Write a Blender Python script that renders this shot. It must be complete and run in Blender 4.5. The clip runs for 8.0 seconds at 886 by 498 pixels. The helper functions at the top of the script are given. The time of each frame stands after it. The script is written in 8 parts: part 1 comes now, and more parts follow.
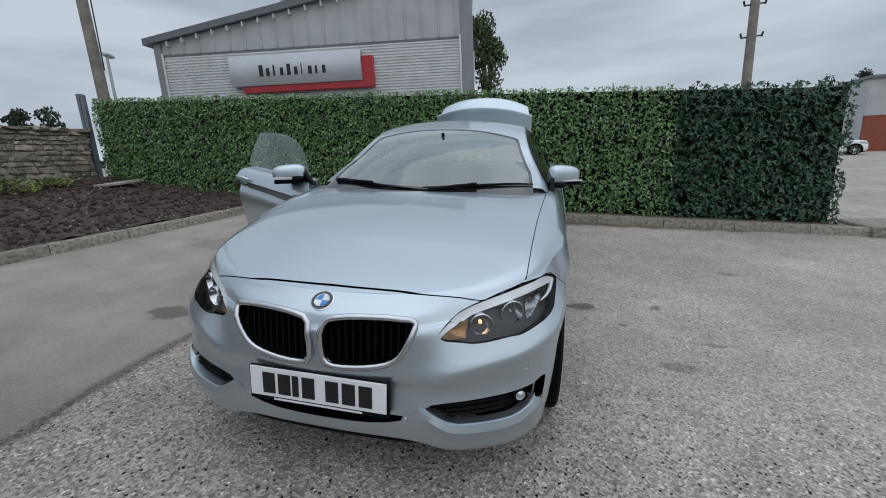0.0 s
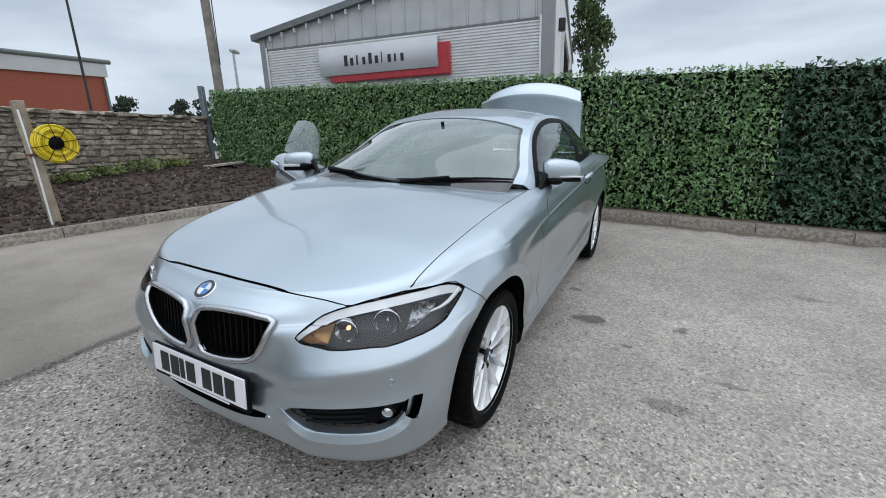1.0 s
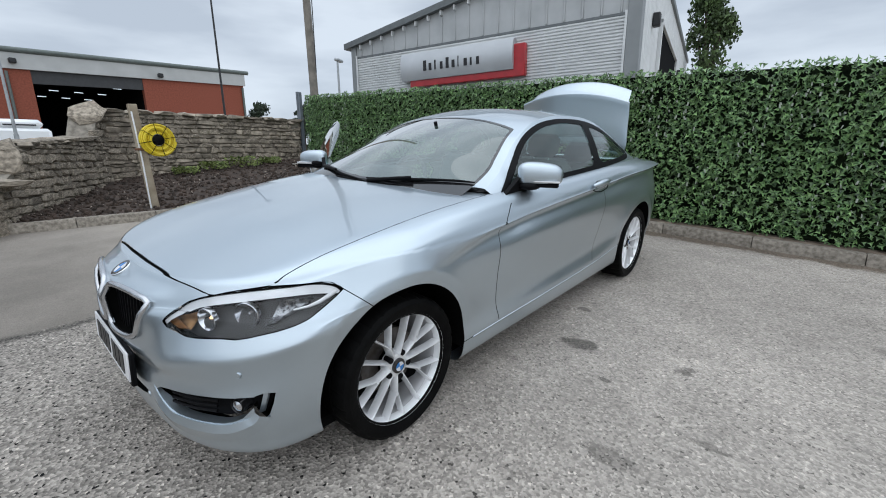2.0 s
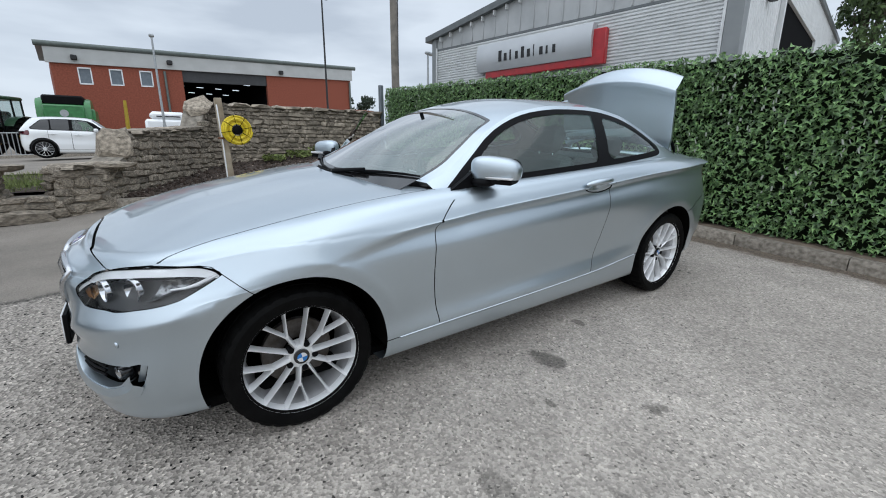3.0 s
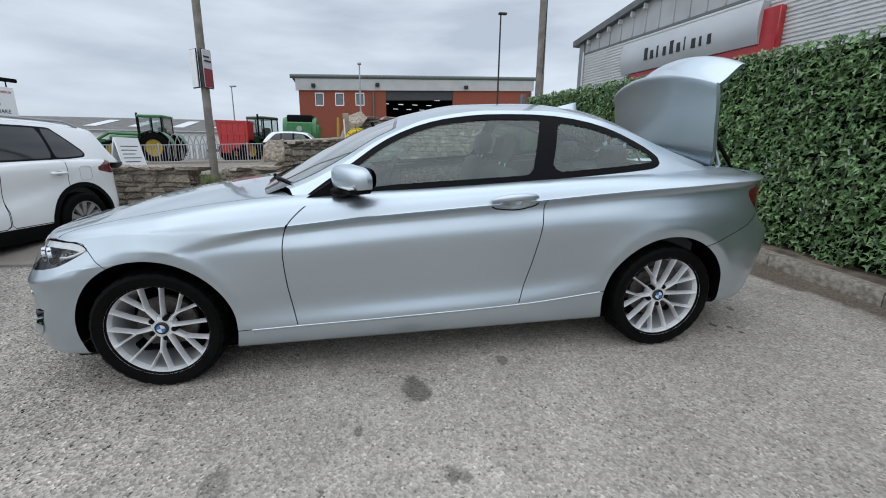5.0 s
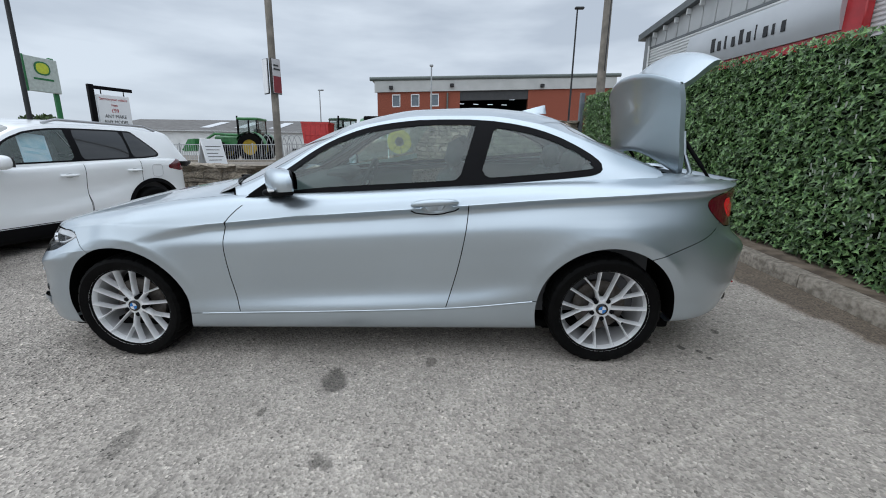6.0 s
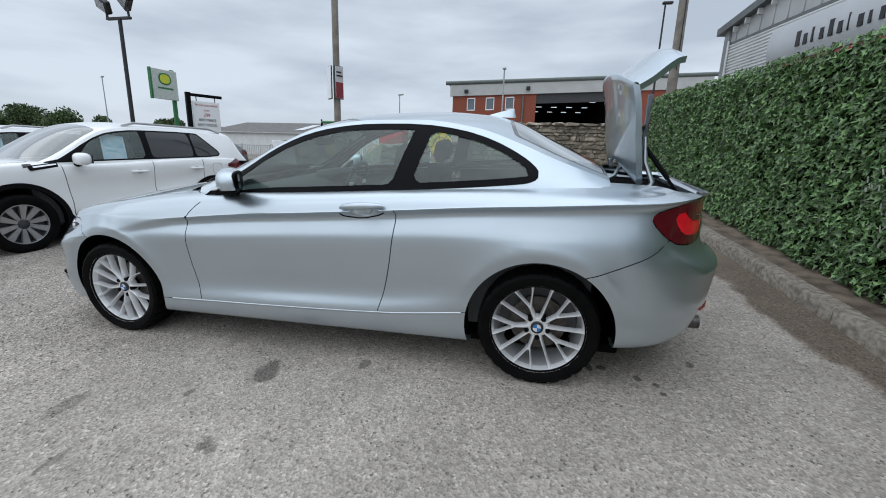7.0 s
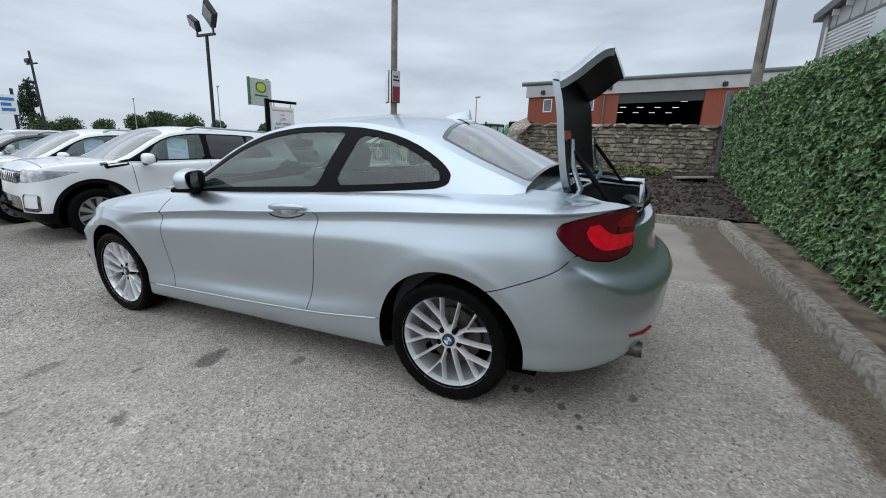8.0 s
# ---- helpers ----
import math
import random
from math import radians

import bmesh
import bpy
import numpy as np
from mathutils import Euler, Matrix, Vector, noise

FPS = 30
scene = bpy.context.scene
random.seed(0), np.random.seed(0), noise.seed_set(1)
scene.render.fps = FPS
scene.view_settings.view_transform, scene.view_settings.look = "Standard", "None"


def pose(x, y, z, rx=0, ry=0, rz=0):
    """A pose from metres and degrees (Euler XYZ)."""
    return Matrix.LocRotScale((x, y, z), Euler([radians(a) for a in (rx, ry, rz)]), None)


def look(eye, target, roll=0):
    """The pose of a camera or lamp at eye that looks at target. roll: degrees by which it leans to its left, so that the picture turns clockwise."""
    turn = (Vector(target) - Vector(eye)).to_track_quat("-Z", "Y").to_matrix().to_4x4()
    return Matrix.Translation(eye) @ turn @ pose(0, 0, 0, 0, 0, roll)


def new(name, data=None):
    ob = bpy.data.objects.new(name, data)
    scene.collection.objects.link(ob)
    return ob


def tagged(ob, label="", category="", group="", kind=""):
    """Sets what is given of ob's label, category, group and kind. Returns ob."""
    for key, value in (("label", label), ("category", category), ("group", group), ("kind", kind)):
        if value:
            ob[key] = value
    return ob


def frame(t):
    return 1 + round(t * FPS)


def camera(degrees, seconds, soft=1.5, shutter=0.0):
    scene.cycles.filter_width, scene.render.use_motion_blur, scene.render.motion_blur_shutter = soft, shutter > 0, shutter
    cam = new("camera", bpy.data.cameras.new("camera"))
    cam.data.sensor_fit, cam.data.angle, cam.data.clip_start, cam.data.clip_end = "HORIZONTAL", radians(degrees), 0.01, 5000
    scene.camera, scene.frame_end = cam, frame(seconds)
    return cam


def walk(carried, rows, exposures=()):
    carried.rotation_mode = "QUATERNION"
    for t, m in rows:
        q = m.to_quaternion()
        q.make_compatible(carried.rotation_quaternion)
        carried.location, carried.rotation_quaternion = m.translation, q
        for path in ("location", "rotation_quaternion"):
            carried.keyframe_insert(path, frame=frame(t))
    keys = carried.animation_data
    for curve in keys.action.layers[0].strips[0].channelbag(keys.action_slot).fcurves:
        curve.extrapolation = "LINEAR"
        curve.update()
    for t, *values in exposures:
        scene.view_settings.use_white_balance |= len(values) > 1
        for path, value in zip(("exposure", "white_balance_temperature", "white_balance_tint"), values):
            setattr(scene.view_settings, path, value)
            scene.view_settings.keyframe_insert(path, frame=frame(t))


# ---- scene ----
cam = camera(93.6, 8.0, soft=1.0)
PATH = [
    (0, (0.716, -1.924, 1.282), (0.272, -0.048, 0.751), 0.3),
    (0.5, (1.008, -1.707, 1.28), (0.341, 0.091, 0.713), 0.2),
    (1, (1.376, -1.531, 1.299), (0.491, 0.163, 0.709), 0.4),
    (1.5, (1.638, -1.297, 1.267), (0.566, 0.281, 0.668), 0.7),
    (1.7, (1.763, -1.19, 1.265), (0.607, 0.334, 0.684), 0.7),
    (2.8, (2.318, -0.527, 1.291), (0.809, 0.635, 0.68), 1.0),
    (3, (2.381, -0.386, 1.273), (0.816, 0.7, 0.663), 0.9),
    (3.5, (2.536, -0.041, 1.295), (0.848, 0.843, 0.687), 0.5),
    (4, (2.77, 0.35, 1.301), (0.989, 1.028, 0.694), 0.1),
    (4.2, (2.826, 0.51, 1.296), (1.011, 1.102, 0.698), -0.3),
    (5.3, (2.906, 1.373, 1.262), (0.999, 1.544, 0.685), -0.6),
    (5.5, (2.952, 1.561, 1.29), (1.041, 1.654, 0.706), -0.9),
    (6, (2.963, 1.921, 1.292), (1.049, 1.829, 0.722), -0.9),
    (6.5, (2.886, 2.299, 1.305), (0.986, 2.022, 0.745), -0.8),
    (7, (2.82, 2.693, 1.286), (0.954, 2.231, 0.735), -0.7),
    (7.5, (2.728, 3.098, 1.305), (0.916, 2.45, 0.761), -0.7),
    (8, (2.488, 3.455, 1.275), (0.746, 2.632, 0.739), -0.9),
]
# The car park falls away to one side: its plane, as a turn of the level world.
LOT = Vector((-0.05772, 0.02872, 0.99792)).rotation_difference(Vector((0, 0, 1))).to_matrix().to_4x4()
walk(cam, [(t, LOT @ look(eye, target, roll)) for t, eye, target, roll in PATH], [(0, -0.0, 6240, 9), (0.5, 0.29, 6240, 9), (1, 0.36, 6240, 9), (1.5, 0.38, 6240, 9), (3, 0.39, 6240, 9), (5.5, 0.34, 6240, 9), (8, 0.31, 6240, 9)])


# ---- light ----
def ground_z(x, y):
    """Height of the ground: the sloping yard, easing out to level land further off."""
    ease = lambda v, a, b: a + (v - a) / (1 + max(0, a - v) / 4) if v < a else (b + (v - b) / (1 + (v - b) / 4) if v > b else v)
    return -0.0578 * ease(x, -8.5, 5) + 0.0287 * ease(y, -9, 9)


world = bpy.data.worlds.new("overcast_sky")
scene.world = world
world.use_nodes = True
wn = world.node_tree.nodes
wl = world.node_tree.links
wn.clear()
w_out = wn.new("ShaderNodeOutputWorld")
w_bg = wn.new("ShaderNodeBackground")
w_sky = wn.new("ShaderNodeTexSky")
w_sky.sky_type, w_sky.sun_disc = "NISHITA", False
w_sky.sun_elevation, w_sky.sun_rotation = radians(62), radians(127)
w_co = wn.new("ShaderNodeTexCoord")
w_map = wn.new("ShaderNodeMapping")
w_map.inputs["Scale"].default_value = (1.0, 1.0, 4.5)
w_noise = wn.new("ShaderNodeTexNoise")
w_noise.inputs["Scale"].default_value, w_noise.inputs["Detail"].default_value, w_noise.inputs["Roughness"].default_value = 2.6, 5.0, 0.5
w_ramp = wn.new("ShaderNodeValToRGB")
w_ramp.color_ramp.elements[0].position, w_ramp.color_ramp.elements[0].color = 0.34, (5.2, 5.75, 6.5, 1)
w_ramp.color_ramp.elements[1].position, w_ramp.color_ramp.elements[1].color = 0.60, (7.35, 7.95, 8.65, 1)
w_mix = wn.new("ShaderNodeMixRGB")
w_mix.inputs[0].default_value = 0.92
w_bg.inputs["Strength"].default_value = 0.08
wl.new(w_co.outputs["Generated"], w_map.inputs["Vector"])
wl.new(w_map.outputs[0], w_noise.inputs["Vector"])
wl.new(w_noise.outputs["Fac"], w_ramp.inputs[0])
wl.new(w_sky.outputs[0], w_mix.inputs[1])
wl.new(w_ramp.outputs[0], w_mix.inputs[2])
w_sep = wn.new("ShaderNodeSeparateXYZ")
w_up = wn.new("ShaderNodeMapRange")
w_up.interpolation_type = "SMOOTHSTEP"
for k, v in (("From Min", 0.42), ("From Max", 1.0), ("To Min", 1.0), ("To Max", 1.75)):
    w_up.inputs[k].default_value = v
w_lift = wn.new("ShaderNodeVectorMath")
w_lift.operation = "SCALE"
wl.new(w_co.outputs["Generated"], w_sep.inputs[0])
wl.new(w_sep.outputs[2], w_up.inputs["Value"])
wl.new(w_mix.outputs[0], w_lift.inputs[0])
wl.new(w_up.outputs[0], w_lift.inputs["Scale"])
wl.new(w_lift.outputs[0], w_bg.inputs["Color"])
wl.new(w_bg.outputs[0], w_out.inputs[0])

sun = new("sun", bpy.data.lights.new("sun", "SUN"))
sun.data.energy, sun.data.angle, sun.data.color = 0.9, radians(115), (1.0, 0.97, 0.93)
sun.matrix_world = look((5, -3.8, 12), (0, 0, 0))


# ---- materials ----
def material(name, colour, rough=0.6, metal=0.0, second=None, scale=8.0, detail=5.0, bump=0.0, bump_scale=60.0, coat=0.0, spread=(0.35, 0.65), per_piece=0.0, island=False, spec=0.5, rough2=None):
    """A Principled surface whose colour wanders between two tones, with fine relief."""
    m = bpy.data.materials.new(name)
    m.use_nodes = True
    n, l = m.node_tree.nodes, m.node_tree.links
    p = n["Principled BSDF"]
    p.inputs["Roughness"].default_value, p.inputs["Metallic"].default_value = rough, metal
    p.inputs["Specular IOR Level"].default_value = spec
    p.inputs["Coat Weight"].default_value, p.inputs["Coat Roughness"].default_value = coat, 0.04
    co = n.new("ShaderNodeTexCoord")
    second = second or tuple(c * 0.8 for c in colour)
    noise_n = n.new("ShaderNodeTexNoise")
    noise_n.inputs["Scale"].default_value, noise_n.inputs["Detail"].default_value = scale, detail
    l.new(co.outputs["Object"], noise_n.inputs["Vector"])
    ramp = n.new("ShaderNodeValToRGB")
    ramp.color_ramp.elements[0].position, ramp.color_ramp.elements[0].color = spread[0], (*second, 1)
    ramp.color_ramp.elements[1].position, ramp.color_ramp.elements[1].color = spread[1], (*colour, 1)
    l.new(noise_n.outputs["Fac"], ramp.inputs[0])
    last = ramp.outputs[0]
    if per_piece:
        src = n.new("ShaderNodeNewGeometry").outputs["Random Per Island"] if island else n.new("ShaderNodeObjectInfo").outputs["Random"]
        mr = n.new("ShaderNodeMapRange")
        mr.inputs["To Min"].default_value, mr.inputs["To Max"].default_value = 1 - per_piece, 1 + per_piece
        l.new(src, mr.inputs["Value"])
        hs = n.new("ShaderNodeHueSaturation")
        l.new(mr.outputs[0], hs.inputs["Value"])
        l.new(last, hs.inputs["Color"])
        last = hs.outputs[0]
    l.new(last, p.inputs["Base Color"])
    if rough2 is not None:
        rr = n.new("ShaderNodeMapRange")
        rr.inputs["To Min"].default_value, rr.inputs["To Max"].default_value = rough, rough2
        l.new(noise_n.outputs["Fac"], rr.inputs["Value"])
        l.new(rr.outputs[0], p.inputs["Roughness"])
    if bump:
        n2 = n.new("ShaderNodeTexNoise")
        n2.inputs["Scale"].default_value, n2.inputs["Detail"].default_value = bump_scale, 6
        l.new(co.outputs["Object"], n2.inputs["Vector"])
        b = n.new("ShaderNodeBump")
        b.inputs["Strength"].default_value, b.inputs["Distance"].default_value = min(bump, 1.0), 0.01
        l.new(n2.outputs["Fac"], b.inputs["Height"])
        l.new(b.outputs[0], p.inputs["Normal"])
    return m


def glass_material(name, colour, gloss=2.1, film=0.05, rough=0.0):
    """Thin pane: mostly clear, tinted, with a mirror gloss that grows at grazing angles and a pale haze mixed in for
    reflected sky.
    """
    m = bpy.data.materials.new(name)
    m.use_nodes = True
    n, l = m.node_tree.nodes, m.node_tree.links
    n.clear()
    out = n.new("ShaderNodeOutputMaterial")
    tr, gl, mx, fr = n.new("ShaderNodeBsdfTransparent"), n.new("ShaderNodeBsdfGlossy"), n.new("ShaderNodeMixShader"), n.new("ShaderNodeLayerWeight")
    df, md = n.new("ShaderNodeBsdfDiffuse"), n.new("ShaderNodeMixShader")
    # Green-grey diffuse colour paints the haze of reflected sky into the pane.
    df.inputs["Color"].default_value = (0.40, 0.53, 0.485, 1)
    md.inputs[0].default_value = film
    tr.inputs["Color"].default_value = (*colour, 1)
    gl.inputs["Roughness"].default_value = rough
    fr.inputs["Blend"].default_value = 0.5
    edge, base = n.new("ShaderNodeMath"), n.new("ShaderNodeMath")
    edge.operation, base.operation = "POWER", "MULTIPLY_ADD"
    edge.inputs[1].default_value = 5.0
    base.inputs[1].default_value, base.inputs[2].default_value = 0.957, 0.043
    l.new(fr.outputs["Facing"], edge.inputs[0])
    l.new(edge.outputs[0], base.inputs[0])
    k = n.new("ShaderNodeMath")
    k.operation = "MULTIPLY_ADD"
    k.inputs[1].default_value, k.inputs[2].default_value = gloss, 0.02
    l.new(tr.outputs[0], md.inputs[1])
    l.new(df.outputs[0], md.inputs[2])
    k.use_clamp = True
    l.new(base.outputs[0], k.inputs[0])
    l.new(k.outputs[0], mx.inputs[0])
    l.new(md.outputs[0], mx.inputs[1])
    l.new(gl.outputs[0], mx.inputs[2])
    l.new(mx.outputs[0], out.inputs[0])
    return m


def glow_material(name, colour, strength):
    m = bpy.data.materials.new(name)
    m.use_nodes = True
    p = m.node_tree.nodes["Principled BSDF"]
    p.inputs["Base Color"].default_value = (*colour, 1)
    p.inputs["Emission Color"].default_value, p.inputs["Emission Strength"].default_value = (*colour, 1), strength
    return m


def paint_material(name, colour, flake, rough=0.32, metal=0.75):
    """Metallic car paint: fine flakes under a clear coat, with a little road film."""
    m = material(name, colour, rough, metal, flake, 900.0, 2.0, coat=1.0, spread=(0.3, 0.7))
    n, l = m.node_tree.nodes, m.node_tree.links
    p = n["Principled BSDF"]
    co = n.new("ShaderNodeTexCoord")
    film = n.new("ShaderNodeTexNoise")
    film.inputs["Scale"].default_value, film.inputs["Detail"].default_value = 5.0, 6.0
    l.new(co.outputs["Object"], film.inputs["Vector"])
    mr = n.new("ShaderNodeMapRange")
    mr.inputs["To Min"].default_value, mr.inputs["To Max"].default_value = rough - 0.05, rough + 0.08
    l.new(film.outputs["Fac"], mr.inputs["Value"])
    l.new(mr.outputs[0], p.inputs["Roughness"])
    return m


SILVER = paint_material("silver_paint", (0.545, 0.617, 0.668), (0.45, 0.517, 0.571), 0.35, 0.94)
BLACK_GLOSS = material("black_gloss", (0.012, 0.012, 0.013), 0.12, coat=0.5)
BLACK = material("black_plastic", (0.005, 0.005, 0.006), 0.5, bump=0.1, bump_scale=200, spec=0.08)
MIRROR = material("mirror_silvering", (0.30, 0.32, 0.33), 0.02, 1.0)
DARK = material("dark_liner", (0.005, 0.005, 0.005), 0.9, spec=0.03)
SATIN = material("satin_chrome", (0.60, 0.61, 0.63), 0.24, 1.0, (0.54, 0.55, 0.57))
CHROME = material("chrome", (0.82, 0.83, 0.85), 0.09, 1.0, (0.78, 0.79, 0.81))
ALLOY = material("alloy_silver", (0.86, 0.87, 0.88), 0.3, 0.42, (0.82, 0.83, 0.84), coat=0.5)
RUBBER = material("tyre_rubber", (0.004, 0.004, 0.004), 0.5, second=(0.006, 0.006, 0.006), scale=14, bump=0.15, bump_scale=90, spec=0.04)
GLASS = glass_material("tinted_glass", (0.62, 0.78, 0.73), 1.5, 0.06)
SCREEN = glass_material("windscreen_glass", (0.55, 0.66, 0.65), 2.7, 0.23)
CLEAR = glass_material("clear_glass", (0.94, 0.95, 0.96), 0.4, 0.0)
TRIM = material("interior_trim", (0.075, 0.076, 0.08), 0.65, bump=0.1, bump_scale=150)
CLOTH = material("seat_cloth", (0.09, 0.09, 0.095), 0.85, bump=0.25, bump_scale=300)
WHITE = material("white_paint", (0.87, 0.88, 0.89), 0.3, coat=0.8, second=(0.84, 0.85, 0.86), scale=3)
PLATE = material("plate_white", (0.8, 0.8, 0.81), 0.3, second=(0.76, 0.76, 0.78))
INK = material("black_ink", (0.01, 0.01, 0.012), 0.4)


# ---- mesh tools ----
class Shape:
    """Vertices and faces gathered for one mesh."""

    def __init__(self):
        self.v, self.f = [], []

    def add(self, verts, faces):
        k = len(self.v)
        self.v += [tuple(p) for p in verts]
        self.f += [tuple(i + k for i in q) for q in faces]
        return self

    def box(self, x0, x1, y0, y1, z0, z1, c=0.0, m=None):
        """A box, its edges chamfered by c."""
        if c <= 0:
            vs = [Vector((x, y, z)) for x in (x0, x1) for y in (y0, y1) for z in (z0, z1)]
            fs = [(0, 1, 3, 2), (4, 6, 7, 5), (0, 4, 5, 1), (2, 3, 7, 6), (0, 2, 6, 4), (1, 5, 7, 3)]
        else:
            b = bmesh.new()
            bmesh.ops.create_cube(b, size=1)
            for q in b.verts:
                q.co = Vector(((x0 + x1) / 2 + q.co.x * (x1 - x0), (y0 + y1) / 2 + q.co.y * (y1 - y0), (z0 + z1) / 2 + q.co.z * (z1 - z0)))
            bmesh.ops.bevel(b, geom=b.edges[:], offset=c, segments=1, affect="EDGES")
            b.verts.index_update()
            vs = [q.co.copy() for q in b.verts]
            fs = [tuple(q.index for q in f.verts) for f in b.faces]
            b.free()
        if m is not None:
            vs = [m @ q for q in vs]
        return self.add(vs, fs)

    def cyl(self, p0, p1, r0, r1=None, seg=12, caps=True):
        p0, p1 = Vector(p0), Vector(p1)
        r1 = r0 if r1 is None else r1
        d = (p1 - p0).normalized()
        a = d.orthogonal().normalized()
        b = d.cross(a)
        vs = [p + (a * math.cos(k * math.tau / seg) + b * math.sin(k * math.tau / seg)) * r for p, r in ((p0, r0), (p1, r1)) for k in range(seg)]
        fs = [(k, (k + 1) % seg, seg + (k + 1) % seg, seg + k) for k in range(seg)]
        if caps:
            fs += [tuple(range(seg))[::-1], tuple(range(seg, 2 * seg))]
        return self.add(vs, fs)

    def tube(self, pts, r, seg=8, closed=False):
        pts = [Vector(p) for p in pts]
        n = len(pts)
        vs, fs = [], []
        a = None
        for i, p in enumerate(pts):
            q0 = pts[i - 1] if i or closed else pts[0]
            q1 = pts[(i + 1) % n] if i < n - 1 or closed else pts[-1]
            d = (q1 - q0).normalized()
            a = d.orthogonal().normalized() if a is None else (a - d * a.dot(d)).normalized()
            b = d.cross(a)
            rr = r[i] if isinstance(r, (list, tuple)) else r
            vs += [p + (a * math.cos(k * math.tau / seg) + b * math.sin(k * math.tau / seg)) * rr for k in range(seg)]
        for i in range(n if closed else n - 1):
            j = (i + 1) % n
            fs += [(i * seg + k, i * seg + (k + 1) % seg, j * seg + (k + 1) % seg, j * seg + k) for k in range(seg)]
        if not closed:
            fs += [tuple(range(seg))[::-1], tuple(range((n - 1) * seg, n * seg))]
        return self.add(vs, fs)

    def lathe(self, profile, seg=48, closed=False):
        """Turns (radius, x) pairs about the x axis."""
        n = len(profile)
        vs = [(x, r * math.cos(k * math.tau / seg), r * math.sin(k * math.tau / seg)) for k in range(seg) for r, x in profile]
        fs = []
        for k in range(seg):
            j = (k + 1) % seg
            fs += [(k * n + i, k * n + (i + 1) % n, j * n + (i + 1) % n, j * n + i) for i in range(n if closed else n - 1)]
        return self.add(vs, fs)

    def prism(self, outline, d0, d1, axis="x"):
        """A flat outline pushed from d0 to d1 along an axis."""
        put = {"x": lambda a, b, d: (d, a, b), "y": lambda a, b, d: (a, d, b), "z": lambda a, b, d: (a, b, d)}[axis]
        n = len(outline)
        vs = [put(a, b, d) for d in (d0, d1) for a, b in outline]
        return self.add(vs, [tuple(range(n))[::-1], tuple(range(n, 2 * n))] + [(k, (k + 1) % n, n + (k + 1) % n, n + k) for k in range(n)])

    def grid(self, rows):
        n = len(rows[0])
        return self.add([p for r in rows for p in r], [(i * n + j, i * n + j + 1, (i + 1) * n + j + 1, (i + 1) * n + j) for i in range(len(rows) - 1) for j in range(n - 1)])

    def move(self, m):
        self.v = [tuple(m @ Vector(p)) for p in self.v]
        return self


def mesh_of(name, shape, mat, smooth=40):
    me = bpy.data.meshes.new(name)
    me.from_pydata(shape.v, [], shape.f)
    b = bmesh.new()
    b.from_mesh(me)
    bmesh.ops.recalc_face_normals(b, faces=b.faces)
    b.to_mesh(me)
    b.free()
    me.materials.append(mat)
    if smooth:
        me.shade_smooth()
        me.set_sharp_from_angle(angle=radians(smooth))
    return me


def part(name, shape, mat, parent=None, label="", smooth=40, m=None):
    """Links one mesh object, under a thing or a part."""
    ob = new(name, shape if isinstance(shape, bpy.types.Mesh) else mesh_of(name, shape, mat, smooth))
    ob.parent = parent
    if m is not None:
        ob.matrix_basis = m
    return tagged(ob, label)


def thing(name, m, label, category, group="", kind=""):
    ob = new(name)
    ob.empty_display_size = 0.1
    ob.matrix_basis = m
    return tagged(ob, label, category, group, kind)


def stand(x, y, turn=0.0, dz=0.0):
    """An upright pose on the ground."""
    return pose(x, y, ground_z(x, y) + dz, 0, 0, turn)


def curve(*knots):
    """A smooth line through (a, b) knots that never overshoots."""
    xs, ys = np.array([k[0] for k in knots], float), np.array([k[1] for k in knots], float)
    h = np.diff(xs)
    s = np.diff(ys) / h
    d = np.zeros(len(xs))
    d[0], d[-1] = s[0], s[-1]
    for i in range(1, len(xs) - 1):
        d[i] = 0 if s[i - 1] * s[i] <= 0 else 2 * s[i - 1] * s[i] / (s[i - 1] + s[i])

    def at(x):
        x = min(max(x, xs[0]), xs[-1])
        i = min(int(np.searchsorted(xs, x, "right")) - 1, len(h) - 1)
        t = (x - xs[i]) / h[i]
        return float(ys[i] * (1 + 2 * t) * (1 - t) ** 2 + d[i] * h[i] * t * (1 - t) ** 2 + ys[i + 1] * t * t * (3 - 2 * t) + d[i + 1] * h[i] * t * t * (t - 1))

    return at


def outline_distance(pts):
    """Signed distance to a closed outline, negative inside."""
    p = np.array(pts, float)
    q = np.roll(p, -1, 0)

    def at(a, b):
        w = np.stack([a, b], -1)[:, None, :]
        e = q - p
        t = np.clip(((w - p) * e).sum(-1) / (e * e).sum(-1), 0, 1)
        d = np.sqrt((((p + t[..., None] * e) - w) ** 2).sum(-1)).min(1)
        cross = ((p[:, 1] > w[..., 1]) != (q[:, 1] > w[..., 1])) & (w[..., 0] < p[:, 0] + (w[..., 1] - p[:, 1]) * e[:, 0] / np.where(e[:, 1] == 0, 1e-9, e[:, 1]))
        return np.where(cross.sum(1) % 2 == 1, -d, d)

    return at


def round_outline(pts, rounds=2):
    """Softens the corners of a closed outline."""
    for _ in range(rounds):
        n = len(pts)
        pts = [(pts[i][0] * a + pts[(i + 1) % n][0] * (1 - a), pts[i][1] * a + pts[(i + 1) % n][1] * (1 - a)) for i in range(n) for a in (0.75, 0.25)]
    return pts


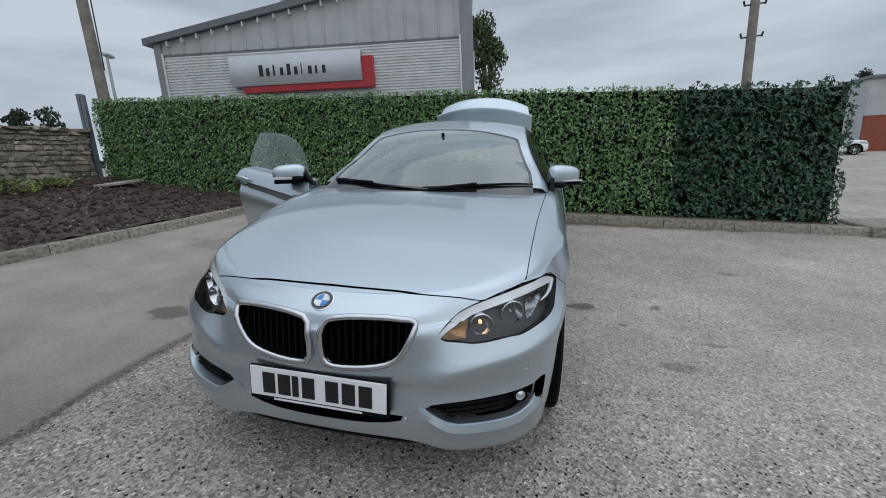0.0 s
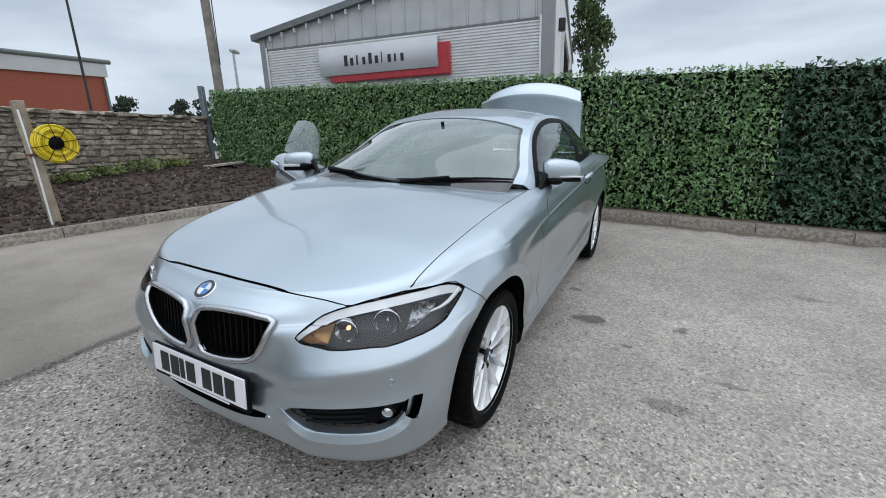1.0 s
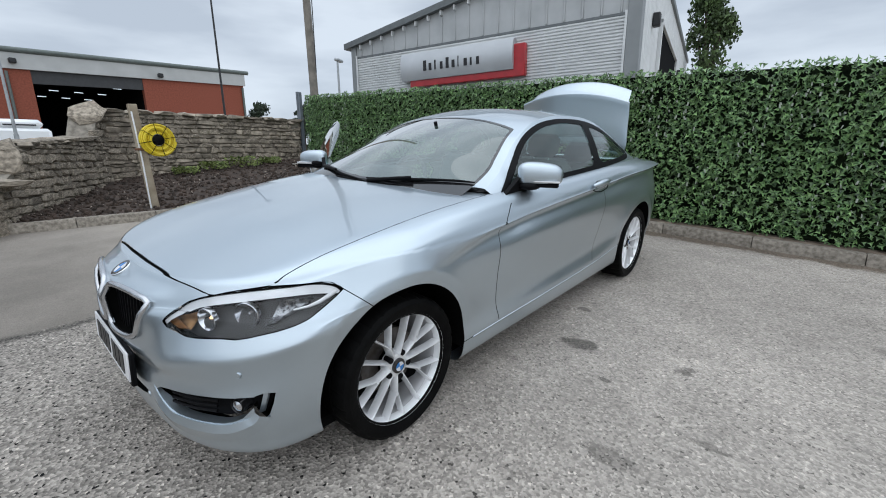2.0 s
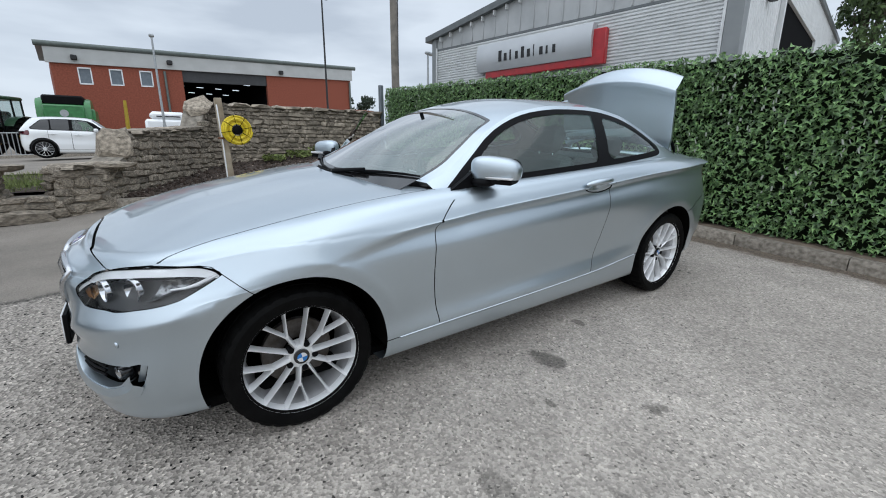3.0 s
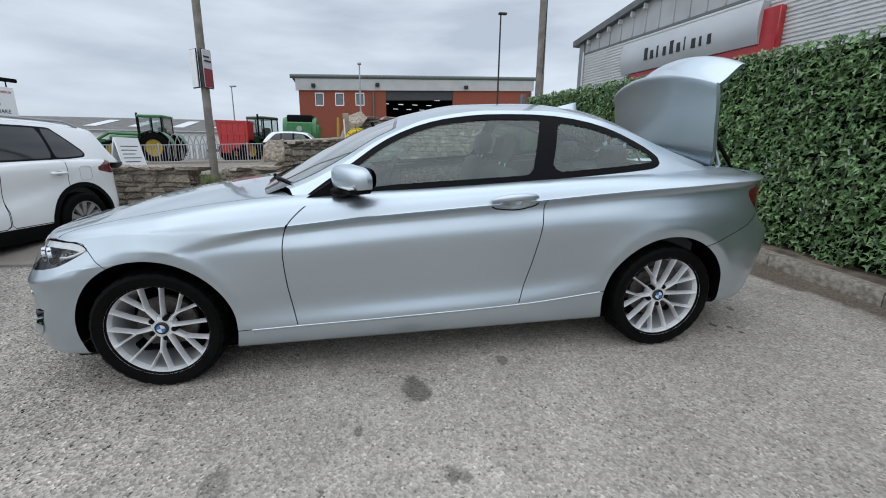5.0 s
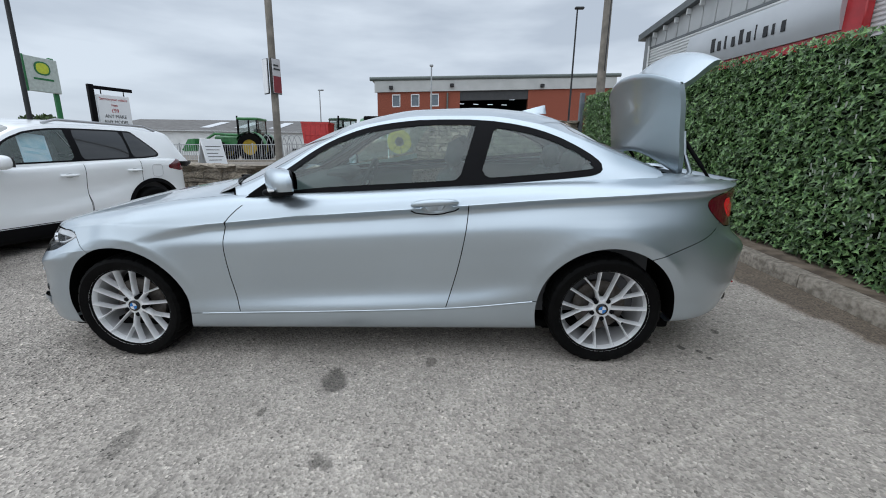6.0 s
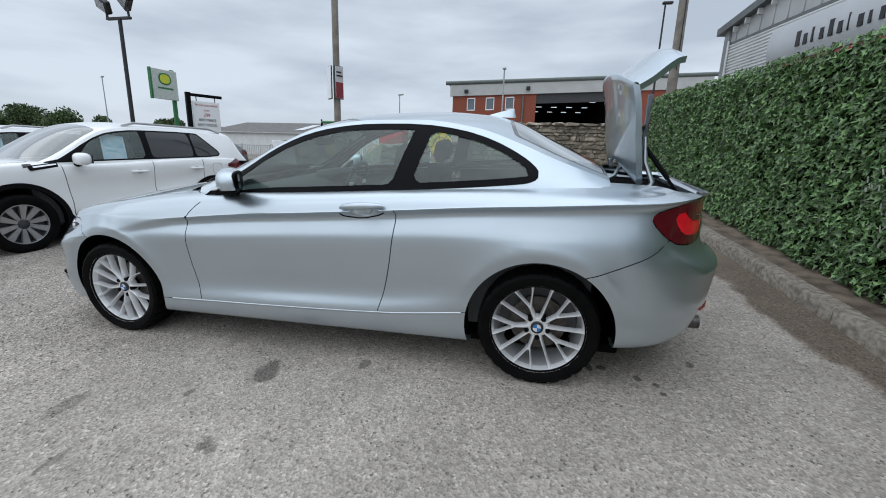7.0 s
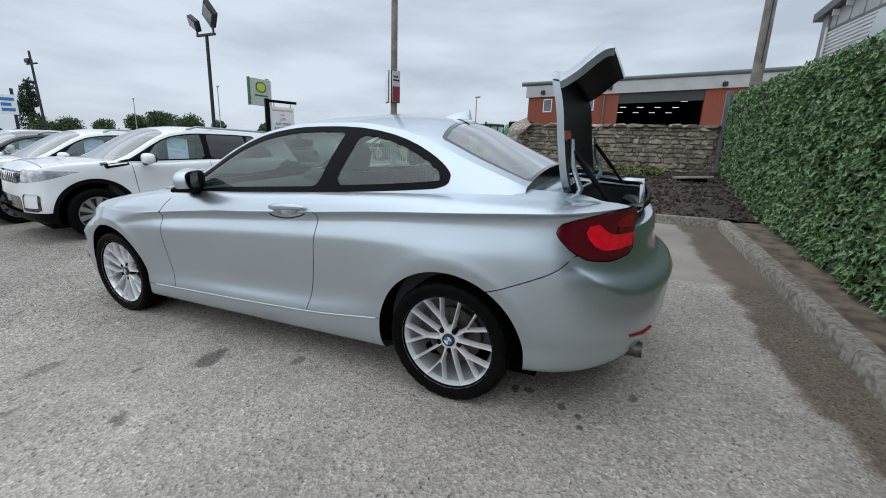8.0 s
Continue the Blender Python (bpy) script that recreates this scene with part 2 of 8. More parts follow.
class Skin:
    """A smooth sheet that is cut along lines into panels; every piece keeps the sheet's own normals."""

    def __init__(self, rows):
        n = len(rows[0])
        v = np.array(rows, float)
        du, dv = np.gradient(v, axis=0), np.gradient(v, axis=1)
        nn = np.cross(du, dv)
        nn /= np.maximum(np.linalg.norm(nn, axis=-1, keepdims=True), 1e-9)
        self.v, self.n = v.reshape(-1, 3), nn.reshape(-1, 3)
        self.f = [((i * n + j, (i + 1) * n + j, (i + 1) * n + j + 1, i * n + j + 1), "skin") for i in range(len(rows) - 1) for j in range(n - 1)]

    def cut(self, values, tag, only=("skin",)):
        """Gives the pieces where values(x, y, z, normals) < 0 the tag."""
        d = values(self.v[:, 0], self.v[:, 1], self.v[:, 2], self.n)
        d = np.where(np.abs(d) < 1e-5, 1e-5, d)
        new_v, new_n, made, out = [], [], {}, []
        count = len(self.v)
        for face, old in self.f:
            if old not in only:
                out.append((face, old))
                continue
            neg = [d[i] < 0 for i in face]
            if all(neg):
                out.append((face, tag))
                continue
            if not any(neg):
                out.append((face, old))
                continue
            inside, outside = [], []
            for k, i in enumerate(face):
                j = face[(k + 1) % len(face)]
                (inside if d[i] < 0 else outside).append(i)
                if (d[i] < 0) != (d[j] < 0):
                    key = (min(i, j), max(i, j))
                    if key not in made:
                        t = d[key[0]] / (d[key[0]] - d[key[1]])
                        made[key] = count + len(new_v)
                        new_v.append(self.v[key[0]] * (1 - t) + self.v[key[1]] * t)
                        new_n.append(self.n[key[0]] * (1 - t) + self.n[key[1]] * t)
                    inside.append(made[key])
                    outside.append(made[key])
            if len(inside) > 2:
                out.append((tuple(inside), tag))
            if len(outside) > 2:
                out.append((tuple(outside), old))
        if new_v:
            self.v = np.vstack([self.v, new_v])
            self.n = np.vstack([self.n, new_n])
        self.f = out

    def seam(self, values, tag, only=("skin",), gap=0.005):
        """Cuts a panel out, with an open joint round it."""
        self.cut(lambda x, y, z, n: values(x, y, z, n) - gap / 2, "fresh_joint", only)
        self.cut(lambda x, y, z, n: values(x, y, z, n) + gap / 2, tag, ("fresh_joint",))
        self.f = [(f, "joint" if t == "fresh_joint" else t) for f, t in self.f]

    def islands(self, tag):
        """Splits the faces of a tag into connected pieces and gives back their tags."""
        root = {}

        def find(i):
            while root.setdefault(i, i) != i:
                root[i] = root[root[i]]
                i = root[i]
            return i

        for f, t in self.f:
            if t == tag:
                for i in f[1:]:
                    root[find(i)] = find(f[0])
        names = {}
        self.f = [(f, tag + "_" + str(names.setdefault(find(f[0]), len(names))) if t == tag else t) for f, t in self.f]
        return [tag + "_" + str(k) for k in range(len(names))]

    def mesh(self, name, tags, mat, push=0.0, back=0.0, back_mat=None):
        faces = [f for f, t in self.f if t in tags]
        used = sorted({i for f in faces for i in f})
        at = {i: k for k, i in enumerate(used)}
        v, n = self.v[used], self.n[used] / np.maximum(np.linalg.norm(self.n[used], axis=1, keepdims=True), 1e-9)
        me = bpy.data.meshes.new(name)
        fs = [tuple(at[i] for i in f) for f in faces]
        count = len(v)
        vs = v + n * push
        if back:
            inner = [tuple(i + count for i in reversed(f)) for f in fs]
            edges = {}
            for f in fs:
                for k, a in enumerate(f):
                    b = f[(k + 1) % len(f)]
                    edges[(a, b)] = True
            rim = [(b, a, a + count, b + count) for a, b in edges if (b, a) not in edges]
            me.from_pydata([tuple(p) for p in np.vstack([vs, vs - n * back])], [], fs + inner + rim)
            me.materials.append(mat)
            me.materials.append(back_mat or mat)
            for k, poly in enumerate(me.polygons):
                poly.material_index = 0 if k < len(fs) or k >= 2 * len(fs) else 1
            me.shade_smooth()
            me.set_sharp_from_angle(angle=radians(50))
        else:
            me.from_pydata([tuple(p) for p in vs], [], fs)
            me.materials.append(mat)
            me.shade_smooth()
            me.normals_split_custom_set_from_vertices([tuple(p) for p in n])
        return me


# ---- the silver coupe ----
from mathutils.bvhtree import BVHTree


def outline_row(n_cols, width, height, nose, tail, lf, lr, pf, pr, squeeze=1.0, lift=0.0):
    """One line round the body, from the middle of the nose along the side to the middle of the tail."""
    nf, ns, nr = n_cols
    row = []
    for k in range(nf):
        a = (k + 0.0) / nf * math.pi / 2
        y = nose + lf * (1 - math.cos(a) ** (2 / pf))
        row.append((width(nose + lf) * 0 + width(y) * math.sin(a) ** (2 / pf), y))
    y0, y1 = nose + lf, tail - lr
    for k in range(ns):
        y = y0 + (y1 - y0) * k / ns
        row.append((width(y), y))
    for k in range(nr + 1):
        a = (1 - k / nr) * math.pi / 2
        y = tail - lr * (1 - max(math.cos(a), 0) ** (2 / pr))
        row.append((width(y) * max(math.sin(a), 0) ** (2 / pr), y))
    return [(x * squeeze, y, height(y) + lift) for x, y in row]


def smooth_rows(rows, sub):
    """Fills in lines between control lines, on smooth splines."""
    r = np.array(rows, float)
    out = []
    for i in range(len(r) - 1):
        a, b, c, d = r[max(i - 1, 0)], r[i], r[i + 1], r[min(i + 2, len(r) - 1)]
        for k in range(sub):
            t = k / sub
            out.append(0.5 * (2 * b + (c - a) * t + (2 * a - 5 * b + 4 * c - d) * t * t + (3 * b - a - 3 * c + d) * t ** 3))
    out.append(r[-1])
    return out


COLS = (22, 150, 22)
edge_w = curve((-0.66, 0.70), (-0.4, 0.745), (0.0, 0.765), (0.5, 0.785), (1.4, 0.80), (2.1, 0.805), (2.7, 0.785), (3.2, 0.715), (3.5, 0.64))
edge_z = curve((-0.66, 0.745), (-0.4, 0.783), (0.0, 0.850), (0.4, 0.905), (0.76, 0.935), (1.4, 0.955), (2.1, 0.985), (2.7, 1.0), (3.2, 0.99), (3.5, 0.975))
crease_z = curve((-0.74, 0.655), (-0.45, 0.71), (0.0, 0.762), (0.3, 0.786), (0.65, 0.814), (1.0, 0.843), (1.5, 0.872), (1.9, 0.895), (2.4, 0.928), (2.75, 0.945), (3.1, 0.958), (3.55, 0.965))
side_w = curve((-0.8, 0.775), (-0.37, 0.806), (-0.17, 0.836), (0.0, 0.866), (0.5, 0.865), (1.2, 0.868), (2.2, 0.874), (2.7, 0.887), (3.1, 0.86), (3.6, 0.78))


def scaled(f, k):
    return lambda y: f(y) * k


def flat(v):
    return lambda y: v


crown = lambda y: 0.05 * min(1, max(0, (y + 0.70) / 0.45)) ** 0.8
soft = lambda y: min(1, max(0, (0.55 - y) / 0.5)) * min(1, max(0, (y + 0.62) / 0.25))
under = lambda y: min(1, max(0, (y - 0.22) / 0.6)) * min(1, max(0, (3.6 - y) / 0.5))
# the wings draw in behind the head lamps
pinch = lambda y: max(0.0, 1 - abs((y + 0.27) / (0.33 if y < -0.27 else 0.36)) ** 1.6)

half = [
    outline_row(COLS, scaled(side_w, 0.80), curve((-0.8, 0.165), (0.4, 0.17), (2.3, 0.18), (3.5, 0.25)), -0.62, 3.40, 0.40, 0.45, 2.7, 2.6),
    outline_row(COLS, scaled(side_w, 0.955), curve((-0.8, 0.180), (0.4, 0.185), (2.3, 0.20), (3.0, 0.235), (3.6, 0.245)), -0.735, 3.55, 0.38, 0.5, 2.65, 2.5),
    outline_row(COLS, scaled(side_w, 0.985), curve((-0.8, 0.245), (0.4, 0.280), (1.07, 0.300), (1.83, 0.323), (2.32, 0.365), (3.6, 0.36)), -0.765, 3.62, 0.39, 0.52, 2.65, 2.4),
    outline_row(COLS, curve((-0.8, 0.775), (-0.37, 0.808), (-0.17, 0.836), (0.0, 0.862), (0.6, 0.838), (1.3, 0.830), (2.0, 0.840), (2.7, 0.884), (3.1, 0.862), (3.6, 0.79)), curve((-0.8, 0.35), (0.5, 0.39), (1.8, 0.43), (2.4, 0.48), (3.6, 0.45)), -0.772, 3.64, 0.40, 0.52, 2.65, 2.4),
    outline_row(COLS, curve((-0.8, 0.775), (-0.37, 0.809), (-0.17, 0.838), (0.0, 0.868), (0.6, 0.849), (1.3, 0.843), (2.0, 0.853), (2.7, 0.890), (3.1, 0.866), (3.6, 0.79)), curve((-0.8, 0.43), (-0.6, 0.455), (-0.4, 0.50), (0.5, 0.54), (1.8, 0.58), (2.4, 0.61), (3.1, 0.61), (3.3, 0.655), (3.45, 0.615), (3.6, 0.60)), -0.760, 3.635, 0.41, 0.52, 2.5, 2.4),
    outline_row(COLS, curve((-0.8, 0.77), (-0.37, 0.807), (-0.17, 0.836), (0.0, 0.866), (0.6, 0.860), (1.3, 0.859), (2.0, 0.866), (2.7, 0.886), (3.1, 0.858), (3.6, 0.78)), curve((-0.8, 0.497), (-0.72, 0.505), (-0.66, 0.530), (-0.58, 0.550), (-0.43, 0.585), (-0.3, 0.625), (0.5, 0.68), (1.8, 0.74), (2.4, 0.77), (3.1, 0.76), (3.6, 0.70)), -0.778, 3.55, 0.44, 0.5, 2.28, 2.4),
    outline_row(COLS, lambda y: side_w(y) * (0.990 - 0.034 * under(y) + 0.007 * soft(y)), lambda y: crease_z(y) - 0.033 - 0.012 * under(y) - 0.05 * soft(y), -0.757, 3.555, 0.48, 0.5, 2.12, 2.4),
    outline_row(COLS, lambda y: side_w(y) * (0.994 + 0.006 * under(y) - 0.001 * soft(y)) - 0.012 * pinch(y), lambda y: crease_z(y) - 0.003 - 0.045 * soft(y), -0.742, 3.55, 0.50, 0.5, 2.08, 2.4),
    outline_row(COLS, lambda y: side_w(y) * (0.992 + 0.006 * under(y) - 0.016 * soft(y)) - 0.034 * pinch(y), lambda y: crease_z(y) + 0.005 + 0.018 * soft(y), -0.736, 3.545, 0.51, 0.5, 2.06, 2.4),
    outline_row(COLS, lambda y: side_w(y) * 0.62 + edge_w(y) * 0.38 - 0.038 * pinch(y), lambda y: crease_z(y) * 0.5 + edge_z(y) * 0.5 + 0.006, -0.715, 3.515, 0.52, 0.48, 2.12, 2.4),
    outline_row(COLS, lambda y: edge_w(y) - 0.030 * pinch(y), edge_z, -0.682, 3.485, 0.50, 0.46, 2.3, 2.5),
    outline_row(COLS, scaled(edge_w, 0.84), lambda y: edge_z(y) + 0.44 * crown(y), -0.672, 3.46, 0.48, 0.44, 2.4, 2.6),
    outline_row(COLS, scaled(edge_w, 0.42), lambda y: edge_z(y) + 0.86 * crown(y), -0.664, 3.45, 0.47, 0.42, 2.4, 2.6),
    outline_row(COLS, flat(0.0), lambda y: edge_z(y) + crown(y), -0.66, 3.45, 0.47, 0.42, 2.4, 2.6),
]
fine = [np.array(r) for r in smooth_rows(half, 7)]
ARCH_F, ARCH_R, ARCH_RADIUS = (0.0, 0.303), (2.69, 0.300), 0.374
# flared lips round the wheel arches
for r in fine:
    for cy, cz in (ARCH_F, ARCH_R):
        d = np.hypot(r[:, 1] - cy, r[:, 2] - cz) - ARCH_RADIUS
        lip = np.where(d > 0.052, np.exp(-np.abs(d - 0.052) / 0.05), 0.4 + 0.6 * np.clip(d, -0.02, 0.06) / 0.052)
        lip *= np.clip((r[:, 2] - 0.36) / 0.22, 0, 1) * (np.abs(r[:, 0]) > 0.6) * (r[:, 2] < 0.80)
        r[:, 0] += 0.013 * lip
# creases across the bumpers: the skin kinks outwards along a line
front_crease = curve((0.0, 0.40), (0.34, 0.41), (0.385, 0.45), (0.45, 0.502), (0.54, 0.53), (0.68, 0.552), (0.80, 0.588), (0.87, 0.64))
rear_crease = curve((0.0, 0.603), (0.54, 0.603), (0.68, 0.618), (0.776, 0.68), (0.816, 0.752), (0.9, 0.80))
for r in fine:
    ax = np.abs(r[:, 0])
    for line, sgn, zone in ((front_crease, -1, np.clip((-0.12 - r[:, 1]) / 0.25, 0, 1) * np.clip((ax - 0.32) / 0.18, 0, 1)), (rear_crease, 1, np.clip((r[:, 1] - 3.12) / 0.15, 0, 1))):
        d = r[:, 2] - np.array([line(q) for q in ax])
        push = (0.027 if sgn < 0 else 0.024) * zone * np.exp(-np.sqrt(d * d + 0.003 ** 2) / np.where(d > 0, 0.085, 0.05))
        side = np.clip((ax - 0.55) / 0.3, 0, 1)
        r[:, 1] += sgn * push * (1 - 0.6 * side)
        r[:, 0] += push * side * 0.7
# the prow stands proud round the grilles
ramp01 = lambda v, a, b: np.clip((v - a) / (b - a), 0, 1) ** 2 * (3 - 2 * np.clip((v - a) / (b - a), 0, 1))
for r in fine:
    r[:, 1] -= 0.030 * (1 - ramp01(np.abs(r[:, 0]), 0.29, 0.45)) * ramp01(r[:, 2], 0.53, 0.66) * (1 - ramp01(r[:, 2], 0.69, 0.735)) * (r[:, 1] < -0.4)
full = [np.array(r) * (-1, 1, 1) for r in fine[:-1]] + [np.array(r) for r in fine[::-1]]
body = Skin(full)
body_tree = BVHTree.FromPolygons([tuple(p) for p in body.v], [f for f, _ in body.f])


def from_front(x, z, off=0.0):
    hit, n, _, _ = body_tree.ray_cast(Vector((x, -3, z)), Vector((0, 1, 0)))
    return hit + n * off if n.y < 0 else hit - n * off


def from_side(y, z, side=1, off=0.0):
    hit, n, _, _ = body_tree.ray_cast(Vector((2 * side, y, z)), Vector((-side, 0, 0)))
    return hit + n * off * (1 if n.x * side > 0 else -1)


def from_rear(x, z, off=0.0):
    hit, n, _, _ = body_tree.ray_cast(Vector((x, 6, z)), Vector((0, -1, 0)))
    return hit + n * off * (1 if n.y > 0 else -1)


def from_top(x, y, off=0.0):
    hit, n, _, _ = body_tree.ray_cast(Vector((x, y, 3)), Vector((0, 0, -1)))
    return hit + n * off * (1 if n.z > 0 else -1)


KIDNEY = round_outline([(0.024, 0.525), (0.019, 0.62), (0.030, 0.677), (0.09, 0.690), (0.18, 0.694), (0.27, 0.692), (0.336, 0.684), (0.336, 0.655), (0.314, 0.605), (0.284, 0.556), (0.235, 0.533), (0.16, 0.521), (0.08, 0.516)], 1)
LAMP = round_outline([(0.393, 0.614), (0.448, 0.682), (0.484, 0.706), (0.53, 0.722), (0.59, 0.736), (0.68, 0.750), (0.735, 0.753), (0.760, 0.749), (0.780, 0.737), (0.80, 0.716), (0.86, 0.68), (0.86, 0.60), (0.734, 0.600), (0.66, 0.613), (0.585, 0.607), (0.525, 0.602), (0.46, 0.615)], 1)
FOG = [(0.365, 0.386), (0.45, 0.400), (0.60, 0.414), (0.70, 0.420), (0.741, 0.425), (0.738, 0.385), (0.713, 0.347), (0.67, 0.330), (0.59, 0.325), (0.48, 0.322), (0.435, 0.338), (0.40, 0.362)]
SLOT = [(0.736, 0.430), (0.774, 0.438), (0.7715, 0.39), (0.765, 0.352), (0.755, 0.336), (0.742, 0.352), (0.738, 0.39)]
lamp_low = curve((-0.70, 0.56), (-0.60, 0.60), (-0.52, 0.622), (-0.474, 0.630), (-0.39, 0.650), (-0.295, 0.694), (-0.242, 0.722), (-0.1, 0.80))
DOOR = round_outline([(0.90, 1.02), (0.80, 0.935), (0.70, 0.86), (0.645, 0.79), (0.630, 0.70), (0.630, 0.54), (0.645, 0.40), (0.665, 0.29), (0.672, 0.20), (1.79, 0.20), (1.825, 0.318), (1.86, 0.42), (1.90, 0.56), (1.938, 0.74), (1.955, 0.86), (1.955, 0.92), (1.92, 1.02)], 1)
TAIL = round_outline([(3.105, 0.897), (3.24, 0.935), (3.43, 0.962), (3.70, 0.965), (3.72, 0.80), (3.52, 0.75), (3.39, 0.745), (3.235, 0.775)], 1)
d_kidney, d_lamp, d_fog, d_door, d_tail, d_slot = [outline_distance(o) for o in (KIDNEY, LAMP, FOG, DOOR, TAIL, SLOT)]
LOWER_GRILLE = round_outline([(-0.325, 0.352), (0.325, 0.352), (0.30, 0.322), (0.14, 0.298), (-0.14, 0.298), (-0.30, 0.322)], 1)
d_grille = outline_distance(LOWER_GRILLE)
bonnet_z = curve((0, 0.757), (0.25, 0.754), (0.42, 0.744), (0.495, 0.734), (0.532, 0.724), (0.59, 0.739), (0.68, 0.757), (0.9, 0.80))
wing_z = curve((0.0, 0.90), (0.575, 0.90), (0.60, 0.742), (0.68, 0.753), (0.76, 0.752), (0.80, 0.76), (0.9, 0.80))
bonnet_x = curve((-0.66, 0.50), (-0.58, 0.60), (-0.47, 0.678), (-0.2, 0.690), (0.1, 0.704), (0.45, 0.728), (0.55, 0.735), (0.70, 0.745))
bonnet_back = curve((0.0, 0.440), (0.2, 0.458), (0.43, 0.520), (0.59, 0.588), (0.71, 0.655), (0.80, 0.70))
back_line = lambda x: np.array([bonnet_back(abs(q)) for q in x])

bumper_top = curve((2.85, 0.595), (2.927, 0.618), (3.09, 0.681), (3.187, 0.728), (3.226, 0.762), (3.245, 0.787), (3.7, 0.80))
chin_z = curve((0.0, 0.250), (0.25, 0.250), (0.36, 0.235), (0.46, 0.195), (0.55, 0.17), (0.9, 0.1))
big = np.maximum
body.cut(lambda x, y, z, n: np.minimum(np.hypot(y - ARCH_F[0], z - ARCH_F[1]), np.hypot(y - ARCH_R[0], z - ARCH_R[1])) - ARCH_RADIUS, "gone")
body.cut(lambda x, y, z, n: big(d_kidney(np.abs(x), z), y + 0.3), "gone")
body.cut(lambda x, y, z, n: big(d_fog(np.abs(x), z), y + 0.2), "fog_pocket")
body.cut(lambda x, y, z, n: big(d_slot(np.abs(x), z), y + 0.2), "fog_pocket")
body.cut(lambda x, y, z, n: big(d_grille(x, z), y + 0.3), "gone")
body.cut(lambda x, y, z, n: big(z - np.array([chin_z(abs(q)) for q in x]), y + 0.45), "chin")
body.seam(lambda x, y, z, n: big(big(d_lamp(np.abs(x), z), np.array([lamp_low(q) for q in y]) - z), y + 0.1), "lamp", gap=0.0035)
body.seam(lambda x, y, z, n: big(d_tail(y - 0.55 * (np.abs(x) - 0.75), z), big(2.9 - y, 0.535 - np.abs(x))), "tail_lamp")
body.cut(lambda x, y, z, n: big(big(np.abs(x) - 0.53 - 0.06 * (z > 0.955), 2.99 - y), 0.80 - z), "gone")
sill_top = curve((0.3, 0.282), (0.66, 0.291), (1.07, 0.300), (1.83, 0.325), (2.36, 0.374))
body.seam(lambda x, y, z, n: big(z - np.array([sill_top(q) for q in y]), np.abs(y - 1.36) - 1.1), "sill", gap=0.004)
body.seam(lambda x, y, z, n: big(d_door(y, z), 0.70 - x), "door_near")
body.seam(lambda x, y, z, n: big(d_door(y, z), 0.70 + x), "door_far")
body.cut(lambda x, y, z, n: big(((y - 1.79) / 0.085) ** 2 + ((z - 0.892) / 0.033) ** 2 - 1, 0.7 - np.abs(x)), "cup", ("door_near", "door_far"))
body.f = [(f, "skin" if t == "joint" and 0.66 < body.v[list(f), 1].mean() < 2.1 and (np.abs(body.v[list(f), 0]).mean() < 0.785 or body.v[list(f), 2].mean() > 0.90) else t) for f, t in body.f]
body.seam(lambda x, y, z, n: big(big(np.abs(x) - np.array([bonnet_x(q) for q in y]), np.array([bonnet_z(abs(q)) for q in x]) - z), y - back_line(x)), "bonnet", gap=0.0035)
body.cut(lambda x, y, z, n: big(big(np.abs(x) - np.array([edge_w(q) for q in y]) + 0.035, back_line(x) - y), big(y - 0.70, 0.88 - z)), "cowl", ("skin", "joint"))
body.cut(lambda x, y, z, n: big(big(np.abs(x) - np.array([edge_w(q) for q in y]) + 0.05, 0.70 - y), big(y - 2.96, 0.88 - z)), "gone")
body.cut(lambda x, y, z, n: big(big(np.abs(x) - 0.52, 2.95 - y), 0.88 - z), "gone")
body.seam(lambda x, y, z, n: big((y + 0.244) - (0.721 - z) * 1.1, z - np.array([wing_z(abs(q)) for q in x])), "front_bumper")
body.seam(lambda x, y, z, n: big(z - np.array([bumper_top(q) for q in y]), 2.85 - y), "rear_bumper")

coupe = thing("silver_coupe", LOT, "metallic silver two-door coupe, boot lid raised, driver's door open", "car")
for s, tag in ((1, "sill_near"), (-1, "sill_far")):
    body.cut(lambda x, y, z, n: -s * x, tag, ("sill",))
for tag in body.islands("skin"):
    part("body_shell", body.mesh("body_shell", (tag,), SILVER), SILVER, coupe)
for tag, name, mat in (("bonnet", "bonnet", SILVER), ("front_bumper", "front_bumper", SILVER), ("rear_bumper", "rear_bumper", SILVER), ("sill_near", "side_skirt", SILVER), ("sill_far", "side_skirt", SILVER), ("cowl", "cowl", BLACK)):
    part(name, body.mesh(name, (tag,), mat), mat, coupe)
part("chin", body.mesh("chin", ("chin",), BLACK, push=-0.022), BLACK, coupe, "black lower lip")
part("panel_joints", body.mesh("panel_joints", ("joint",), DARK, push=-0.007), DARK, coupe, "dark gaps between the panels")
for s, tag in ((1, "fog_near"), (-1, "fog_far")):
    body.cut(lambda x, y, z, n: -s * x, tag, ("fog_pocket",))
    part("fog_surround", body.mesh("fog_surround", (tag,), BLACK, push=-0.045), BLACK, coupe, "black recess with slats")

for s in (1, -1):
    ledge = Shape().grid([[tuple(from_side(y, sill_top(y) + dz, s, off)) for dz, off in ((0.004, -0.003), (-0.001, 0.003), (-0.005, 0.0028), (-0.014, -0.001))] for y in np.linspace(0.44, 2.30, 60)])
    part("sill_edge", ledge, SILVER, coupe, "bright edge along the sill")

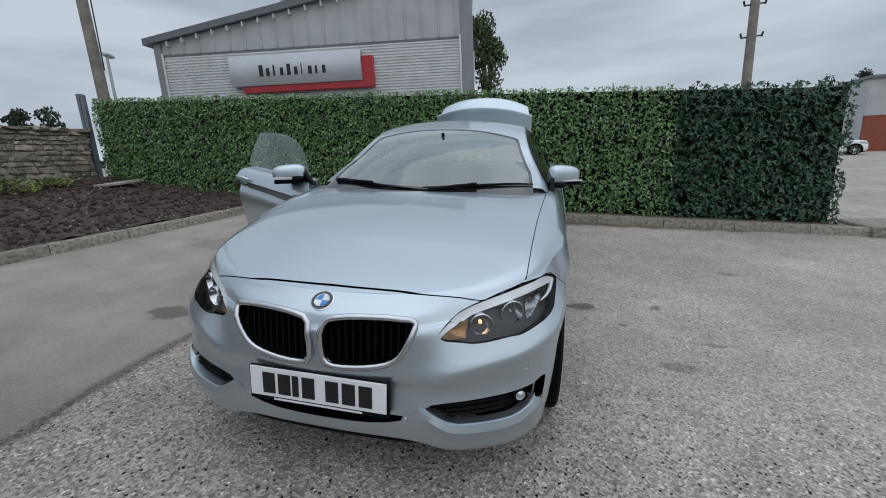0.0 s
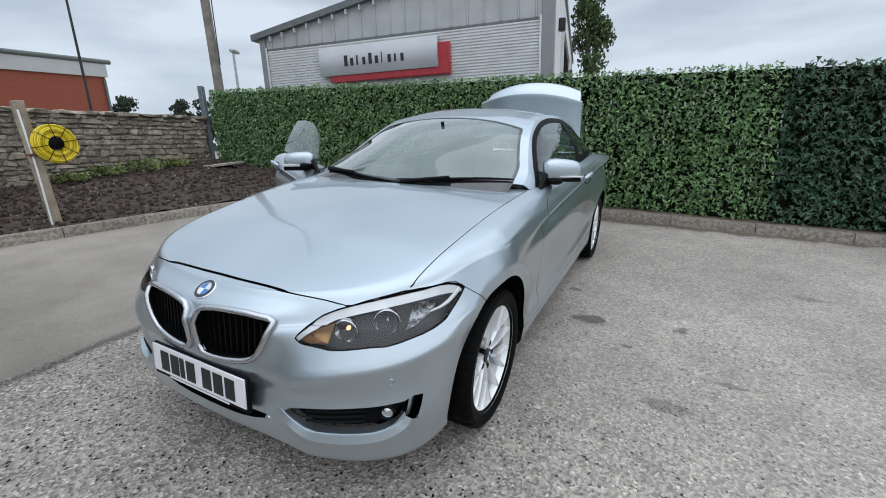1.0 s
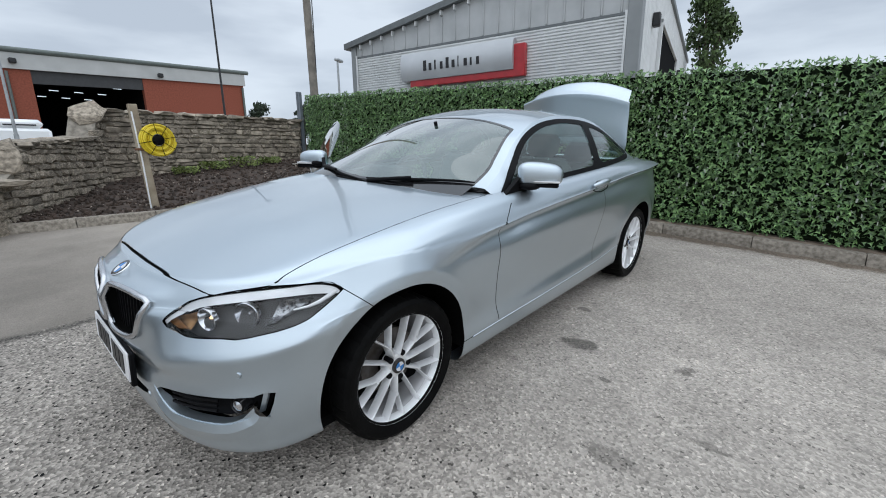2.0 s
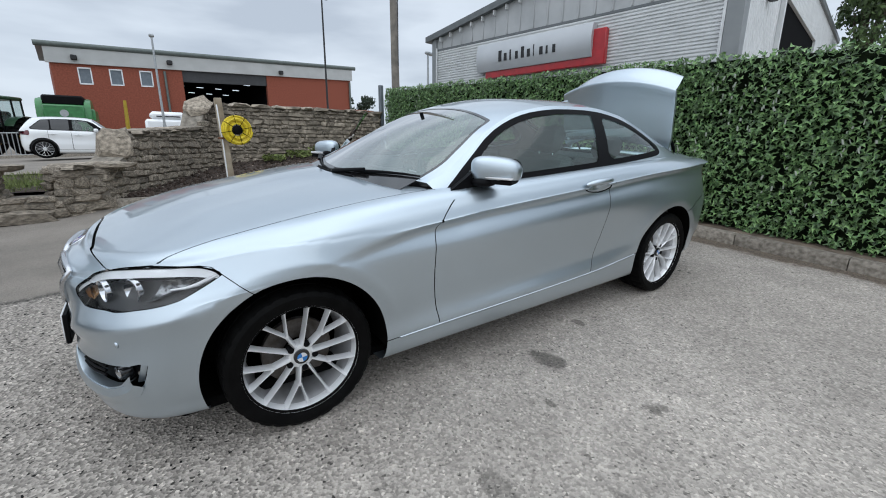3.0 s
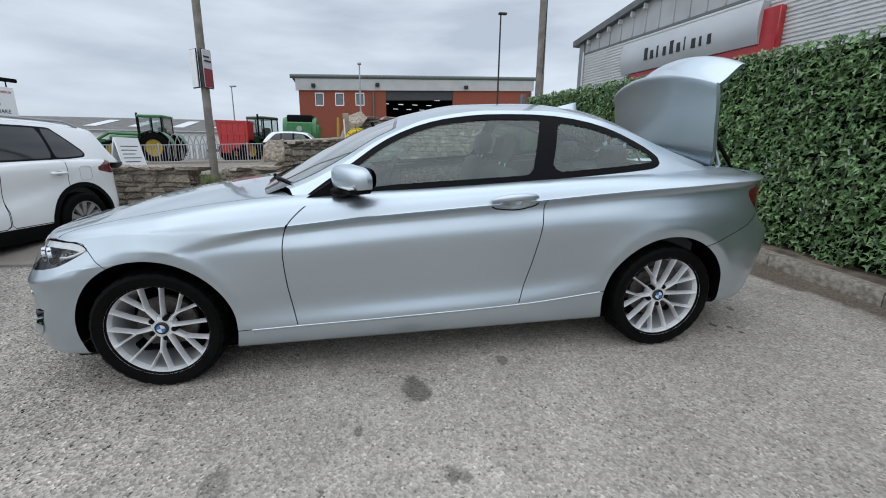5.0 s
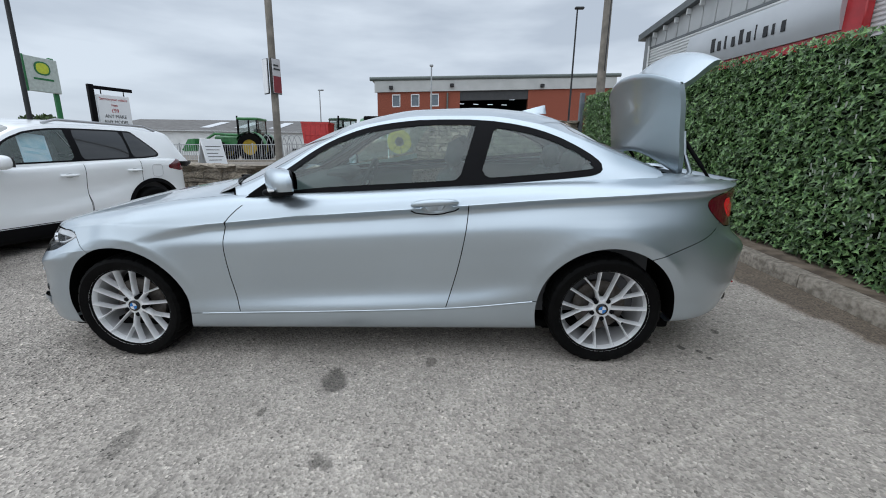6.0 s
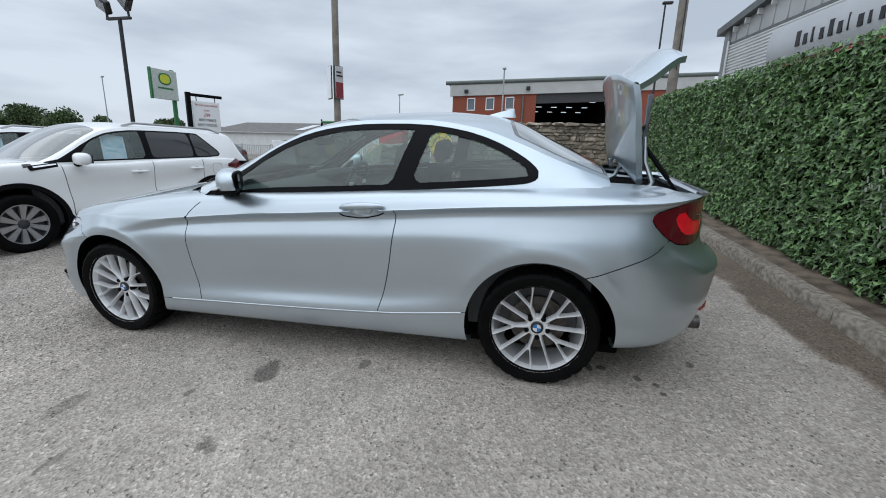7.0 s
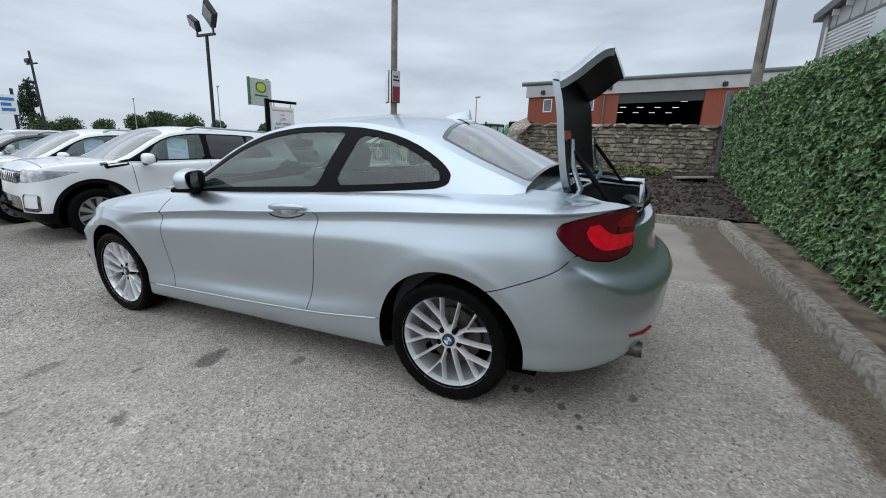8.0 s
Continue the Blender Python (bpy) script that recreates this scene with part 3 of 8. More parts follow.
# greenhouse: sections across the cabin
mid_z = curve((0.36, 0.90), (0.50, 0.975), (0.60, 1.03), (0.80, 1.143), (0.98, 1.228), (1.20, 1.308), (1.30, 1.335), (1.64, 1.392), (1.99, 1.398), (2.32, 1.372), (2.48, 1.336), (2.75, 1.205), (3.02, 1.075), (3.12, 1.03))
rail_z = curve((0.36, 0.87), (0.55, 0.93), (0.76, 1.00), (0.92, 1.078), (1.14, 1.205), (1.41, 1.305), (1.73, 1.342), (2.03, 1.338), (2.32, 1.295), (2.55, 1.215), (2.75, 1.13), (3.0, 1.035), (3.12, 0.99))
rail_x = curve((0.36, 0.735), (0.55, 0.725), (0.80, 0.70), (0.92, 0.66), (1.14, 0.597), (1.41, 0.558), (1.73, 0.55), (2.03, 0.552), (2.32, 0.567), (2.55, 0.59), (2.75, 0.61), (3.0, 0.625), (3.12, 0.62))
cab_rows = []
STATIONS = [0.36 + (3.12 - 0.36) * k / 110 for k in range(111)]
for k in range(0, 8):
    t = k / 7
    cab_rows.append([((edge_w(y) - 0.012) * (1 - t) + rail_x(y) * t + 0.022 * math.sin(t * math.pi) * min(1, max(0, (rail_z(y) - edge_z(y)) / 0.15)), y, (edge_z(y) - 0.03) * (1 - t) + rail_z(y) * t) for y in STATIONS])
for k in range(1, 15):
    a = math.pi / 2 * (k / 14)
    c = math.cos(a)
    cab_rows.append([(rail_x(y) * c, y, rail_z(y) + (mid_z(y) - rail_z(y)) * (1 - c ** 2.3)) for y in STATIONS])
cabin = Skin([np.array(r) * (-1, 1, 1) for r in cab_rows[:-1]] + [np.array(r) for r in cab_rows[::-1]])
WINDOW = round_outline([(0.70, 0.90), (0.80, 0.975), (0.965, 1.076), (1.125, 1.184), (1.28, 1.252), (1.43, 1.293), (1.58, 1.313), (1.73, 1.323), (2.03, 1.318), (2.25, 1.286), (2.42, 1.234), (2.57, 1.158), (2.655, 1.095), (2.665, 1.06), (2.63, 1.03), (2.5, 1.018), (2.19, 0.998), (1.9, 0.984), (1.5, 0.967), (1.1, 0.95)], 1)
d_window = outline_distance(WINDOW)
side_only = lambda x, y: np.array([rail_x(q) for q in y]) - 0.004 - np.abs(x)
cabin.cut(lambda x, y, z, n: big(d_window(y, z), side_only(x, y)), "window_trim")
front_edge = lambda y, z: y - (1.895 + (z - 0.98) * 0.33)
rear_edge = lambda y, z: (2.0 + (z - 0.98) * 0.33) - y
quarter = lambda y, z: 0.80 + (z - 0.98) * 1.2 - y
for s, near in ((1, "near"), (-1, "far")):
    mask = lambda x, s=s: 0.3 - s * x
    cabin.cut(lambda x, y, z, n: big(big(d_window(y, z) + 0.029, front_edge(y, z)), big(mask(x), quarter(y, z))), "glass_" + near, ("window_trim",))
    cabin.cut(lambda x, y, z, n: big(big(d_window(y, z) + 0.033, rear_edge(y, z)), mask(x)), "quarter_glass_" + near, ("window_trim",))
header = lambda x: 1.245 - 0.03 * (x / 0.5) ** 2
inset = lambda x, y, k: np.abs(x) - np.array([rail_x(q) for q in y]) + k
cabin.cut(lambda x, y, z, n: big(inset(x, y, 0.055), y - header(x)), "windscreen")
cabin.cut(lambda x, y, z, n: big(inset(x, y, 0.07), big(2.46 + 0.06 * (x / 0.5) ** 2 - y, y - 3.0)), "rear_window")
cabin.cut(lambda x, y, z, n: big(big(inset(x, y, 0.072), y - header(x) + 0.02), back_line(x) + 0.06 - y), "windscreen_glass", ("windscreen",))
cabin.cut(lambda x, y, z, n: big(inset(x, y, 0.095), big(2.485 + 0.06 * (x / 0.5) ** 2 - y, y - 2.985)), "rear_glass", ("rear_window",))
cabin.cut(lambda x, y, z, n: 3.0 - y, "gone")
cabin.cut(lambda x, y, z, n: y - back_line(x) - 0.012, "gone")
part("roof", cabin.mesh("roof", ("skin",), SILVER), SILVER, coupe)
for s, tag in ((1, "trim_near"), (-1, "trim_far")):
    cabin.cut(lambda x, y, z, n: -s * x, tag, ("window_trim",))
    part("window_trim", cabin.mesh("window_trim", (tag,), BLACK, push=0.002), BLACK, coupe, "black window surround")
for tag in ("windscreen", "rear_window"):
    part("screen_surround", cabin.mesh("screen_surround", (tag,), BLACK_GLOSS), BLACK_GLOSS, coupe)
for tag, name in (("windscreen_glass", "windscreen"), ("rear_glass", "rear_window"), ("glass_near", "side_window"), ("quarter_glass_near", "quarter_window"), ("quarter_glass_far", "quarter_window")):
    ob = part(name, cabin.mesh(name, (tag,), SCREEN if name in ("windscreen", "rear_window") else GLASS, push=-0.002), None, coupe, "lightly tinted glass")
    ob.visible_shadow = False

# doors: the near one shut, the driver's swung wide
near_door = part("door", body.mesh("door", ("door_near",), SILVER), SILVER, coupe)
HINGE = Vector((-0.845, 0.69, 0))
far_door = part("door", body.mesh("door", ("door_far",), SILVER, back=0.05, back_mat=TRIM), SILVER, coupe, "open driver's door", m=Matrix.Translation(HINGE) @ pose(0, 0, 0, 0, 0, 60) @ Matrix.Translation(-HINGE))
pane_ob = part("door_glass", cabin.mesh("door_glass", ("glass_far",), GLASS, push=-0.002), GLASS, far_door)
pane_ob.visible_shadow = False


def door_handle(side, parent):
    s = Shape()
    pts = []
    for k in range(13):
        t = k / 12
        p = from_side(1.665 + 0.235 * t, 0.898 + 0.012 * t, side, 0.012 + 0.026 * math.sin(math.pi * t) ** 0.5)
        pts.append(p)
    s.tube(pts, [0.009 + 0.010 * math.sin(math.pi * k / 12) ** 0.6 for k in range(13)], 10)
    part("door_handle", s, SILVER, parent)
    cup = Shape().grid([[tuple(from_side(1.79 + 0.085 * r * math.cos(k * math.tau / 24), 0.892 + 0.033 * r * math.sin(k * math.tau / 24), side, -0.028 * (1 - r * r))) for k in range(25)] for r in (1.02, 0.92, 0.78, 0.55, 0.25, 0.02)])
    part("handle_cup", cup, SILVER, parent)
    # Thin black strip put in for the shadow line under the handle.
    gap = [from_side(1.66 + 0.245 * k / 12, 0.879 + 0.012 * k / 12 - 0.004 * math.sin(math.pi * k / 12), side, 0.008 + 0.022 * math.sin(math.pi * k / 12) ** 0.5) for k in range(13)]
    part("handle_seal", Shape().tube(gap, 0.0035, 6), BLACK, parent, "black rubber seal under the handle")


def door_mirror(side, parent):
    def egg(c, r, p=2.6, nu=24, nv=14, cut=None):
        s = Shape()
        sg = lambda v, e: math.copysign(abs(v) ** (2 / e), v)
        rows = []
        for i in range(nv + 1):
            a = -math.pi / 2 + math.pi * i / nv
            rows.append([(c[0] + side * r[0] * sg(math.cos(a), p) * sg(math.cos(b), p), c[1] + r[1] * sg(math.cos(a), p) * sg(math.sin(b), p), c[2] + r[2] * sg(math.sin(a), p)) for b in [math.tau * j / nu for j in range(nu + 1)]])
        return s.grid(rows)
    cap = egg((side * 0.880, 0.994, 1.047), (0.119, 0.064, 0.066), 3.0)
    cap.v = [(x, min(1.050, y - 0.01 + (abs(x) - 0.80) * 0.18), max(1.010, z + (0.02 if z > 1.05 else 0) * (0.9 - abs(x)) * 4)) for x, y, z in cap.v]
    turned = Matrix.Translation((side * 0.795, 0.96, -0.024 if side > 0 else -0.05)) @ pose(0, 0, 0, 0, 0, side * 27) @ Matrix.Translation((-side * 0.82, -1.0, 0))
    shell = part("mirror_shell", cap, SILVER, parent, "silver mirror cap", m=turned)
    low = Shape().box(side * 0.80, side * 0.98, 0.94, 1.050, 0.988, 1.012, 0.008)
    part("mirror_base", low, BLACK, shell, "black lower edge")
    arm = egg((side * 0.815, 0.935, 0.968), (0.055, 0.060, 0.022), 2.6).prism([(0.74, 0.925), (0.98, 0.945), (0.965, 1.03), (0.93, 1.04)], side * 0.765, side * 0.79)
    part("mirror_arm", arm, BLACK, shell, m=turned.inverted())
    part("mirror_housing", egg((side * 0.886, 1.046, 1.054), (0.106, 0.012, 0.052), 3.2), BLACK, shell, "black housing round the glass")
    oval = round_outline([(0.803, 1.012), (0.965, 1.008), (0.985, 1.035), (0.985, 1.078), (0.955, 1.102), (0.83, 1.100), (0.803, 1.075)], 2)
    part("mirror_glass", Shape().add([(side * x, 1.0605 + (x - 0.9) * 0.12, z) for x, z in oval], [tuple(range(len(oval)))[::-int(side)]]), MIRROR, shell, smooth=0)
    part("mirror_indicator", Shape().box(side * 0.85, side * 0.985, 0.930, 0.96, 1.014, 1.023, 0.003), material("clear_lens", (0.7, 0.7, 0.7), 0.15), shell)


door_handle(1, near_door)
door_handle(-1, far_door)
door_mirror(1, near_door)
door_mirror(-1, far_door)


# wheels
def wheel_meshes():
    tyre = Shape().lathe([(0.231, -0.095), (0.252, -0.108), (0.283, -0.112), (0.300, -0.101), (0.307, -0.08), (0.308, -0.03), (0.302, -0.029), (0.302, -0.023), (0.308, -0.022), (0.308, 0.022), (0.302, 0.023), (0.302, 0.029), (0.308, 0.03), (0.307, 0.08), (0.300, 0.101), (0.283, 0.112), (0.252, 0.108), (0.231, 0.095), (0.224, 0.0)], 140, True)
    # sipes across the shoulders
    tyre.v = [(x, y * 0.984, z * 0.984) if (k // 19) % 5 == 0 and k % 19 in (3, 4, 5, 12, 13, 14) else (x, y, z) for k, (x, y, z) in enumerate(tyre.v)]
    rim = Shape().lathe([(0.2385, 0.100), (0.2385, 0.094), (0.2310, 0.090), (0.2240, 0.072), (0.2210, 0.060), (0.2260, 0.056), (0.2335, 0.085)], 64, True)
    barrel = Shape().lathe([(0.2135, 0.062), (0.20, 0.03), (0.19, -0.09), (0.205, -0.095), (0.2285, -0.098), (0.22, -0.09), (0.205, 0.0), (0.216, 0.058)], 48, True)
    spokes = Shape()

    def spoke(pts, widths):
        rows = []
        for (r, ang, x_top), wd in zip(pts, widths):
            dirv, nrm = Vector((0, math.cos(ang), math.sin(ang))), Vector((0, -math.sin(ang), math.cos(ang)))
            rows.append([tuple(dirv * r + nrm * (wd * q) + Vector((x_top + h, 0, 0))) for q, h in ((-1.25, -0.034), (-1.0, -0.006), (-0.3, 0.004), (0.3, 0.004), (1.0, -0.006), (1.25, -0.034), (-1.25, -0.034))])
        spokes.grid(rows)

    rise = lambda r: 0.059 + 0.027 * ((r - 0.04) / 0.18) ** 0.7
    for k in range(5):
        a = k * math.tau / 5
        spoke([(r, a, rise(r)) for r in (0.042, 0.09, 0.13, 0.17, 0.205, 0.221)], (0.0075, 0.0056, 0.0047, 0.0046, 0.0056, 0.010))
        c = a + math.tau / 10
        spoke([(r, c, rise(r)) for r in (0.042, 0.08, 0.105, 0.125)], (0.0095, 0.0076, 0.0070, 0.0074))
        for side in (-1, 1):
            spoke([(r, c + side * w, rise(r)) for r, w in ((0.112, 0.03), (0.135, 0.085), (0.165, 0.145), (0.20, 0.19), (0.221, 0.205))], (0.0050, 0.0045, 0.0044, 0.0054, 0.009))
    spokes.lathe([(0.0, 0.055), (0.040, 0.061), (0.050, 0.058), (0.057, 0.045), (0.060, 0.02)], 40)
    for q in (barrel, spokes):
        q.v = [(x, y * 1.044, z * 1.044) for x, y, z in q.v]
    disc = Shape().lathe([(0.06, 0.0), (0.145, 0.0), (0.147, -0.02), (0.06, -0.02)], 48, True)
    cap = Shape().lathe([(0.0, 0.071), (0.024, 0.070), (0.0325, 0.067), (0.0335, 0.058)], 32)
    return {"tyre": (tyre, RUBBER), "rim": (rim, ALLOY), "rim_barrel": (barrel, material("barrel_alloy", (0.55, 0.55, 0.56), 0.4, 0.6)), "spokes": (spokes, ALLOY), "brake_disc": (disc, material("worn_steel", (0.12, 0.11, 0.105), 0.5, 0.8, (0.07, 0.06, 0.05), 30)), "centre_cap": (cap, BLACK_GLOSS)}


WHEEL = {k: (mesh_of(k, s, m, 35), m) for k, (s, m) in wheel_meshes().items()}
BLUE = material("badge_blue", (0.03, 0.2, 0.55), 0.25, coat=0.5)
BADGE_WHITE = material("badge_white", (0.75, 0.76, 0.78), 0.25, coat=0.5)


def badge(parent, m, r, name="badge"):
    """A round badge, quartered blue and white, with a dark rim."""
    ring = part(name, Shape().lathe([(0.0, 0.0), (r, 0.0), (r, r * 0.07), (r * 0.94, r * 0.12), (r * 0.66, r * 0.13), (r * 0.62, r * 0.10), (0, r * 0.10)], 40), CHROME, parent, m=m)
    band = Shape().lathe([(r * 0.93, r * 0.135), (r * 0.67, r * 0.15)], 40)
    part("badge_band", band, BLACK_GLOSS, ring)
    for k in range(4):
        q = [(r * 0.135, 0, 0)] + [(r * 0.14, r * 0.62 * math.cos(a), r * 0.62 * math.sin(a)) for a in [math.pi / 2 * (k + j / 8) for j in range(9)]]
        part("badge_quarter", Shape().add(q, [tuple(range(10))]), BLUE if k % 2 else BADGE_WHITE, ring)


BOLT = mesh_of("wheel_bolt", Shape().cyl((0.03, 0, 0), (0.066, 0, 0), 0.0135, 0.0125, 12), BLACK)
for x, y, spin, side in ((0.737, 0.0, 8, 1), (0.76, 2.69, 1, 1), (-0.737, 0.0, 9, -1), (-0.76, 2.69, 3, -1)):
    w = part("wheel", WHEEL["tyre"][0], RUBBER, coupe, "silver multi-spoke alloy wheel with a black tyre", m=pose(x, y, 0.3055, 0, 0, 0 if side > 0 else 180) @ pose(0, 0, 0, spin, 0, 0))
    for k in ("rim", "rim_barrel", "spokes", "brake_disc", "centre_cap"):
        part(k, WHEEL[k][0], None, w)
    for k in range(5):
        a = k * math.tau / 5 + 0.98
        part("wheel_bolt", BOLT, None, w, m=pose(0, 0.056 * math.cos(a), 0.056 * math.sin(a)))
    for k in range(4):
        q = [(0.0722, 0, 0)] + [(0.0722, 0.021 * math.cos(a), 0.021 * math.sin(a)) for a in [math.pi / 2 * (k + j / 6) for j in range(7)]]
        part("badge_quarter", Shape().add(q, [tuple(range(8))]), BLUE if k % 2 else BADGE_WHITE, w)

for side in (1, -1):
    for cy, cz in (ARCH_F, ARCH_R):
        rim_line = [(cy + (ARCH_RADIUS + 0.004) * math.cos(a), cz + (ARCH_RADIUS + 0.004) * math.sin(a)) for a in [-0.14 + (math.pi + 0.28) * k / 40 for k in range(41)]]
        hits = [body_tree.ray_cast(Vector((2 * side, y, z)), Vector((-side, 0, 0)))[0] for y, z in rim_line]
        edge = [max(0.70, abs(h.x) - 0.004) if h else 0.76 for h in hits]
        liner = Shape().grid([[(side * (e if xx is None else xx), y, z) for e, (y, z) in zip(edge, rim_line)] for xx in (None, 0.45)])
        liner.add([(side * 0.45, cy + (ARCH_RADIUS + 0.012) * math.cos(k * math.tau / 30), cz + (ARCH_RADIUS + 0.012) * math.sin(k * math.tau / 30)) for k in range(30)], [tuple(range(30))])
        part("arch_liner", liner, DARK, coupe)

# front: kidney grilles, plate, lamps, intakes
for side in (1, -1):
    pts = [from_front(side * x, z, 0.006) for x, z in KIDNEY]
    ring = part("kidney_grille", Shape().tube(pts, 0.0115, 10, True), SATIN, coupe, "chrome-rimmed black kidney grille")
    back = Shape().add([tuple(from_front(side * x, z) + Vector((0, 0.09, 0))) for x, z in KIDNEY], [tuple(range(len(KIDNEY)))])
    back.grid([[tuple(from_front(side * x, z) + Vector((0, d, 0))) for x, z in KIDNEY + KIDNEY[:1]] for d in (0.0, 0.09)])
    part("grille_recess", back, DARK, ring)
    lo = outline_distance(KIDNEY)
    for k in range(11):
        x = 0.045 + 0.026 * k
        zs = [z for z in np.linspace(0.49, 0.69, 60) if lo(np.array([x]), np.array([z]))[0] < -0.006]
        if len(zs) < 5:
            continue
        a, b = from_front(side * x, zs[0]), from_front(side * x, zs[-1])
        s = Shape()
        s.add([(side * x - 0.0035, a.y + 0.022, a.z), (side * x + 0.0035, a.y + 0.022, a.z), (side * x + 0.0035, b.y + 0.014, b.z), (side * x - 0.0035, b.y + 0.014, b.z), (side * x - 0.0035, a.y + 0.045, a.z), (side * x + 0.0035, a.y + 0.045, a.z), (side * x + 0.0035, b.y + 0.045, b.z), (side * x - 0.0035, b.y + 0.045, b.z)], [(0, 1, 2, 3), (4, 7, 6, 5), (0, 4, 5, 1), (3, 2, 6, 7), (0, 3, 7, 4), (1, 5, 6, 2)])
        part("grille_slat", s, BLACK, ring)
nose = from_front(0, 0.722)
_, nose_n, _, _ = body_tree.ray_cast(Vector((0, -3, 0.722)), Vector((0, 1, 0)))
nose_n = nose_n if nose_n.y < 0 else -nose_n
badge(coupe, Matrix.Translation(nose) @ nose_n.to_track_quat("X", "Z").to_matrix().to_4x4(), 0.041)

# number plate with its characters as plain bars
PLATE_M = pose(-0.003, -0.792, 0.420, -4, 0, 0)
plate = part("number_plate", Shape().box(-0.268, 0.268, 0.0, 0.018, -0.068, 0.062, 0.004), BLACK, coupe, "white number plate in a black holder", m=PLATE_M)
part("plate_face", Shape().box(-0.26, 0.26, -0.005, 0.002, -0.0495, 0.0615, 0.002), PLATE, plate)
for k, x in enumerate((-0.183, -0.122, -0.078, -0.028, 0.062, 0.124, 0.186)):
    w = 0.012 if k == 2 else 0.024
    part("plate_bar", Shape().box(x - w, x + w, -0.0075, -0.004, -0.034, 0.044, 0.0), INK, plate)
part("holder_bar", Shape().box(-0.17, 0.17, -0.002, 0.001, -0.062, -0.055, 0.0), PLATE, plate)

# head lamps
LAMP_BROW = material("lamp_brow", (0.80, 0.81, 0.82), 0.25, 0.2, coat=0.6)
LAMP_BOWL = material("lamp_bowl", (0.75, 0.76, 0.78), 0.12, 1.0)
AMBER = glow_material("amber_bulb", (1.0, 0.62, 0.30), 1.3)
AMBER_DIM = material("amber_lens", (0.30, 0.13, 0.035), 0.35, second=(0.10, 0.04, 0.012), scale=28)
lamp_top = curve((0.393, 0.62), (0.448, 0.682), (0.484, 0.706), (0.53, 0.722), (0.59, 0.736), (0.68, 0.750), (0.735, 0.753), (0.76, 0.752), (0.80, 0.742), (0.84, 0.74))
LAMP_SHELL = material("lamp_shell", (0.014, 0.0135, 0.013), 0.4, coat=0.15)
LAMP_FACET = material("lamp_facet", (0.34, 0.345, 0.35), 0.22, 1.0, (0.08, 0.08, 0.085), 60, spread=(0.42, 0.55))
# Reflector colour with the amber bulb's glow painted in, near lamp only.
AMBER_LIT = material("amber_reflector", (0.46, 0.25, 0.10), 0.25, 0.6, (0.20, 0.10, 0.04), 34)
for s, tag in ((1, "lamp_near"), (-1, "lamp_far")):
    body.cut(lambda x, y, z, n: -s * x, tag, ("lamp",))
    body.cut(lambda x, y, z, n: np.array([lamp_top(abs(q)) for q in x]) - 0.030 - z, tag + "_brow", (tag,))
    cover = part("head_lamp", body.mesh("head_lamp", (tag, tag + "_brow"), CLEAR), CLEAR, coupe, "clear swept-back head lamp")
    cover.visible_shadow = False
    part("lamp_housing", body.mesh("lamp_housing", (tag,), LAMP_SHELL, push=-0.045), LAMP_SHELL, cover)
    part("lamp_brow", body.mesh("lamp_brow", (tag + "_brow",), LAMP_BROW, push=-0.010), LAMP_BROW, cover, "bright strip along the top")
    # bright bezel running from the brow down the outer end
    bezel = [from_side(y, z, s, -0.013) for y, z in ((-0.262, 0.724), (-0.29, 0.712), (-0.33, 0.697), (-0.365, 0.688), (-0.41, 0.683))]
    part("lamp_bezel", Shape().tube(bezel, [0.008, 0.008, 0.007, 0.005, 0.003], 8), LAMP_BROW, cover)
    for x, z, r, lit in ((0.552, 0.660, 0.038, True), (0.655, 0.678, 0.042, False)):
        p = from_front(s * x, z)
        out = (from_front(s * x, z, 0.1) - p).normalized()
        aim = Vector((out.x * 0.75, out.y * 0.75 - 0.25, 0)).normalized()
        m = Matrix.Translation(p - out * 0.026) @ aim.to_track_quat("X", "Z").to_matrix().to_4x4()
        bowl = part("reflector", Shape().lathe([(0.004, -0.036), (r * 0.5, -0.030), (r * 0.8, -0.016), (r * 0.95, 0.0), (r, 0.005), (r * 1.06, 0.003), (r * 1.08, -0.012)], 32), LAMP_BOWL, cover, m=m)
        part("bulb", Shape().lathe([(0.0, -0.010), (0.004, -0.012), (0.007, -0.020), (0.006, -0.030)], 16), AMBER if (s > 0 and lit) else CHROME, bowl)
        part("reflector_shade", Shape().box(-0.012, 0.002, -r * 0.9, r * 0.9, r * 0.55, r * 0.8, 0.003), LAMP_SHELL, bowl)
    patch = lambda xs, zs, off: Shape().grid([[tuple(from_front(s * x, z0 + (z1 - z0) * w, off - 0.010 * math.sin(math.pi * w))) for w in (0, 0.25, 0.5, 0.75, 1.0)] for x, (z0, z1) in zip(xs, zs)])
    part("inner_reflector", patch((0.425, 0.45, 0.475, 0.505), ((0.624, 0.648), (0.619, 0.665), (0.618, 0.674), (0.620, 0.682)), -0.030), AMBER_LIT if s > 0 else LAMP_SHELL, cover)
    part("outer_reflector", patch((0.712, 0.73, 0.748, 0.766), ((0.650, 0.714), (0.660, 0.717), (0.674, 0.716), (0.692, 0.712)), -0.034), LAMP_FACET, cover)
    part("indicator_lens", Shape().add([tuple(from_front(s * x, z, -0.030)) for x, z in ((0.408, 0.624), (0.43, 0.652), (0.47, 0.628), (0.50, 0.622), (0.45, 0.613))], [(0, 1, 2, 3, 4)]), AMBER_DIM, cover, "amber indicator lens")

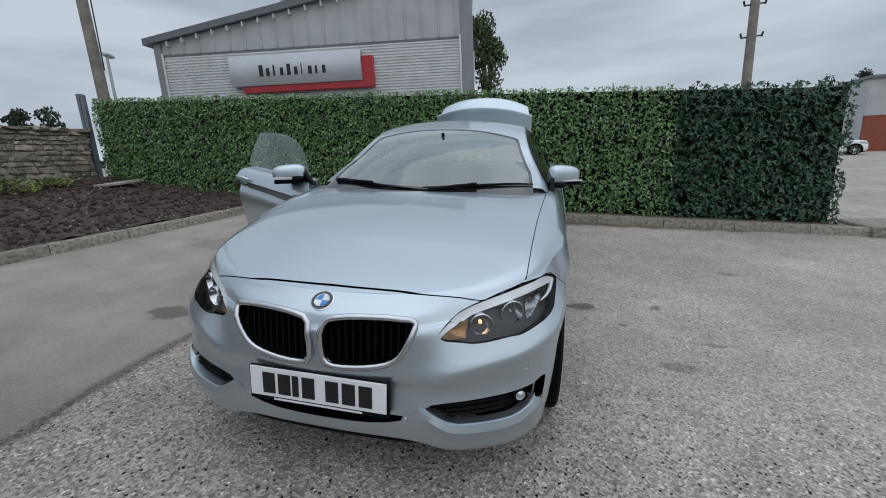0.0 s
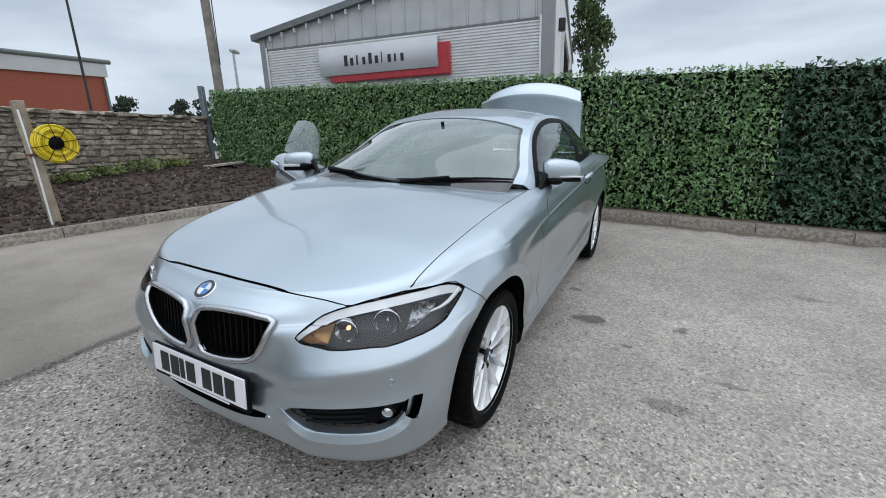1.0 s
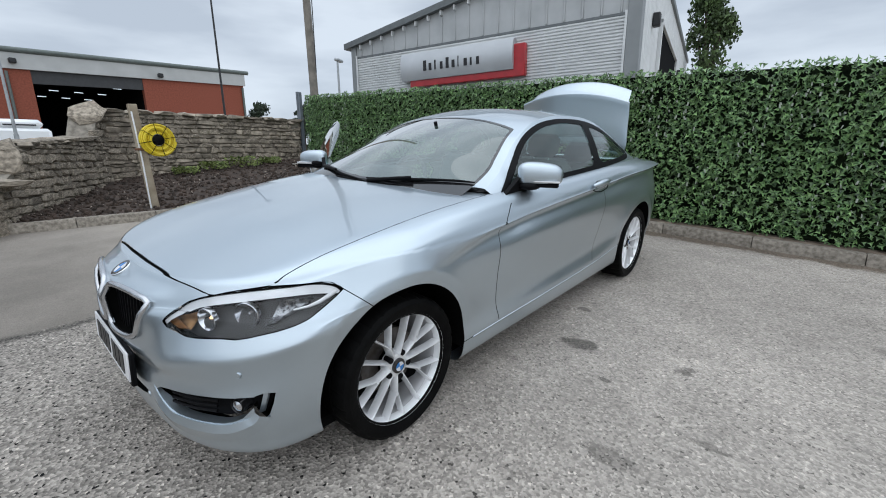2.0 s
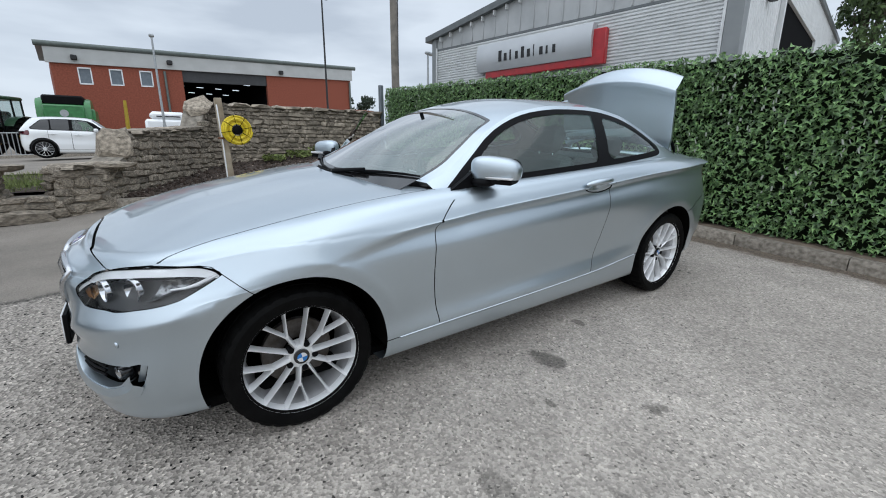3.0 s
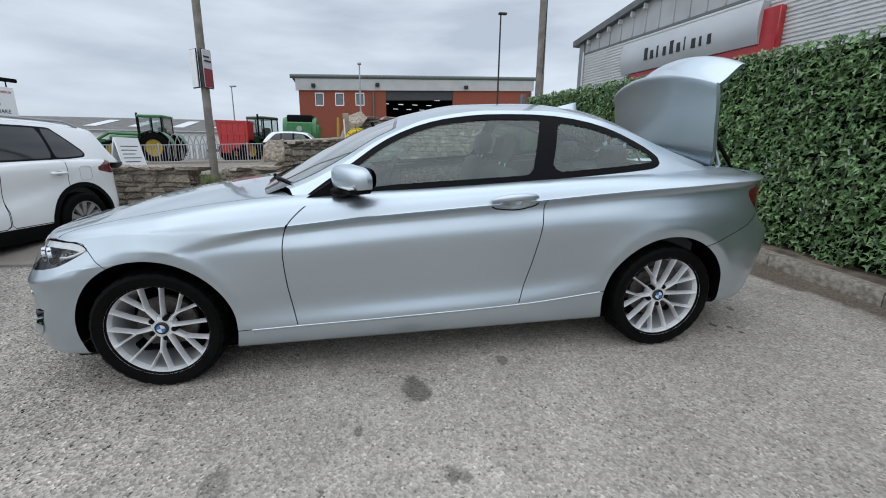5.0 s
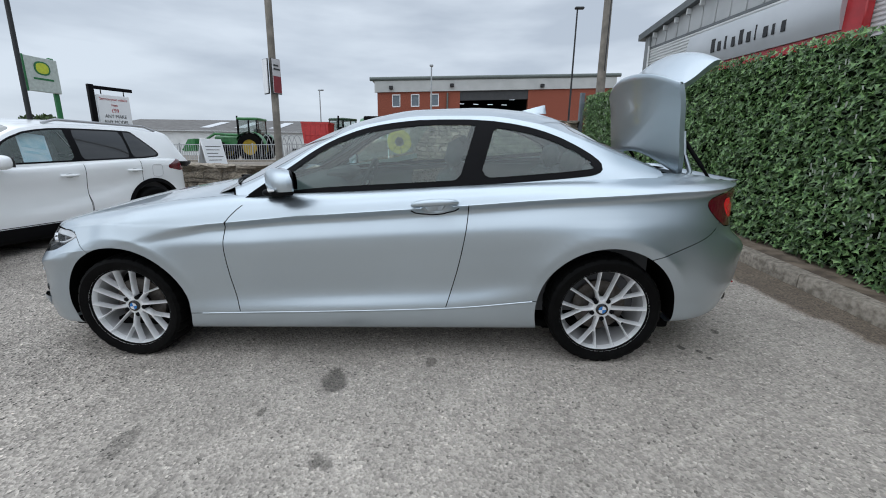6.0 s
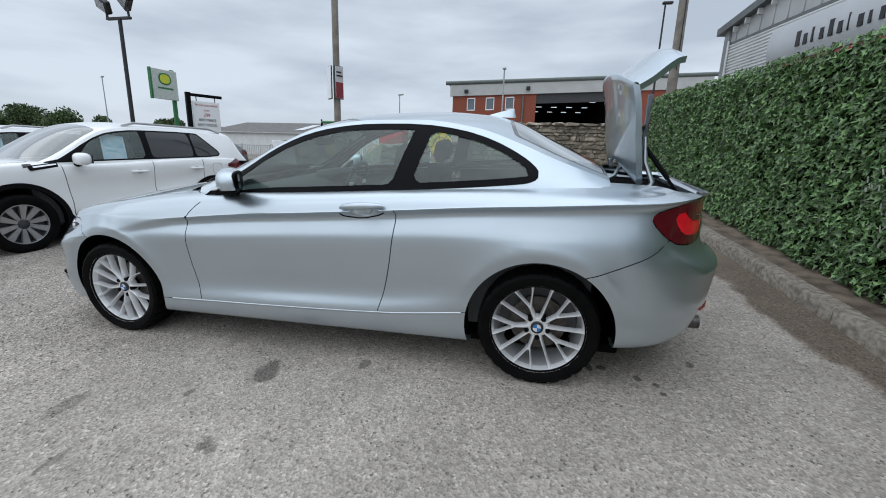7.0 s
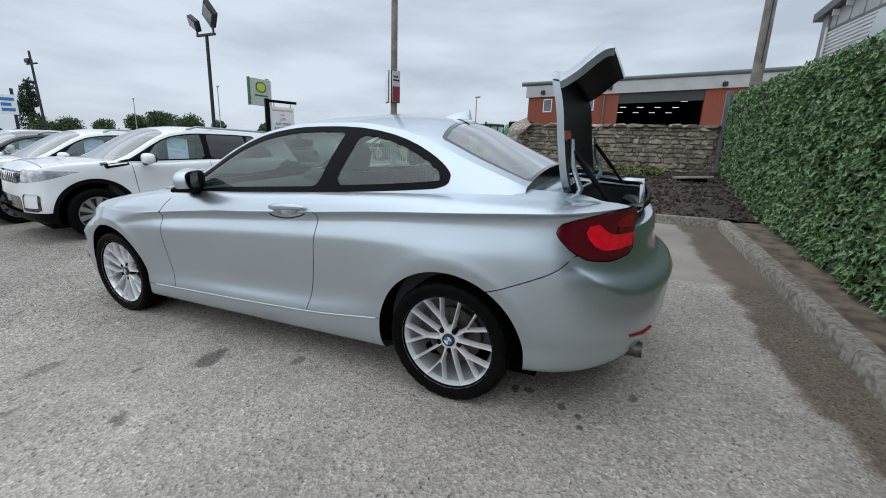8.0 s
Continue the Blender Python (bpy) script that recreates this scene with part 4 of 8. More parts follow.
# lower intakes
for s in (1, -1):
    inner = [(0.741, 0.372), (0.732, 0.356), (0.714, 0.344), (0.67, 0.327), (0.59, 0.322), (0.48, 0.319), (0.433, 0.336), (0.358, 0.386)]
    outer = [(0.766, 0.350), (0.759, 0.325), (0.744, 0.300), (0.69, 0.266), (0.585, 0.252), (0.465, 0.258), (0.392, 0.300), (0.326, 0.354)]
    spread = lambda pts: [tuple(q[0]) for q in smooth_rows([[(*v, 0)] for v in pts], 4)]
    inner, outer = spread(inner), spread(outer)
    ridge = [(a[0] * 0.6 + b[0] * 0.4, a[1] * 0.6 + b[1] * 0.4) for a, b in zip(inner, outer)]
    fade = lambda k: min(1.0, 0.15 + 0.85 * (len(inner) - 1 - k) / 4)
    blade = Shape().grid([[tuple(from_front(s * q[0], q[1], off * fade(k))) for k, q in enumerate(row)] for row, off in ((inner, -0.035), (inner, 0.004), (ridge, 0.014), (outer, 0.006), (outer, -0.010))])
    part("bumper_blade", blade, SILVER, coupe, "silver blade under the intake", smooth=25)
    fin = Shape().grid([[tuple(from_front(s * (x + dx), z) + Vector((0, dy, 0))) for dx, dy in ((-0.004, 0.050), (-0.003, 0.038), (0.003, 0.038), (0.004, 0.050))] for x, z in ((0.735, 0.432), (0.735, 0.41), (0.733, 0.38), (0.728, 0.352))])
    part("intake_fin", fin, SILVER, coupe, "silver fin beside the fog lamp")
    for k in range(3):
        z = 0.345 + 0.018 * k
        part("intake_slat", Shape().tube([from_front(s * x, z + (x - 0.4) * 0.08, -0.016) for x in (0.45, 0.51, 0.57, 0.64)], 0.0055, 6), BLACK, coupe)
    p = from_front(s * 0.692, 0.386)
    fog = part("fog_lamp", Shape().lathe([(0.0, -0.006), (0.016, -0.008), (0.022, -0.012), (0.026, -0.002), (0.028, -0.04)], 24), BLACK_GLOSS, coupe, m=Matrix.Translation(p + Vector((0, 0.012, 0))) @ pose(0, 0, 0, 0, 0, -90 + s * 25))
    part("fog_lens", Shape().lathe([(0.0, 0.004), (0.010, 0.002), (0.018, -0.003), (0.019, -0.012)], 24), LAMP_BOWL, fog)
    for x, z in ((0.70, 0.50), (0.307, 0.330)):
        p = from_front(s * x, z, 0.001)
        part("parking_sensor", Shape().lathe([(0.0, 0.001), (0.009, 0.001), (0.010, -0.001), (0.012, 0.0), (0.0125, -0.004)], 20), SILVER, coupe, m=Matrix.Translation(p) @ pose(0, 0, 0, 0, 0, -90 + s * (60 * (x - 0.3))))
grille_back = Shape().grid([[tuple(from_front(x, z) + Vector((0, d, 0))) for x, z in LOWER_GRILLE + LOWER_GRILLE[:1]] for d in (0.0, 0.07)])
grille_back.add([tuple(from_front(x, z) + Vector((0, 0.07, 0))) for x, z in LOWER_GRILLE], [tuple(range(len(LOWER_GRILLE)))])
part("lower_grille", grille_back, BLACK, coupe)


# tail lamps
RED_DARK = material("lamp_red_dark", (0.11, 0.002, 0.012), 0.12, coat=0.7)
RED_MID = material("lamp_red_mid", (0.30, 0.003, 0.010), 0.15, coat=0.7)
RED_BRIGHT = material("lamp_red_bright", (0.80, 0.004, 0.022), 0.2, second=(0.55, 0.003, 0.015), scale=25, coat=0.6)
RED_BRIGHT.node_tree.nodes["Principled BSDF"].inputs["Emission Color"].default_value = (1.0, 0.01, 0.02, 1)
RED_BRIGHT.node_tree.nodes["Principled BSDF"].inputs["Emission Strength"].default_value = 0.06
for s, tag in ((1, "tail_near"), (-1, "tail_far")):
    body.cut(lambda x, y, z, n: -s * x, tag, ("tail_lamp",))
    q = lambda x, y: y - 0.55 * (np.abs(x) - 0.75)
    ell = outline_distance(round_outline([(3.262, 0.885), (3.31, 0.912), (3.36, 0.905), (3.385, 0.872), (3.44, 0.852), (3.70, 0.850), (3.70, 0.800), (3.43, 0.786), (3.33, 0.805)], 3))
    ell2 = outline_distance(round_outline([(3.43, 0.878), (3.64, 0.872), (3.66, 0.94), (3.45, 0.935)], 2))
    body.cut(lambda x, y, z, n: ell(q(x, y), z), tag + "_bright", (tag,))
    body.cut(lambda x, y, z, n: ell2(q(x, y), z), tag + "_round", (tag,))
    lens = part("tail_lamp", body.mesh("tail_lamp", (tag,), RED_DARK), RED_DARK, coupe, "dark red wrap-round tail lamp")
    part("light_bar", body.mesh("light_bar", (tag + "_bright",), RED_BRIGHT, push=-0.001), RED_BRIGHT, lens, "bright red light guide")
    part("stop_lamp", body.mesh("stop_lamp", (tag + "_round",), RED_MID, push=-0.004), RED_MID, lens)
    refl = [from_rear(s * x, z, 0.004) for x, z in ((0.44, 0.378), (0.53, 0.378), (0.625, 0.397))]
    part("reflector", Shape().tube(refl, [0.007, 0.010, 0.006], 8), RED_MID, coupe, "red bumper reflector")
part("exhaust_pipe", Shape().lathe([(0.036, 0.0), (0.038, 0.001), (0.038, -0.22), (0.034, -0.22), (0.034, -0.002)], 24, True), material("exhaust_steel", (0.16, 0.15, 0.14), 0.4, 0.8, (0.08, 0.075, 0.07), 30), coupe, m=pose(0.46, 3.545, 0.255, 0, 0, 90))
part("rear_valance", Shape().box(-0.55, 0.55, 3.25, 3.42, 0.25, 0.33, 0.02), BLACK, coupe)

# boot: opening, lining, raised lid on struts
well = Shape()
rim = [(-0.53, 2.98), (-0.58, 3.1), (-0.57, 3.35), (-0.50, 3.47), (-0.25, 3.51), (0, 3.52), (0.25, 3.51), (0.50, 3.47), (0.57, 3.35), (0.58, 3.1), (0.53, 2.98)]
well.grid([[(x * k, 2.98 + (y - 2.98) * k, z) for x, y in rim + rim[:1]] for z, k in ((0.93, 1.0), (0.90, 0.95), (0.5, 0.93))])
well.add([(x * 0.93, 2.98 + (y - 2.98) * 0.93, 0.52) for x, y in rim], [tuple(range(len(rim)))])
part("boot_lining", well, material("boot_carpet", (0.012, 0.012, 0.013), 0.95, bump=0.4, bump_scale=300), coupe, "black carpet boot lining")
part("boot_seal", Shape().tube([(x * 0.97, y - 0.01, 0.945 if y > 3.2 else 0.975) for x, y in rim], 0.012, 8, True), BLACK, coupe)
sill_y = {x: from_rear(x, 0.785).y for x in [round(-0.54 + 0.04 * k, 2) for k in range(28)]}
part("boot_sill", Shape().grid([[(x, y + d, z) for x, y in sill_y.items()] for d, z in ((-0.10, 0.84), (-0.085, 0.868), (-0.05, 0.872), (-0.015, 0.862), (0.0, 0.835), (0.004, 0.79))]), SILVER, coupe)
part("boot_gutter", Shape().grid([[(x * k, 3.2 + (y - 3.2) * k, (0.955 if y > 3.3 else 0.972) + dz) for x, y in rim if y < 3.48] for k, dz in ((1.05, 0.018), (1.03, 0.002), (0.97, -0.008), (0.96, -0.03))]), SILVER, coupe, "silver gutter round the boot opening")
part("rear_deck", Shape().grid([[(x, y + 0.03 * (1 - (x / 0.56) ** 2), z - 0.02 * (x / 0.56) ** 2) for x in np.linspace(-0.56, 0.56, 17)] for y, z in ((2.93, 0.992), (2.97, 0.994), (3.02, 0.985), (3.05, 0.955))]), SILVER, coupe, "silver panel under the rear window")
lid_profile = [(2.985, 1.045), (3.03, 1.052), (3.12, 1.050), (3.25, 1.040), (3.36, 1.028), (3.44, 1.024), (3.495, 1.026), (3.512, 1.018), (3.505, 0.998), (3.50, 0.97), (3.52, 0.91), (3.55, 0.85), (3.57, 0.80), (3.57, 0.765)]
lid_profile = [(2.985 + (y - 2.985) * 1.14, z if z > 0.99 else 0.99 + (z - 0.99) * 1.1) for y, z in lid_profile]
lid_rows = []
for k in range(29):
    u = -1 + 2 * k / 28
    c = abs(u) ** 2.2
    arch = lambda j: 0.12 * (1 - u * u) * (1.0, 0.75, 0.4, 0.1)[j] if j < 4 else 0.0
    lid_rows.append([(u * (0.55 - 0.075 * max(0, (j - 7)) / 6 - 0.05 * max(0, 2 - j) / 2), y + arch(j) - (0.10 * c if j > 4 else 0.02 * c * j), z - 0.045 * c * (1 if j < 9 else 0.4)) for j, (y, z) in enumerate(lid_profile)])
fine_lid = []
for r in lid_rows:
    fine_lid.append([tuple(p[0]) for p in smooth_rows([[q] for q in r], 3)])
lid = Skin(fine_lid)
PIVOT = Vector((0, 2.965, 0.985))
lid_ob = part("boot_lid", lid.mesh("boot_lid", ("skin",), SILVER, back=0.03, back_mat=BLACK), SILVER, coupe, "raised silver boot lid with a black lining", m=Matrix.Translation(PIVOT + Vector((0, 0.205, -0.005))) @ pose(0, 0, 0, 101.5, 0, 0) @ Matrix.Translation(-PIVOT))
part("lid_case", Shape().box(0.20, 0.44, 3.22, 3.275, 0.985, 1.012, 0.008), RED_DARK, lid_ob, "red warning triangle case")
for s in (1, -1):
    part("boot_strut", Shape().tube([(s * 0.50, 3.36, 0.94), (s * 0.50, 3.27, 1.06)], 0.008, 8).tube([(s * 0.50, 3.29, 1.035), (s * 0.49, 3.17, 1.19)], 0.012, 8), BLACK, coupe)
    part("boot_hinge", Shape().tube([(s * 0.515, 3.10, 0.90), (s * 0.515, 3.19, 0.95), (s * 0.51, 3.215, 1.02), (s * 0.50, 3.175, 1.12), (s * 0.49, 3.165, 1.24)], [0.012, 0.014, 0.014, 0.012, 0.008], 8), SILVER, coupe)

# roof aerial and wipers
fin = Shape()
fin.grid([[(w * q, 2.30 + y, 1.372 + z * (1 - abs(q)) - 0.012 * abs(q) - 0.05 * max(0, y - 0.05)) for q in (-1, -0.6, -0.2, 0.2, 0.6, 1)] for y, z, w in ((0.0, 0.0, 0.012), (0.05, 0.016, 0.03), (0.10, 0.034, 0.034), (0.15, 0.052, 0.03), (0.175, 0.058, 0.02), (0.185, 0.0, 0.012))])
part("roof_aerial", fin, SILVER, coupe, "silver shark-fin aerial")
cabin_tree = BVHTree.FromPolygons([tuple(p) for p in cabin.v], [f for f, _ in cabin.f])


def on_screen(x, y, off):
    hit, n, _, _ = cabin_tree.ray_cast(Vector((x, y, 3)), Vector((0, 0, -1)))
    return hit + Vector((0, -0.5, 0.85)) * off


for x0, x1, rise in ((-0.62, 0.0, -0.02), (0.02, 0.66, 0.0)):
    pts = [on_screen(x0 + (x1 - x0) * k / 8, bonnet_back(abs(x0 + (x1 - x0) * k / 8)) + 0.045 + rise * k / 8, 0.010) for k in range(9)]
    wiper = part("wiper", Shape().tube(pts, [0.004, 0.006, 0.007, 0.008, 0.009, 0.008, 0.007, 0.006, 0.004], 8), BLACK, coupe)
    part("wiper_arm", Shape().tube([on_screen(x1 - 0.6, bonnet_back(abs(x1 - 0.6)) + 0.02, 0.012), pts[4] + Vector((0, -0.01, 0.012))], [0.014, 0.008], 8), BLACK, wiper)
part("cowl_vent", Shape().grid([[(x, bonnet_back(abs(x)) + d, from_top(x, bonnet_back(abs(x)) + d).z + 0.004) for x in np.linspace(-0.68, 0.68, 25)] for d in (0.008, 0.03, 0.05)]), BLACK, coupe)

# cabin inside
part("floor_pan", Shape().box(-0.74, 0.74, -0.45, 3.1, 0.155, 0.20, 0.01), DARK, coupe)
part("firewall", Shape().box(-0.70, 0.70, 0.56, 0.60, 0.22, 0.90, 0.01), DARK, coupe)
part("headliner", cabin.mesh("headliner", ("skin",), material("headliner", (0.16, 0.16, 0.16), 0.9), push=-0.025), None, coupe)
part("door_lining", Shape().box(0.70, 0.72, 0.74, 1.90, 0.30, 0.93, 0.006), TRIM, near_door)
for x in (-0.71, 0.71):
    part("quarter_lining", Shape().box(x - 0.01, x + 0.01, 1.98, 2.95, 0.25, 0.97, 0.005), TRIM, coupe)
part("parcel_shelf", Shape().box(-0.62, 0.62, 2.55, 2.99, 0.945, 0.965, 0.01), TRIM, coupe)
dash = Shape()
dash.prism([(0.60, 0.60), (0.60, 0.90), (0.68, 0.935), (0.85, 0.945), (1.0, 0.925), (1.06, 0.87), (1.06, 0.70), (0.98, 0.58)], -0.70, 0.70)
part("dashboard", dash, TRIM, coupe)
part("binnacle", Shape().box(-0.56, -0.20, 0.88, 1.08, 0.90, 0.985, 0.03), TRIM, coupe)
part("console", Shape().box(-0.12, 0.12, 0.9, 1.9, 0.25, 0.58, 0.03), TRIM, coupe)
wheel_m = pose(-0.37, 1.17, 0.87, 0, 0, 90) @ pose(0, 0, 0, 0, 22, 0)
sw = part("steering_wheel", Shape().tube([(0, 0.18 * math.cos(k * math.tau / 32), 0.18 * math.sin(k * math.tau / 32)) for k in range(32)], 0.016, 8, True), TRIM, coupe, m=wheel_m)
part("hub_pad", Shape().box(-0.02, 0.03, -0.06, 0.06, -0.055, 0.055, 0.015), TRIM, sw)
part("steering_spokes", Shape().box(-0.008, 0.012, -0.17, 0.17, -0.012, 0.02, 0.004).box(-0.008, 0.012, -0.015, 0.015, -0.17, 0.0, 0.004), ALLOY, sw)


def seat(x, y, back_top, wide, parent, rest=True):
    s = Shape().box(x - wide, x + wide, y - 0.48, y, 0.34, 0.50, 0.05)
    ob = part("seat", s, CLOTH, parent, "dark cloth seat")
    lean = pose(x, y - 0.02, 0.46, -17, 0, 0)
    part("backrest", Shape().box(-wide, wide, -0.05, 0.09, 0, back_top - 0.46, 0.045), CLOTH, ob, m=lean)
    if rest:
        part("headrest", Shape().box(-0.125, 0.125, -0.04, 0.06, back_top - 0.44, back_top - 0.27, 0.04), CLOTH, ob, m=lean)
        part("headrest_post", Shape().cyl((-0.06, 0.02, back_top - 0.5), (-0.06, 0.02, back_top - 0.4), 0.006).cyl((0.06, 0.02, back_top - 0.5), (0.06, 0.02, back_top - 0.4), 0.006), CHROME, ob, m=lean)


seat(0.37, 1.68, 1.06, 0.25, coupe)
seat(-0.37, 1.72, 1.06, 0.25, coupe)
for x in (-0.33, 0.33):
    seat(x, 2.42, 0.98, 0.29, coupe)
part("rear_view_mirror", Shape().box(-0.115, 0.115, 1.10, 1.13, 1.19, 1.25, 0.012).cyl((0, 1.10, 1.23), (0, 1.08, 1.29), 0.012), BLACK, coupe)



# ---- ground, kerbs, walls ----
def asphalt_material():
    """Worn car-park asphalt: coarse chippings, a smoother older strip, oil spots and a damp edge along the kerb."""
    m = bpy.data.materials.new("asphalt")
    m.use_nodes = True
    n, l = m.node_tree.nodes, m.node_tree.links
    p = n["Principled BSDF"]
    p.inputs["Roughness"].default_value, p.inputs["Specular IOR Level"].default_value = 0.9, 0.3
    pos = n.new("ShaderNodeTexCoord").outputs["Object"]

    def noise_tex(scale, detail=5.0, rough=0.55):
        q = n.new("ShaderNodeTexNoise")
        q.inputs["Scale"].default_value, q.inputs["Detail"].default_value, q.inputs["Roughness"].default_value = scale, detail, rough
        l.new(pos, q.inputs["Vector"])
        return q.outputs["Fac"]

    def span(v, a, b, lo, hi, smooth=False):
        q = n.new("ShaderNodeMapRange")
        q.interpolation_type = "SMOOTHSTEP" if smooth else "LINEAR"
        for k, w in (("From Min", a), ("From Max", b), ("To Min", lo), ("To Max", hi)):
            q.inputs[k].default_value = w
        l.new(v, q.inputs["Value"])
        return q.outputs[0]

    def math_node(op, a, b):
        q = n.new("ShaderNodeMath")
        q.operation = op
        for k, v in ((0, a), (1, b)):
            if isinstance(v, (int, float)):
                q.inputs[k].default_value = v
            else:
                l.new(v, q.inputs[k])
        return q.outputs[0]

    sep = n.new("ShaderNodeSeparateXYZ")
    l.new(pos, sep.inputs[0])
    px, py = sep.outputs[0], sep.outputs[1]
    wob = math_node("MULTIPLY", math_node("SUBTRACT", noise_tex(2.2, 6), 0.5), 0.5)
    # chippings: two sizes of stone, coarser and more open towards the yard's entrance
    coarse = span(math_node("ADD", py, math_node("MULTIPLY", wob, 1.6)), -0.9, 0.9, 1.9, 1.0, True)
    v1 = n.new("ShaderNodeTexVoronoi")
    v1.inputs["Scale"].default_value = 95
    l.new(pos, v1.inputs["Vector"])
    v2 = n.new("ShaderNodeTexVoronoi")
    v2.inputs["Scale"].default_value = 52
    l.new(pos, v2.inputs["Vector"])
    s1 = n.new("ShaderNodeSeparateColor")
    l.new(v1.outputs["Color"], s1.inputs[0])
    s2 = n.new("ShaderNodeSeparateColor")
    l.new(v2.outputs["Color"], s2.inputs[0])
    grit = math_node("MULTIPLY", math_node("ADD", 1.0, math_node("MULTIPLY", span(s1.outputs[0], 0, 1, -0.26, 0.26), coarse)), span(s2.outputs[1], 0, 1, 0.91, 1.09))
    flecks = math_node("MULTIPLY", math_node("ADD", span(s1.outputs[2], 0.94, 0.95, 0.0, 0.42), span(s1.outputs[2], 0.05, 0.06, -0.36, 0.0)), coarse)
    grit = math_node("ADD", grit, flecks)
    grit = math_node("MULTIPLY", grit, span(noise_tex(24, 6, 0.7), 0.3, 0.7, 0.91, 1.07))
    smooth_grit = span(noise_tex(60, 5, 0.7), 0.3, 0.7, 0.85, 1.12)
    strip_mask = span(math_node("ADD", px, math_node("MULTIPLY", wob, 0.12)), -1.53, -1.47, 1.0, 0.0)
    gm = n.new("ShaderNodeMix")
    gm.data_type = "FLOAT"
    l.new(strip_mask, gm.inputs["Factor"])
    l.new(grit, gm.inputs["A"])
    l.new(smooth_grit, gm.inputs["B"])
    tone = math_node("MULTIPLY", gm.outputs[0], span(noise_tex(0.55, 6), 0.3, 0.7, 0.80, 1.14))
    tone = math_node("MULTIPLY", tone, span(noise_tex(3.0, 6), 0.3, 0.72, 0.86, 1.10))
    # darker joint line where the two surfaces meet
    joint = span(math_node("ABSOLUTE", math_node("ADD", math_node("ADD", px, 1.47), math_node("MULTIPLY", wob, 0.42)), 0), 0.0, 0.075, 0.42, 1.0, True)
    joint = math_node("MAXIMUM", joint, span(py, 1.2, 2.6, 0.0, 1.0, True))
    tone = math_node("MULTIPLY", tone, joint)
    # damp, dirty edge along the kerb
    damp = span(math_node("ADD", math_node("ADD", py, math_node("MULTIPLY", px, -0.07)), math_node("MULTIPLY", wob, 1.1)), 4.24, 4.36, 1.0, 0.50, True)
    far_off = span(py, 4.62, 4.66, 0.0, 1.0)
    tone = math_node("MULTIPLY", tone, math_node("MAXIMUM", damp, far_off))
    # oil spots and tyre scuffs
    for x0, y0, a, b, dark in ((1.06, 1.245, 0.105, 0.07, 0.42), (0.885, 1.742, 0.055, 0.035, 0.5), (1.33, 0.97, 0.03, 0.02, 0.5), (1.62, 1.33, 0.045, 0.03, 0.55), (1.53, 0.45, 0.11, 0.05, 0.68), (1.82, 0.79, 0.09, 0.02, 0.6), (-1.9, 0.38, 0.18, 0.12, 0.5), (0.639, 2.982, 0.035, 0.02, 0.3), (0.622, 3.045, 0.022, 0.03, 0.35), (0.694, 3.222, 0.03, 0.016, 0.4), (0.738, 3.307, 0.02, 0.02, 0.4), (0.814, 3.324, 0.018, 0.02, 0.4), (0.494, 3.533, 0.035, 0.02, 0.45), (1.64, 1.38, 0.03, 0.03, 0.55), (2.5, 2.4, 0.12, 0.06, 0.75), (-2.9, 2.2, 0.5, 0.25, 0.78)):
        dx = math_node("MULTIPLY", math_node("ADD", px, -x0), 1 / a)
        dy = math_node("MULTIPLY", math_node("ADD", py, -y0), 1 / b)
        r = math_node("ADD", math_node("SQRT", math_node("ADD", math_node("MULTIPLY", dx, dx), math_node("MULTIPLY", dy, dy)), 0), math_node("MULTIPLY", math_node("SUBTRACT", noise_tex(9 if a > 0.06 else 26, 4), 0.5), 1.6))
        tone = math_node("MULTIPLY", tone, span(r, 0.75, 1.15, dark, 1.0, True))
    # Ground tone falls by about a fifth towards low y, with a wavy edge.
    patch = span(math_node("ADD", py, math_node("MULTIPLY", wob, 1.6)), -0.95, 0.35, 0.78, 1.0, True)
    tone = math_node("MULTIPLY", tone, patch)
    hue = n.new("ShaderNodeMixRGB")
    hue.inputs[1].default_value, hue.inputs[2].default_value = (0.384, 0.349, 0.309, 1), (0.326, 0.293, 0.255, 1)
    l.new(strip_mask, hue.inputs[0])
    silt = n.new("ShaderNodeMixRGB")
    silt.inputs[2].default_value = (0.30, 0.238, 0.18, 1)
    l.new(span(math_node("MAXIMUM", damp, far_off), 0.55, 1.0, 0.9, 0.0), silt.inputs[0])
    l.new(hue.outputs[0], silt.inputs[1])
    mul = n.new("ShaderNodeMixRGB")
    mul.blend_type = "MULTIPLY"
    mul.inputs[0].default_value = 1.0
    l.new(silt.outputs[0], mul.inputs[1])
    l.new(tone, mul.inputs[2])
    l.new(mul.outputs[0], p.inputs["Base Color"])
    bmp = n.new("ShaderNodeBump")
    bmp.inputs["Strength"].default_value, bmp.inputs["Distance"].default_value = 0.8, 0.006
    l.new(v1.outputs["Distance"], bmp.inputs["Height"])
    l.new(bmp.outputs[0], p.inputs["Normal"])
    return m


